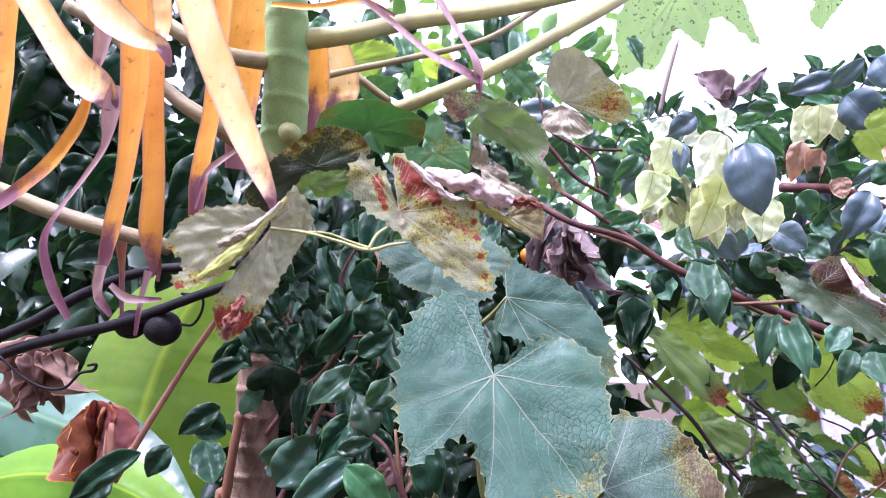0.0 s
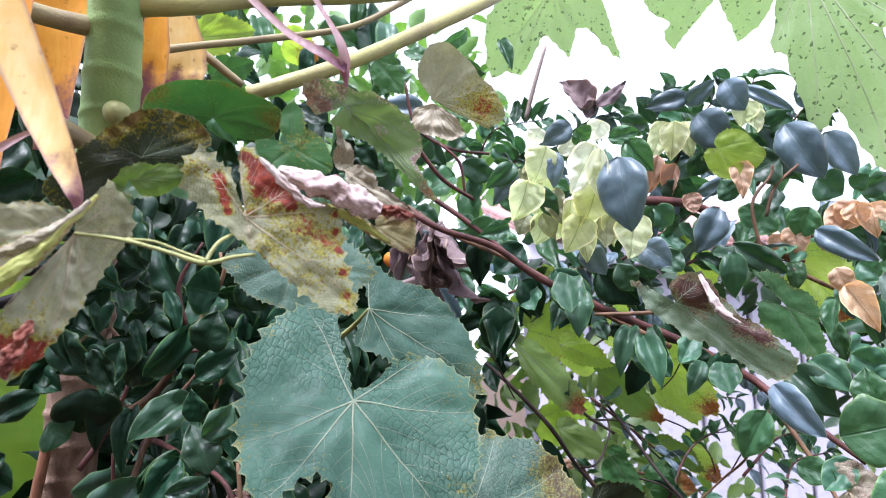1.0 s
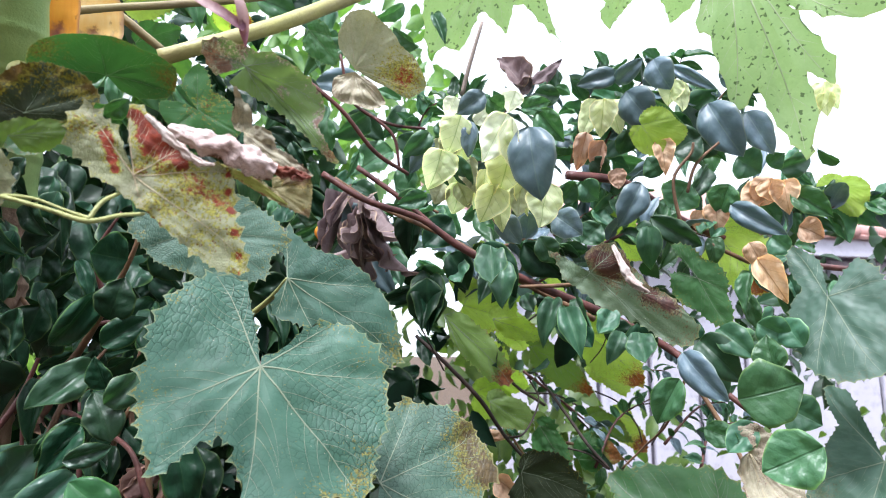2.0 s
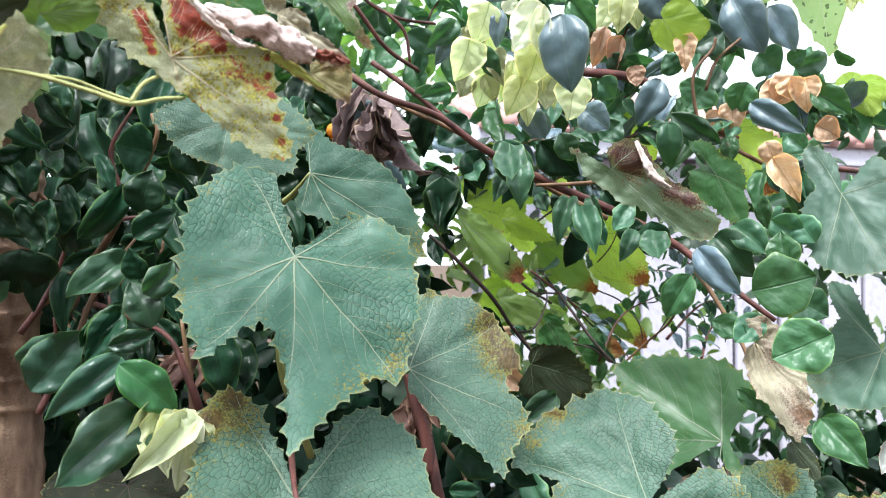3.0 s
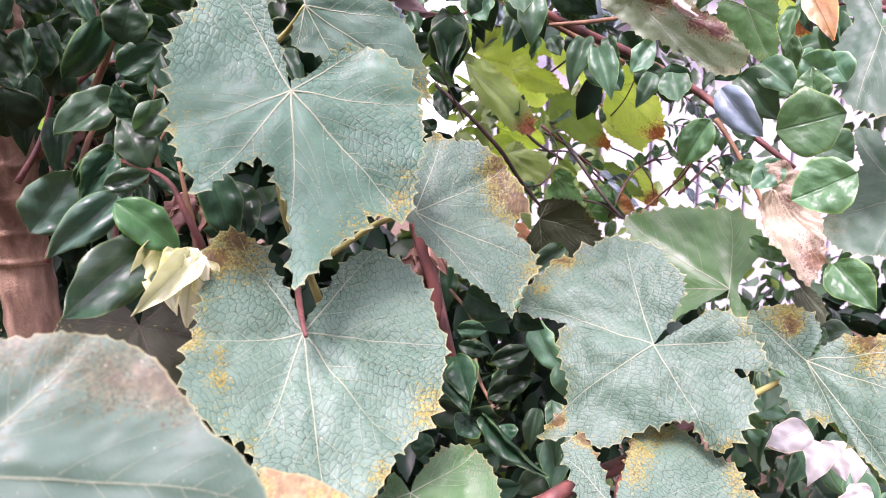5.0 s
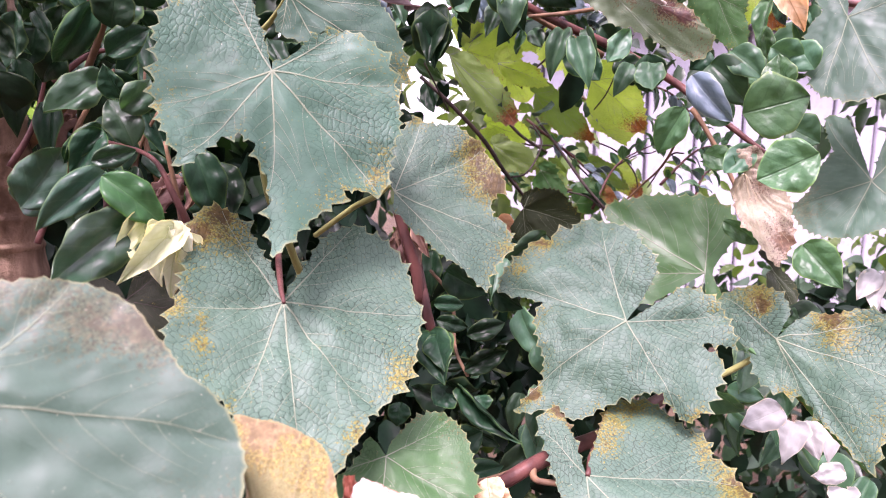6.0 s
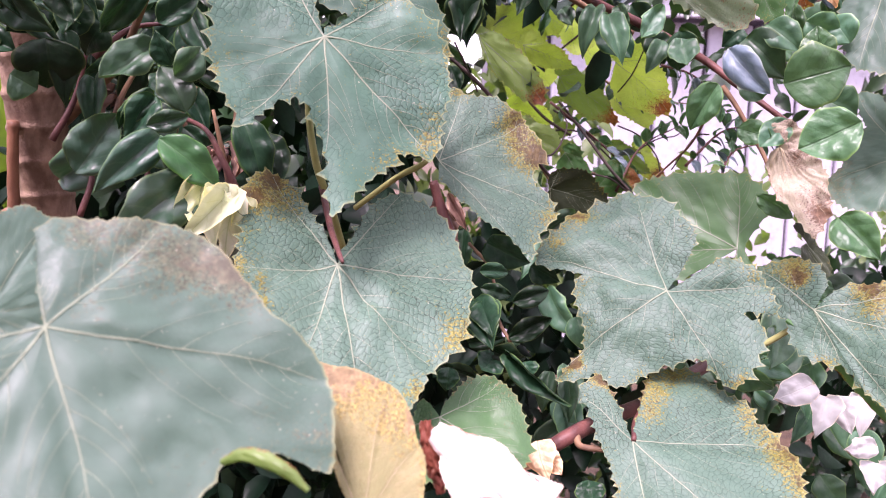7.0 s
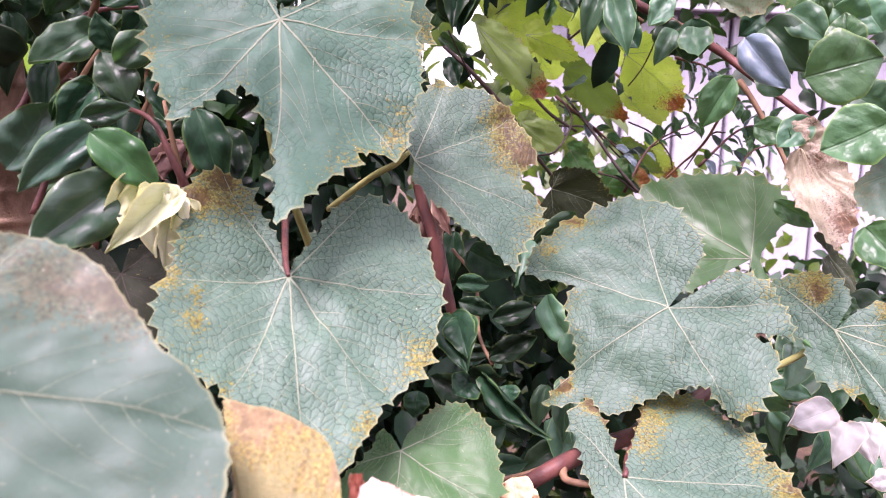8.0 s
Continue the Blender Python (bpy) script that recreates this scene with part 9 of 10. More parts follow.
shrub_leaf((0.9443, 1.3454, 1.7956), (-50, -59, 138), 0.0856, 0.0437)
shrub_leaf((0.7433, 1.3775, 1.9158), (176, -53, -93), 0.0612, 0.0355, LIGHT)
shrub_leaf((0.5160, 1.4785, 1.8300), (-68, 20, 175), 0.0700, 0.0313)
shrub_leaf((0.3703, 1.3878, 1.8702), (-70, -52, 169), 0.0482, 0.0213)
shrub_leaf((0.5831, 1.4615, 1.9122), (-161, 39, 88), 0.0713, 0.0543)
shrub_leaf((0.8359, 1.4123, 1.8345), (-51, -19, 137), 0.0989, 0.0375, LIGHT)
shrub_leaf((0.7783, 1.3459, 1.8531), (-55, 17, 173), 0.0663, 0.0435, SKY_SHEEN)
shrub_leaf((0.6139, 1.3552, 1.9163), (-10, 70, -109), 0.0634, 0.0386)
shrub_leaf((-0.6596, 1.3063, 1.9425), (-74, 24, -165), 0.1355, 0.0513)
shrub_leaf((-0.4653, 1.2509, 1.9077), (-172, -48, -93), 0.1065, 0.0540)
shrub_leaf((-0.5427, 1.2553, 1.8383), (-165, -25, -93), 0.0876, 0.0509)
shrub_leaf((-0.7456, 1.3205, 1.7711), (99, 61, 18), 0.0716, 0.0386)
shrub_leaf((-0.6048, 1.1755, 1.9707), (-79, -10, -108), 0.1150, 0.0635)
shrub_leaf((-0.6201, 1.1716, 2.0779), (-66, -2, -137), 0.1076, 0.0409)
shrub_leaf((-0.5493, 1.2336, 1.8239), (-81, -56, 177), 0.0753, 0.0416)
shrub_leaf((-0.6578, 1.2982, 2.0585), (-73, -13, -146), 0.1275, 0.0556)
shrub_leaf((-0.6270, 1.2547, 1.8493), (-90, 65, -176), 0.0813, 0.0516)
shrub_leaf((-0.4923, 1.1673, 1.9701), (-100, -18, -117), 0.0729, 0.0413)
shrub_leaf((-0.4767, 1.2630, 1.8313), (-104, -39, -139), 0.0968, 0.0570)
shrub_leaf((-0.5532, 1.1645, 1.9485), (85, 37, 19), 0.0743, 0.0461)
shrub_leaf((-0.7463, 1.3339, 1.7261), (75, -7, 31), 0.1154, 0.0690)
shrub_leaf((-0.6677, 1.1276, 2.0202), (38, 85, -42), 0.0847, 0.0516)
shrub_leaf((-0.6234, 1.3585, 1.8478), (-57, 10, -157), 0.1050, 0.0471)
shrub_leaf((-0.6916, 1.2368, 1.9507), (106, 60, 23), 0.0832, 0.0415)
shrub_leaf((-0.7233, 1.2684, 2.0937), (-45, 50, -136), 0.1298, 0.0514)
shrub_leaf((-0.7287, 1.2848, 2.0438), (-57, 13, -133), 0.1036, 0.0384)
shrub_leaf((-0.8029, 1.2912, 2.1339), (-61, 14, -135), 0.1648, 0.0796)
shrub_leaf((-0.6520, 1.2623, 1.8570), (-85, -20, -100), 0.1120, 0.0798)
shrub_leaf((-0.6525, 1.2517, 1.8216), (-86, -11, -116), 0.1002, 0.0596)
shrub_leaf((-0.5710, 1.2256, 1.9507), (-58, 38, -138), 0.0818, 0.0344)
shrub_leaf((-0.6309, 1.1865, 1.8958), (-176, 31, 85), 0.0766, 0.0448)
shrub_leaf((-0.7314, 1.3562, 1.8467), (-90, -32, -143), 0.1070, 0.0584)
shrub_leaf((-0.6312, 1.2117, 1.9077), (-52, 68, -143), 0.0865, 0.0539)
shrub_leaf((-0.6040, 1.2877, 2.0666), (-63, 12, -130), 0.1430, 0.0780)
shrub_leaf((-0.6923, 1.3180, 1.9279), (-83, -34, -135), 0.0793, 0.0376)
shrub_leaf((-0.6458, 1.3110, 1.9338), (-59, 18, -136), 0.1106, 0.0450)
shrub_leaf((-0.5291, 1.2586, 2.1263), (-127, -38, -124), 0.0826, 0.0439)
shrub_leaf((-0.5866, 1.1262, 2.0496), (-89, -12, -113), 0.0933, 0.0503)
shrub_leaf((-0.5557, 1.1832, 1.9429), (-174, -54, -81), 0.0618, 0.0431)
shrub_leaf((-0.6450, 1.2107, 1.9090), (-59, 31, -158), 0.1349, 0.0474)
shrub_leaf((-0.4953, 1.2465, 1.8850), (-98, -30, -107), 0.0841, 0.0469)
shrub_leaf((-0.6333, 1.1972, 1.8575), (-153, -40, -104), 0.0735, 0.0530)
shrub_leaf((-0.5029, 1.2615, 2.0674), (-136, -49, -123), 0.0997, 0.0625)
shrub_leaf((-0.5835, 1.2928, 1.9315), (-83, -26, -175), 0.1014, 0.0702)
shrub_leaf((-0.5407, 1.3077, 1.9897), (175, -47, -87), 0.1202, 0.0650)
shrub_leaf((-0.7394, 1.2692, 2.0396), (-26, 82, -118), 0.1205, 0.0598)
shrub_leaf((-0.5894, 1.1763, 1.8291), (-74, -12, -128), 0.1014, 0.0528)
shrub_leaf((-0.6536, 1.1970, 2.0156), (-68, -56, 175), 0.0810, 0.0596)
shrub_leaf((0.1367, 1.3955, 1.5456), (152, -73, -85), 0.0588, 0.0313)
shrub_leaf((0.0051, 1.3236, 1.6211), (-25, 54, -104), 0.0640, 0.0356)
shrub_leaf((0.1441, 1.4214, 1.5106), (-81, 75, 169), 0.0538, 0.0255)
shrub_leaf((0.0519, 1.2570, 1.6007), (-100, 49, 132), 0.0626, 0.0404)
shrub_leaf((0.0349, 1.3907, 1.4799), (-170, 71, 117), 0.0591, 0.0258)
shrub_leaf((0.1046, 1.2563, 1.6504), (-93, -61, -141), 0.0585, 0.0206)
shrub_leaf((0.0697, 1.3884, 1.6601), (-70, 31, 163), 0.0794, 0.0473)
shrub_leaf((0.1596, 1.2773, 1.6110), (-109, -67, -148), 0.0621, 0.0303)
shrub_leaf((0.1361, 1.3137, 1.6373), (-70, -43, 172), 0.0599, 0.0356)
shrub_leaf((0.1307, 1.2627, 1.5024), (-56, -3, 146), 0.0639, 0.0343)
shrub_leaf((0.0898, 1.3755, 1.5787), (-70, 24, 144), 0.0702, 0.0452)
shrub_leaf((0.1160, 1.3090, 1.5818), (145, -75, -55), 0.0548, 0.0250)
shrub_leaf((0.1935, 1.3225, 1.5319), (-38, -8, 153), 0.0880, 0.0405)
shrub_leaf((0.0785, 1.3568, 1.5050), (46, -49, 39), 0.0618, 0.0443)
shrub_leaf((0.0795, 1.3264, 1.5408), (39, -18, 25), 0.0646, 0.0317)
shrub_leaf((0.0015, 1.2331, 1.6232), (-47, 6, -153), 0.0632, 0.0264)
shrub_leaf((0.1814, 1.3513, 1.5011), (-74, -58, -147), 0.0814, 0.0375)
shrub_leaf((0.1412, 1.2338, 1.5393), (-61, 50, -176), 0.0584, 0.0354)
shrub_leaf((0.0293, 1.2430, 1.6000), (-72, -1, 163), 0.0578, 0.0270)
shrub_leaf((0.0680, 1.2856, 1.5876), (-41, -17, 151), 0.0757, 0.0325)
shrub_leaf((0.1480, 1.3832, 1.5088), (-43, -35, -172), 0.0773, 0.0358)
shrub_leaf((0.0098, 1.3398, 1.4907), (-47, 40, -119), 0.0477, 0.0368)
shrub_leaf((0.0718, 1.3777, 1.6255), (-66, -39, -160), 0.0635, 0.0277)
shrub_leaf((0.1645, 1.3838, 1.5720), (-64, -33, 164), 0.0529, 0.0293)
shrub_leaf((-0.4203, 1.2371, 1.7896), (-74, -19, -171), 0.0923, 0.0584)
shrub_leaf((-0.4946, 1.2003, 1.7816), (-44, 12, -121), 0.1045, 0.0726)
shrub_leaf((-0.4781, 1.0968, 1.7594), (-62, 19, -173), 0.0756, 0.0264)
shrub_leaf((-0.4988, 1.2021, 1.7305), (-123, -37, -128), 0.0778, 0.0447)
shrub_leaf((-0.4055, 1.1992, 1.7346), (-74, -10, -118), 0.0898, 0.0546)
shrub_leaf((-0.4462, 1.1489, 1.7227), (131, 28, 71), 0.0675, 0.0495)
shrub_leaf((-0.4465, 1.1388, 1.6868), (-22, -69, 135), 0.0605, 0.0418)
shrub_leaf((-0.4378, 1.1621, 1.7990), (-174, -84, -89), 0.0551, 0.0315)
shrub_leaf((-0.4147, 1.2527, 1.8704), (-164, -63, -100), 0.0643, 0.0324)
shrub_leaf((-0.5353, 1.2212, 1.7302), (-128, -42, -121), 0.0572, 0.0391)
shrub_leaf((-0.4888, 1.2229, 1.9153), (-72, 26, -175), 0.1235, 0.0505)
shrub_leaf((-0.3863, 1.2387, 1.8464), (-80, -33, -145), 0.0958, 0.0573)
shrub_leaf((-0.2877, 1.1507, 1.7526), (-75, -30, -151), 0.0667, 0.0326)
shrub_leaf((-0.4766, 1.1635, 1.8263), (-129, -11, -94), 0.0705, 0.0584)
shrub_leaf((-0.4104, 1.1294, 1.7934), (-77, -12, -132), 0.0713, 0.0269)
shrub_leaf((-0.4834, 1.1838, 1.7545), (-71, 56, -156), 0.0800, 0.0473)
shrub_leaf((-0.3409, 1.1667, 1.8822), (-144, -30, -83), 0.0672, 0.0484)
shrub_leaf((-0.3175, 1.1391, 1.7704), (-135, -50, -112), 0.0588, 0.0399)
shrub_leaf((-0.4787, 1.1615, 1.7528), (-58, -8, 177), 0.0726, 0.0463)
shrub_leaf((-0.5168, 1.2421, 1.9355), (-72, -18, -110), 0.0968, 0.0467)
shrub_leaf((-0.5058, 1.2339, 1.8990), (-159, 69, 100), 0.0804, 0.0320)
shrub_leaf((-0.3111, 1.1167, 1.8560), (-65, 8, -161), 0.0992, 0.0403)
shrub_leaf((-0.3861, 1.2442, 1.8804), (-133, -33, -116), 0.0869, 0.0425)
shrub_leaf((-0.5458, 1.2279, 1.9110), (-56, 5, -135), 0.0944, 0.0299)
shrub_leaf((-0.5268, 1.1889, 1.7145), (-42, 30, -123), 0.1010, 0.0540)
shrub_leaf((-0.3383, 1.1820, 1.9202), (-76, 6, 163), 0.0965, 0.0730)
stem(((0.378, 1.343, 1.540, 0.0020), (0.404, 1.296, 1.485, 0.0022), (0.424, 1.263, 1.442, 0.0022), (0.450, 1.252, 1.410, 0.0019)), SHRUB, DARKSTEM)
stem(((0.275, 1.326, 1.608, 0.0019), (0.301, 1.312, 1.561, 0.0022), (0.341, 1.316, 1.518, 0.0022), (0.384, 1.312, 1.490, 0.0020)), SHRUB, DARKSTEM)
stem(((0.379, 1.381, 1.608, 0.0015), (0.399, 1.326, 1.633, 0.0017), (0.425, 1.304, 1.652, 0.0016), (0.449, 1.280, 1.680, 0.0016)), SHRUB, DARKSTEM)
stem(((0.346, 1.443, 1.540, 0.0013), (0.392, 1.433, 1.503, 0.0016), (0.448, 1.428, 1.497, 0.0016), (0.498, 1.417, 1.470, 0.0013)), SHRUB, DARKSTEM)
stem(((0.056, 1.081, 1.745, 0.0033), (0.099, 1.070, 1.717, 0.0033), (0.158, 1.076, 1.701, 0.0034), (0.208, 1.083, 1.671, 0.0041), (0.293, 1.103, 1.639, 0.0044), (0.376, 1.102, 1.607, 0.0051), (0.438, 1.086, 1.572, 0.0045), (0.462, 1.059, 1.543, 0.0037), (0.503, 1.005, 1.490, 0.0026)), SHRUB, REDSTEM)
stem(((0.069, 1.099, 1.746, 0.0023), (0.117, 1.107, 1.720, 0.0023), (0.197, 1.107, 1.687, 0.0027), (0.289, 1.124, 1.642, 0.0035), (0.373, 1.123, 1.602, 0.0036)), SHRUB, BROWNSTEM)
stem(((0.094, 1.114, 1.764, 0.0029), (0.140, 1.102, 1.729, 0.0029), (0.179, 1.091, 1.694, 0.0026)), SHRUB, REDSTEM)
stem(((0.339, 1.111, 1.770, 0.0056), (0.417, 1.117, 1.766, 0.0054), (0.497, 1.130, 1.728, 0.0055), (0.579, 1.139, 1.704, 0.0050), (0.665, 1.147, 1.683, 0.0044), (0.776, 1.158, 1.677, 0.0042)), SHRUB, REDSTEM)
stem(((0.506, 1.093, 1.693, 0.0026), (0.586, 1.103, 1.667, 0.0027), (0.656, 1.113, 1.653, 0.0024)), SHRUB, BROWNSTEM)
stem(((0.270, 1.087, 1.634, 0.0018), (0.299, 1.060, 1.633, 0.0023), (0.318, 1.035, 1.633, 0.0020)), SHRUB, BROWNSTEM)
stem(((0.178, 1.210, 1.584, 0.0023), (0.211, 1.201, 1.553, 0.0025), (0.258, 1.208, 1.507, 0.0028), (0.292, 1.219, 1.463, 0.0024), (0.336, 1.227, 1.416, 0.0018)), SHRUB, DARKSTEM)
stem(((0.175, 1.170, 1.595, 0.0010), (0.193, 1.185, 1.569, 0.0010), (0.211, 1.200, 1.542, 0.0010)), SHRUB, DARKSTEM)
stem(((0.456, 1.070, 1.540, 0.0033), (0.462, 1.053, 1.518, 0.0026), (0.472, 1.036, 1.486, 0.0026), (0.476, 1.019, 1.461, 0.0022), (0.476, 1.004, 1.433, 0.0021)), SHRUB, BROWNSTEM)
stem(((0.459, 1.081, 1.534, 0.0018), (0.470, 1.141, 1.480, 0.0016), (0.467, 1.189, 1.448, 0.0014), (0.451, 1.219, 1.417, 0.0014)), SHRUB, BROWNSTEM)
stem(((0.430, 1.187, 1.606, 0.0009), (0.441, 1.243, 1.571, 0.0009), (0.447, 1.298, 1.548, 0.0010)), SHRUB, DARKSTEM)
stem(((0.456, 1.062, 1.692, 0.0022), (0.441, 1.053, 1.753, 0.0019), (0.459, 1.044, 1.784, 0.0016), (0.461, 1.041, 1.796, 0.0016)), SHRUB, BROWNSTEM)
stem(((0.469, 1.070, 1.746, 0.0019), (0.477, 1.062, 1.778, 0.0019), (0.508, 1.061, 1.806, 0.0016)), SHRUB, BROWNSTEM)
stem(((-0.221, 1.119, 1.572, 0.0029), (-0.204, 1.095, 1.594, 0.0031), (-0.211, 1.098, 1.607, 0.0023), (-0.236, 1.125, 1.625, 0.0021)), SHRUB, BROWNSTEM)
stem(((-0.261, 1.187, 1.493, 0.0067), (-0.231, 1.160, 1.512, 0.0065), (-0.195, 1.111, 1.532, 0.0053), (-0.159, 1.083, 1.561, 0.0036), (-0.101, 1.011, 1.646, 0.0021), (-0.103, 1.013, 1.674, 0.0014)), SHRUB, BROWNSTEM)
stem(((-0.180, 1.105, 1.471, 0.0024), (-0.169, 1.083, 1.509, 0.0028), (-0.111, 0.987, 1.505, 0.0020), (-0.075, 0.937, 1.495, 0.0018), (-0.061, 0.923, 1.472, 0.0024), (-0.051, 0.929, 1.438, 0.0033), (-0.051, 0.968, 1.376, 0.0038), (-0.048, 1.025, 1.287, 0.0042)), SHRUB, REDSTEM)
stem(((0.136, 1.010, 1.356, 0.0053), (0.134, 1.016, 1.387, 0.0059), (0.125, 1.024, 1.419, 0.0053), (0.119, 1.030, 1.445, 0.0043)), SHRUB, REDSTEM)
stem(((0.149, 1.000, 1.314, 0.0045), (0.141, 1.009, 1.356, 0.0051), (0.138, 1.038, 1.399, 0.0047)), SHRUB, REDSTEM)
stem(((0.275, 1.241, 2.027, 0.0024), (0.261, 1.254, 1.972, 0.0032), (0.251, 1.265, 1.925, 0.0032)), SHRUB, PALESTEM)
stem(((0.151, 0.893, 1.232, 0.0018), (0.178, 0.888, 1.239, 0.0016), (0.201, 0.885, 1.248, 0.0014)), SHRUB, BROWNSTEM)
stem(((0.142, 0.985, 1.391, 0.0015), (0.155, 0.958, 1.370, 0.0015), (0.147, 0.913, 1.341, 0.0014), (0.151, 0.889, 1.325, 0.0013)), SHRUB, BROWNSTEM)
stem(((0.491, 1.373, 1.505, 0.0013), (0.523, 1.363, 1.489, 0.0013), (0.537, 1.334, 1.459, 0.0013), (0.542, 1.328, 1.433, 0.0010)), SHRUB, DARKSTEM)
stem(((0.372, 1.352, 1.528, 0.0015), (0.408, 1.340, 1.506, 0.0015), (0.436, 1.328, 1.474, 0.0013), (0.459, 1.318, 1.449, 0.0013)), SHRUB, DARKSTEM)
stem(((0.485, 1.333, 1.563, 0.0015), (0.496, 1.312, 1.576, 0.0015), (0.502, 1.283, 1.594, 0.0014)), SHRUB, DARKSTEM)
stem(((0.537, 1.204, 1.489, 0.0011), (0.530, 1.226, 1.485, 0.0012), (0.514, 1.253, 1.440, 0.0010)), SHRUB, DARKSTEM)
stem(((0.291, 1.202, 1.461, 0.0013), (0.313, 1.199, 1.468, 0.0013), (0.350, 1.248, 1.502, 0.0011), (0.340, 1.255, 1.528, 0.0011)), SHRUB, DARKSTEM)
stem(((0.513, 1.361, 1.462, 0.0011), (0.553, 1.356, 1.484, 0.0011), (0.579, 1.351, 1.488, 0.0011), (0.602, 1.348, 1.504, 0.0008)), SHRUB, DARKSTEM)
stem(((0.367, 1.288, 1.453, 0.0014), (0.397, 1.278, 1.437, 0.0014), (0.428, 1.270, 1.428, 0.0012), (0.451, 1.261, 1.409, 0.0012)), SHRUB, DARKSTEM)
stem(((0.020, 1.209, 1.912, 0.0032), (0.078, 1.206, 1.866, 0.0028), (0.124, 1.226, 1.820, 0.0029), (0.173, 1.252, 1.800, 0.0026)), SHRUB, REDSTEM)
stem(((0.080, 1.288, 1.979, 0.0020), (0.098, 1.296, 1.916, 0.0024), (0.147, 1.293, 1.885, 0.0024), (0.202, 1.283, 1.877, 0.0020)), SHRUB, REDSTEM)
stem(((0.125, 1.247, 1.874, 0.0019), (0.152, 1.247, 1.849, 0.0023), (0.161, 1.253, 1.808, 0.0019)), SHRUB, REDSTEM)
bract((0.5050, 0.9590, 1.2314), (-15, -41, 107), 0.0565, 0.0316, FLOWER_D, WHITE)
bract((0.5170, 0.9541, 1.2186), (-39, -13, 139), 0.0464, 0.0303, FLOWER_D, WHITE)
bract((0.5377, 0.9593, 1.2157), (-50, 26, 128), 0.0400, 0.0290, FLOWER_D, WHITE)
bract((0.5586, 0.9546, 1.2155), (-43, 1, 147), 0.0436, 0.0255, FLOWER_D, WHITE)
bract((0.5650, 0.9344, 1.1674), (3, -58, 90), 0.0440, 0.0223, FLOWER_D, WHITE)
bract((0.5671, 0.9309, 1.1500), (-30, 5, 124), 0.0355, 0.0281, FLOWER_D, WHITE)
bract((0.5808, 0.9352, 1.3775), (-29, -25, 127), 0.0391, 0.0219, FLOWER_D, WHITE)
bract((0.5832, 0.9337, 1.3721), (-37, 10, 119), 0.0438, 0.0221, FLOWER_D, WHITE)
bract((0.2878, 1.2955, 1.4507), (141, 81, 42), 0.0364, 0.0171, FLOWER_E, TAN)
bract((0.3011, 1.2836, 1.3993), (-86, 56, 150), 0.0446, 0.0321, FLOWER_E, TAN)
bract((0.1459, 0.8193, 1.2781), (-43, 33, 143), 0.0265, 0.0258, FLOWER_F, TAN)
bract((0.1419, 0.8195, 1.2743), (-65, -24, -178), 0.0190, 0.0157, FLOWER_F, TAN)
bract((0.1512, 0.8168, 1.2704), (-73, 43, 155), 0.0182, 0.0145, FLOWER_F, TAN)

# ---- rods, wire, canes and withered bits ----

# leafy twigs along the top of the climbing shrub
for k, way in enumerate((
    ((0.187, 1.334, 1.843), (0.214, 1.321, 1.924), (0.291, 1.313, 1.947)),
    ((0.287, 1.308, 1.841), (0.326, 1.289, 1.919), (0.394, 1.270, 1.952)),
    ((0.400, 1.234, 1.825), (0.415, 1.222, 1.900), (0.443, 1.205, 1.957)),
    ((0.428, 1.191, 1.837), (0.456, 1.176, 1.897), (0.494, 1.153, 1.945)),
    ((0.478, 1.147, 1.804), (0.492, 1.136, 1.875), (0.507, 1.121, 1.939)),
    ((0.516, 1.146, 1.806), (0.550, 1.117, 1.880), (0.579, 1.105, 1.913)),
    ((0.377, 1.248, 1.724), (0.424, 1.240, 1.756), (0.480, 1.223, 1.792)),
    ((0.388, 1.134, 1.692), (0.450, 1.115, 1.717), (0.515, 1.097, 1.700)),
    ((0.297, 1.229, 1.703), (0.338, 1.233, 1.714), (0.390, 1.236, 1.692)),
)):
    sprig(way, 0.042, 40 + k)
for k, way in enumerate((
    ((0.223, 1.295, 1.759), (0.192, 1.319, 1.780), (0.160, 1.350, 1.758)),
    ((0.233, 1.306, 1.681), (0.284, 1.309, 1.699), (0.347, 1.312, 1.668)),
    ((0.553, 1.112, 1.734), (0.596, 1.098, 1.750), (0.637, 1.092, 1.733)),
    ((0.557, 1.081, 1.675), (0.590, 1.080, 1.663), (0.627, 1.076, 1.635)),
    ((0.630, 1.075, 1.716), (0.668, 1.058, 1.741), (0.713, 1.038, 1.738)),
    ((0.331, 1.340, 1.790), (0.397, 1.319, 1.850), (0.455, 1.303, 1.884)),
    ((0.457, 1.296, 1.829), (0.504, 1.278, 1.878), (0.559, 1.262, 1.894)),
    ((0.250, 1.361, 1.882), (0.279, 1.364, 1.912), (0.343, 1.361, 1.924)),
    ((0.336, 1.254, 1.647), (0.384, 1.252, 1.671), (0.432, 1.253, 1.649)),
)):
    sprig(way, 0.042, 60 + k)
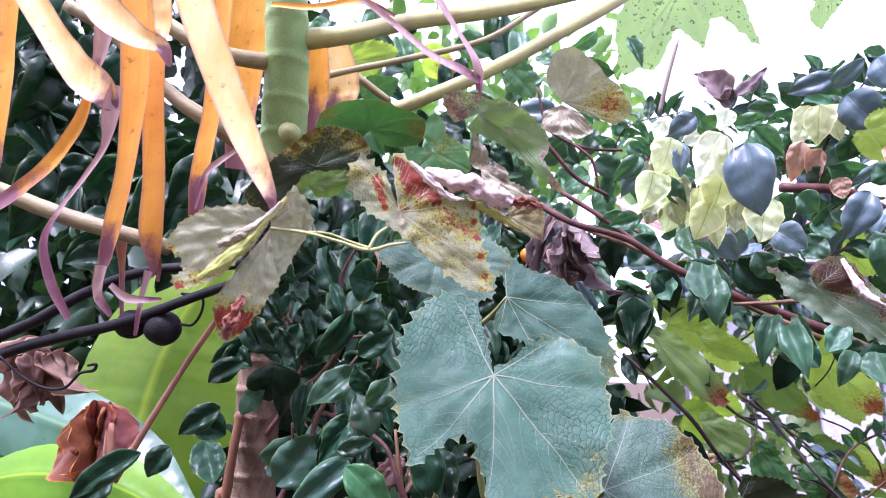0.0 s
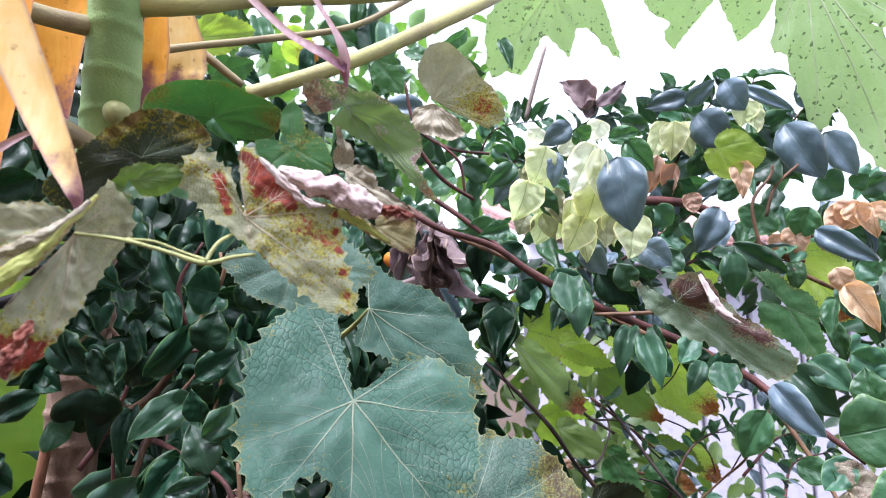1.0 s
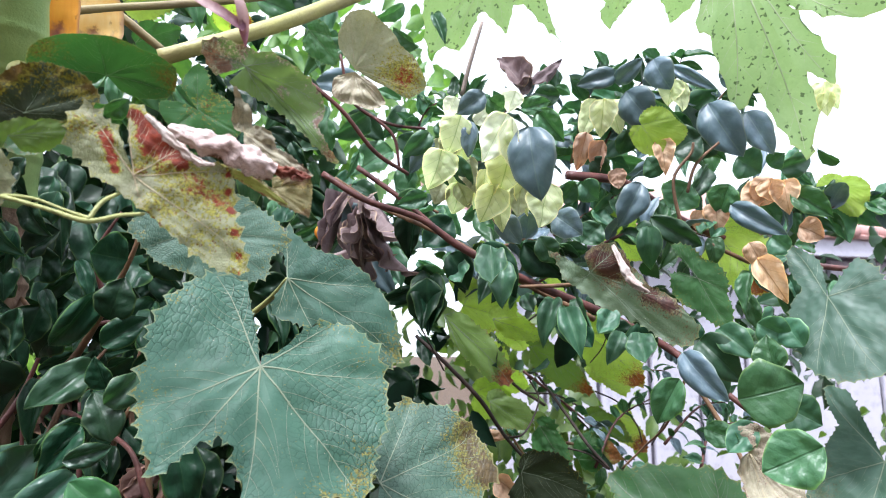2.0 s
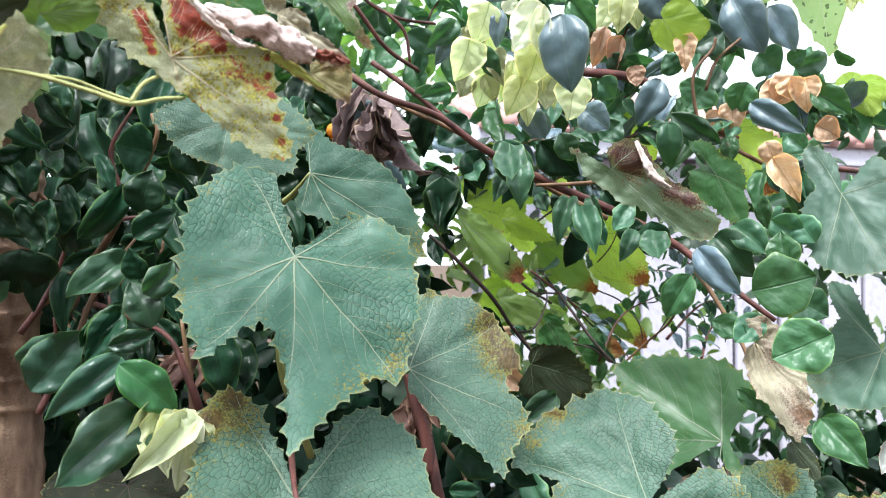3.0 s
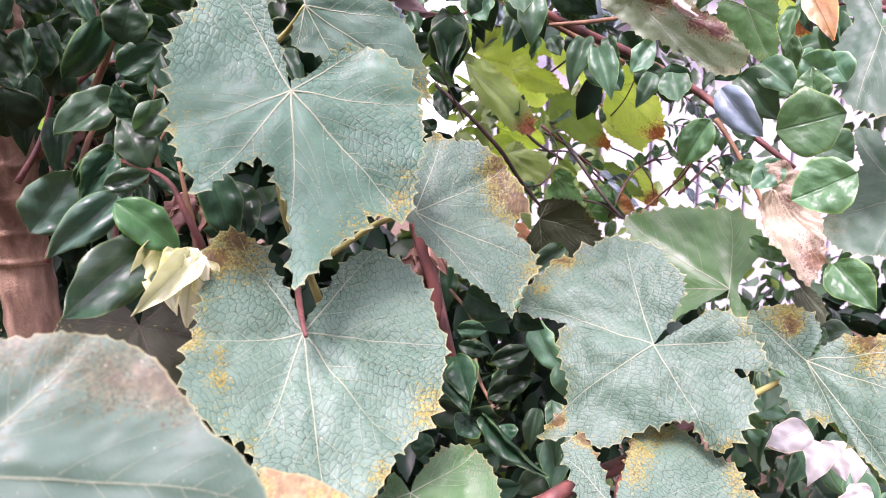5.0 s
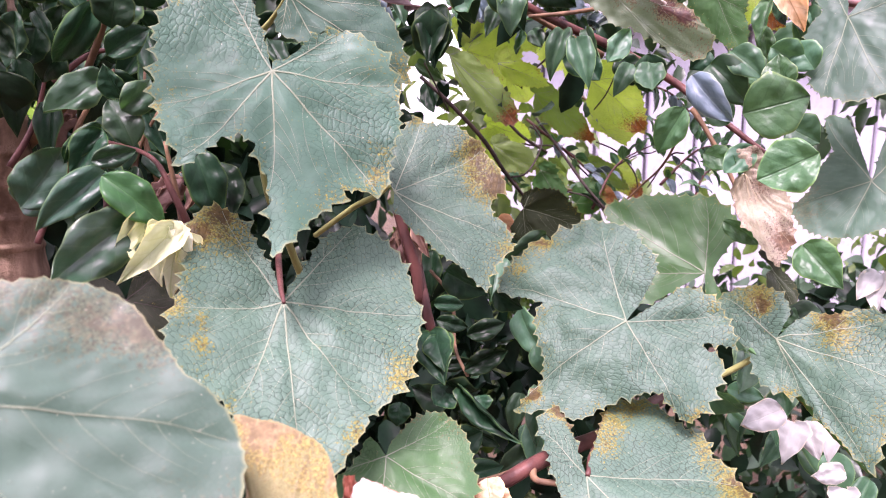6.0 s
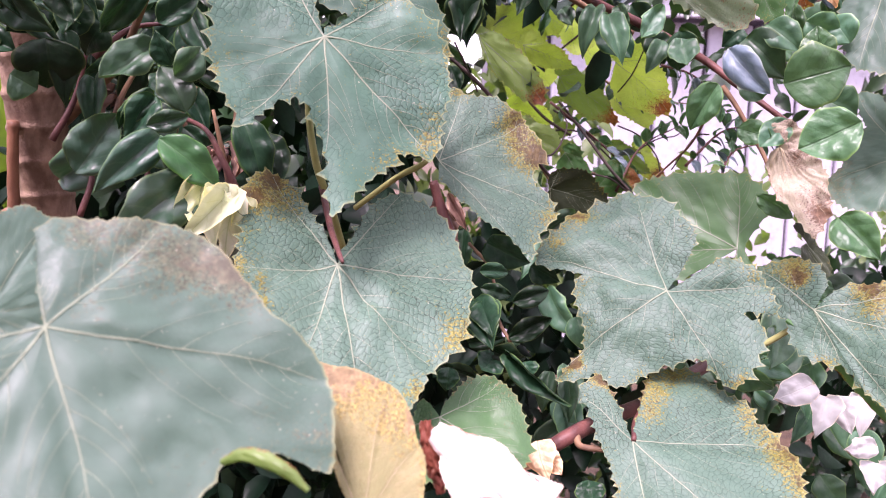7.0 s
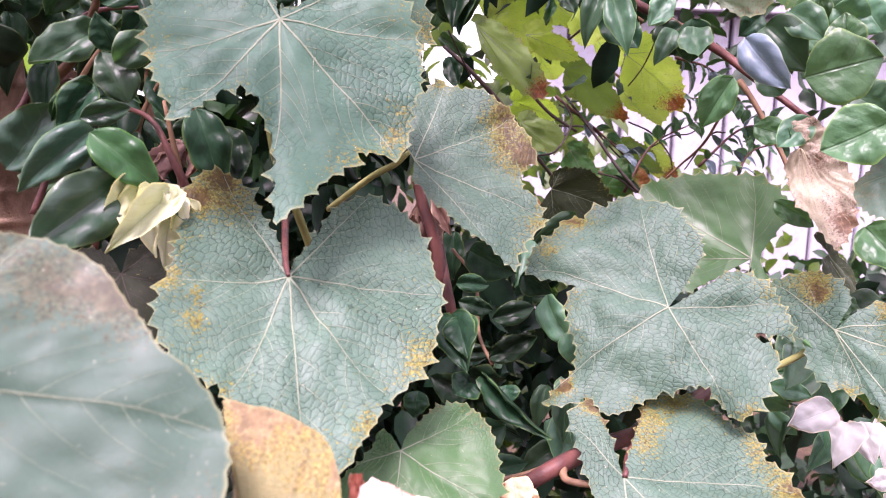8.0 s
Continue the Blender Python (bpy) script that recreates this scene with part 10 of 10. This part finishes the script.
# thin twigs with small leaves before the white wall
for k, way in enumerate((
    ((0.356, 1.324, 1.538), (0.443, 1.315, 1.470), (0.511, 1.304, 1.402)),
    ((0.422, 1.350, 1.589), (0.505, 1.343, 1.546), (0.585, 1.330, 1.537)),
    ((0.440, 1.275, 1.409), (0.486, 1.293, 1.471), (0.551, 1.292, 1.504)),
    ((0.506, 1.208, 1.447), (0.561, 1.212, 1.492), (0.609, 1.215, 1.499)),
    ((0.308, 1.285, 1.475), (0.360, 1.290, 1.409), (0.428, 1.286, 1.375)),
    ((0.508, 1.283, 1.588), (0.565, 1.284, 1.572), (0.621, 1.282, 1.521)),
    ((0.528, 1.165, 1.423), (0.560, 1.186, 1.464), (0.612, 1.185, 1.478)),
    ((0.427, 1.341, 1.434), (0.493, 1.340, 1.415), (0.554, 1.329, 1.353)),
)):
    sprig(way, 0.024, 80 + k)
# bare twigs in the dark bush
stem(((-0.0552, 0.9308, 1.4215, 0.0030), (-0.0588, 0.9378, 1.4576, 0.0025), (-0.0667, 0.9425, 1.5071, 0.0012)), BUSH, BROWNSTEM, "twig")
stem(((-0.0516, 0.9758, 1.4373, 0.0030), (-0.0569, 0.9809, 1.4728, 0.0024), (-0.0534, 0.9849, 1.5178, 0.0012)), BUSH, BROWNSTEM, "twig")
stem(((-0.171, 1.038, 1.459, 0.0030), (-0.155, 1.048, 1.521, 0.0024), (-0.124, 1.055, 1.570, 0.0012)), BUSH, BROWNSTEM, "twig")
stem(((-0.219, 1.068, 1.486, 0.0030), (-0.199, 1.077, 1.525, 0.0024), (-0.181, 1.081, 1.586, 0.0012)), BUSH, REDSTEM, "twig")
stem(((-0.148, 1.032, 1.392, 0.0030), (-0.138, 1.047, 1.457, 0.0024), (-0.144, 1.051, 1.520, 0.0012)), BUSH, REDSTEM, "twig")
stem(((-0.124, 1.070, 1.453, 0.0030), (-0.115, 1.076, 1.499, 0.0024), (-0.096, 1.081, 1.535, 0.0012)), BUSH, BROWNSTEM, "twig")
stem(((-0.248, 1.102, 1.571, 0.0030), (-0.226, 1.107, 1.613, 0.0024), (-0.214, 1.102, 1.669, 0.0012)), BUSH, REDSTEM, "twig")
stem(((-0.182, 1.082, 1.560, 0.0030), (-0.150, 1.089, 1.587, 0.0024), (-0.113, 1.096, 1.594, 0.0012)), BUSH, REDSTEM, "twig")
stem(((-0.104, 1.096, 1.470, 0.0030), (-0.114, 1.098, 1.519, 0.0024), (-0.108, 1.098, 1.573, 0.0012)), BUSH, BROWNSTEM, "twig")
stem(((-0.196, 1.046, 1.420, 0.0030), (-0.185, 1.055, 1.457, 0.0024), (-0.189, 1.058, 1.501, 0.0012)), BUSH, REDSTEM, "twig")
stem(((-0.153, 1.126, 1.617, 0.0030), (-0.161, 1.119, 1.659, 0.0024), (-0.140, 1.114, 1.702, 0.0012)), BUSH, REDSTEM, "twig")


def rod(points):
    local, mid = about(points)
    ob = new("iron_rod", tube_mesh("iron_rod", local, 8, 6, 0.15))
    ob.data.materials.append(IRON)
    ob.matrix_basis = Matrix.Translation(mid)
    tagged(ob, "dark rusty rod among the plants", "rod", "rods among the plants")


def wire(points):
    local, mid = about(points)
    ob = new("wire", tube_mesh("wire", local, 6, 6, 0.05))
    ob.data.materials.append(IRON)
    ob.matrix_basis = Matrix.Translation(mid)
    tagged(ob, "thin dark curled wire end", "wire", "wire ends")


def cane(points):
    foot = points[-1]
    rows = list(points) + [(foot[0], foot[1] + 0.05, foot[2] * 0.5, foot[3]), (foot[0], foot[1] + 0.08, -0.01, foot[3])]
    local, mid = about(rows)
    ob = new("cane", tube_mesh("cane", local, 8, 8, 0.12))
    ob.data.materials.append(CANE)
    ob.matrix_basis = Matrix.Translation(mid)
    tagged(ob, "thin dry red-brown garden cane", "cane", "canes in the bed")


rod(((-0.481, 0.971, 1.564, 0.0053), (-0.403, 0.951, 1.591, 0.0052), (-0.351, 0.940, 1.616, 0.0051), (-0.290, 0.930, 1.636, 0.0045), (-0.211, 0.934, 1.643, 0.0040)))
rod(((-0.481, 0.975, 1.549, 0.0053), (-0.403, 0.955, 1.571, 0.0052), (-0.310, 0.937, 1.591, 0.0050), (-0.250, 0.927, 1.611, 0.0044), (-0.207, 0.927, 1.627, 0.0039)))
wire(((-0.411, 0.926, 1.559, 0.0012), (-0.391, 0.931, 1.542, 0.0012), (-0.371, 0.934, 1.533, 0.0012), (-0.354, 0.935, 1.534, 0.0012), (-0.342, 0.934, 1.546, 0.0012), (-0.330, 0.934, 1.549, 0.0015), (-0.328, 0.933, 1.554, 0.0015), (-0.335, 0.933, 1.553, 0.0012)))
wire(((-0.255, 0.926, 1.616, 0.0012), (-0.238, 0.928, 1.614, 0.0012), (-0.237, 0.930, 1.602, 0.0012), (-0.245, 0.932, 1.590, 0.0012), (-0.256, 0.931, 1.590, 0.0012)))
cane(((-0.193, 0.864, 1.592, 0.0023), (-0.217, 0.869, 1.556, 0.0023), (-0.237, 0.865, 1.516, 0.0025), (-0.258, 0.862, 1.472, 0.0027), (-0.268, 0.866, 1.452, 0.0027)))
cane(((-0.309, 1.240, 1.509, 0.0044), (-0.307, 1.236, 1.434, 0.0050), (-0.300, 1.231, 1.335, 0.0056), (-0.290, 1.224, 1.223, 0.0056)))
cane(((-0.268, 1.121, 1.505, 0.0051), (-0.276, 1.129, 1.461, 0.0054), (-0.284, 1.139, 1.410, 0.0058), (-0.295, 1.150, 1.348, 0.0058)))
BALL_AT, BALL_R = (-0.2757, 0.9407, 1.5864), 0.0154
KNOB_AT, KNOB_R = (-0.3091, 0.9479, 1.5898), 0.0132
CRUMPLE_AT = (-0.3725, 1.0154, 1.4841)
TUFT_AT = (0.1021, 1.1920, 1.7060)
FRUIT_AT, FRUIT_R = (0.0625, 1.2206, 1.7093), 0.0104
DEBRIS_D = (-0.4644, 1.0578, 1.5472)
DEBRIS_A = (-0.0660, 0.9748, 1.4649)
DEBRIS_B = (-0.1752, 1.1264, 1.5183)
DEBRIS_C = (0.1254, 1.0299, 1.4083)
CURL_AT = (0.3429, 1.2574, 1.9614)


def lump(name, at, radius, skin, label, category):
    ob = new(name, lump_mesh(name, radius, at))
    ob.data.materials.append(skin)
    ob.matrix_basis = Matrix.Translation(at)
    tagged(ob, label, category)


lump("orange_fruit", FRUIT_AT, FRUIT_R, ORANGE, "small round orange fruit behind the vine leaves", "fruit")
lump("dark_fruit", BALL_AT, BALL_R, IRON, "round black withered fruit hanging at the rod", "fruit")
lump("dark_fruit", KNOB_AT, KNOB_R, IRON, "small black withered fruit hanging at the rod", "fruit")


def withered(name, at, count, length, skin, label, seed, down=0.8, wide=0.3):
    """A tuft of shrivelled leaves hanging together."""
    rng = random.Random(seed)
    tuft = thing(name, at, label, "dead leaf")
    for k in range(count):
        me = oval_leaf_mesh("dead_leaf", rng.uniform(-0.8, 0.9), rng.uniform(0.6, 1.6), 0.22, seed * 10 + k, 0.8, 1.0, 0.014)
        ln = length * rng.uniform(0.6, 1.1)
        way = Vector((rng.uniform(-0.5, 0.5), rng.uniform(-0.5, 0.2), -down + rng.uniform(-0.3, 0.3))).normalized()
        q = way.to_track_quat("Y", "Z").to_matrix().to_4x4()
        start = Vector(at) + Vector((rng.uniform(-0.2, 0.2), rng.uniform(-0.2, 0.2), rng.uniform(0.2, 0.5))) * length
        part("dead_leaf", me, skin, tuft, "", Matrix.Translation(start) @ q @ pose(0, 0, 0, 0, rng.uniform(0, 360), 0) @ Matrix.Diagonal((ln * wide * rng.uniform(0.7, 1.3), ln, ln, 1)))


withered("crumpled_leaf", CRUMPLE_AT, 7, 0.075, RUST, "crumpled rust-red dead leaf hanging in the plants", 3, 0.9, 0.5)
withered("dead_leaf_tuft", DEBRIS_A, 5, 0.04, PINKBITS, "dry pink-brown leaf scraps caught in the bush", 21, 0.6, 0.25)
withered("dead_leaf_tuft", DEBRIS_B, 7, 0.045, PINKBITS, "dry pink-brown leaf scraps behind the glossy leaves", 22, 0.6, 0.25)
withered("dead_leaf_tuft", DEBRIS_C, 6, 0.05, PINKBITS, "dry red-brown leaf scraps under the vine", 23, 0.8, 0.2)
withered("dead_leaf_tuft", DEBRIS_D, 12, 0.07, PINKBITS, "brown and straw dead leaves behind the iron rods", 24, 0.7, 0.35)
withered("dead_leaf_tuft", TUFT_AT, 16, 0.10, GREYDRY, "tuft of shrivelled grey-brown leaves behind the vine", 5, 1.0, 0.16)
CURLED = thing("curled_leaf", CURL_AT, "curled dead mauve leaf against the sky", "dead leaf")
bract((0.3432, 1.2610, 1.9434), (87, -37, -0), 0.0630, 0.0436, CURLED, GREYDRY, "dead_leaf")
bract((0.3392, 1.2607, 1.9433), (89, -7, -53), 0.0610, 0.0284, CURLED, GREYDRY, "dead_leaf")
bract((0.3312, 1.2597, 1.9455), (162, 49, 81), 0.0351, 0.0259, CURLED, GREYDRY, "dead_leaf")
bract((0.3551, 1.2608, 1.9484), (67, 45, -21), 0.0665, 0.0221, CURLED, GREYDRY, "dead_leaf")


# ---- foliage too dense to count ----
def scatter(name, seed, count, place, skin, length, label, lean=0.4, keep=None):
    """Many small oval leaves as one mesh; place(rng) gives a point."""
    rng = random.Random(seed)
    base = [(0.0, 0.0, 0.0), (0.30, 0.22, 0.10), (0.0, 0.3, -0.01), (-0.30, 0.22, 0.10), (0.40, 0.52, 0.11), (0.0, 0.55, -0.03), (-0.40, 0.52, 0.11), (0.22, 0.82, 0.0), (0.0, 0.84, -0.09), (-0.22, 0.82, 0.0), (0.0, 1.0, -0.17)]
    quads = [(0, 1, 2), (0, 2, 3), (1, 4, 5, 2), (2, 5, 6, 3), (4, 7, 8, 5), (5, 8, 9, 6), (7, 10, 8), (8, 10, 9)]
    verts, faces = [], []
    for _ in range(count):
        p = place(rng)
        if keep and not keep(p):
            continue
        ln = length * rng.uniform(0.6, 1.25)
        m = Matrix.Translation(p) @ pose(0, 0, 0, rng.gauss(-25, 40) - 90 * lean, rng.uniform(-50, 50), rng.uniform(0, 360)) @ Matrix.Diagonal((ln * rng.uniform(0.55, 0.85), ln, ln, 1))
        o = len(verts)
        verts.extend(m @ Vector(q) for q in base)
        faces.extend(tuple(o + i for i in f) for f in quads)
    ob = new(name, mesh_of(name, verts, faces, [0.2] * len(verts)))
    ob.data.materials.append(skin)
    tagged(ob, label, "foliage", kind="stuff")


def in_hedge(left, right, front, back, bottom, top, ragged=0.25):
    """Points of a hedge with a rounded front and an uneven top."""
    def place(rng):
        x = rng.uniform(left, right)
        end = min(x - left, right - x) / (right - left)
        crest = top - ragged * (0.5 + 0.5 * noise.noise(Vector((x * 2.3, top, 0)))) - (top - bottom) * 0.35 * max(0, 1 - end * 9) ** 2
        z = bottom + (crest - bottom) * rng.random() ** 0.9
        middle = (front + back) / 2 + 0.08 * noise.noise(Vector((x * 3, z * 3, 5)))
        half = (back - front) / 2 * (0.75 + 0.35 * noise.noise(Vector((x * 2, z * 2, 9)))) * (1 - 0.5 * ((z - bottom) / (top - bottom)) ** 3)
        return Vector((x, middle + half * rng.uniform(-1, 1), z))
    return place


def outside_gap(p):
    """The shrub is thin here: the white wall shows through it, and light through the leaves beside it."""
    slope, rise = (p.x - 0.03) / (p.y - 0.44), (p.z - 1.52) / (p.y - 0.44)
    if 0.48 < slope < 0.80 and -0.17 < rise < 0.07:
        return False
    return not (0.12 < slope < 0.48 and -0.15 < rise < 0.17) or noise.noise(p * 31) > 0.40


scatter("shrub_foliage", 11, 1300, in_hedge(-0.33, 0.45, 1.12, 1.5, 0.9, 1.8), SHADED_MASS, 0.06, "dense glossy leaves inside the shrub, coloured dark as in shade", keep=outside_gap)
scatter("shrub_foliage", 12, 2800, in_hedge(-0.95, 2.2, 1.1, 1.8, 0.0, 1.3, 0.15), SHADED_MASS, 0.065, "dense glossy leaves low in the shrub, coloured dark as in shade", keep=outside_gap)
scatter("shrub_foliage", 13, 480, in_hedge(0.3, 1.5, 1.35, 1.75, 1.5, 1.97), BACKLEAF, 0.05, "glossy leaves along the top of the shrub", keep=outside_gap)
scatter("hedge_foliage", 14, 11000, in_hedge(-2.6, 0.28, 1.5, 2.4, 0.0, 2.25), BACKLEAF, 0.1, "dark green hedge leaves behind the shrub", keep=outside_gap)
scatter("hedge_foliage", 19, 950, in_hedge(0.22, 0.8, 1.75, 2.3, 0.0, 1.8), FARLEAF, 0.07, "light green leaves in front of the white wall")
scatter("hedge_foliage", 20, 520, in_hedge(0.15, 0.62, 1.75, 2.3, 0.0, 1.78), BACKLEAF, 0.06, "dark leaves at the corner of the white wall", keep=outside_gap)
scatter("hedge_foliage", 16, 2600, in_hedge(-2.6, -0.38, 1.85, 2.7, 1.9, 3.1, 0.5), BACKLEAF, 0.085, "green hedge leaves high behind the palm")
scatter("hedge_foliage", 18, 520, in_hedge(-0.5, 0.45, 1.9, 2.6, 2.0, 2.9, 0.5), FARLEAF, 0.08, "light green leaves high behind the papaya")
scatter("hedge_foliage", 17, 3200, in_hedge(0.1, 4.0, 1.85, 2.7, 0.0, 1.2, 0.2), BACKLEAF, 0.085, "dark green hedge leaves near the ground")
scatter("hedge_foliage", 21, 420, in_hedge(0.3, 1.0, 1.8, 2.3, 1.0, 1.62), FARLEAF, 0.05, "light small leaves before the white wall", keep=outside_gap)
scatter("hedge_foliage", 22, 380, in_hedge(0.3, 1.0, 1.8, 2.3, 1.0, 1.62), BACKLEAF, 0.05, "dark small leaves before the white wall", keep=outside_gap)
scatter("hedge_foliage", 15, 240, in_hedge(0.35, 2.2, 1.7, 2.3, 1.1, 1.55), FARLEAF, 0.05, "light green leaves of a thin hedge")
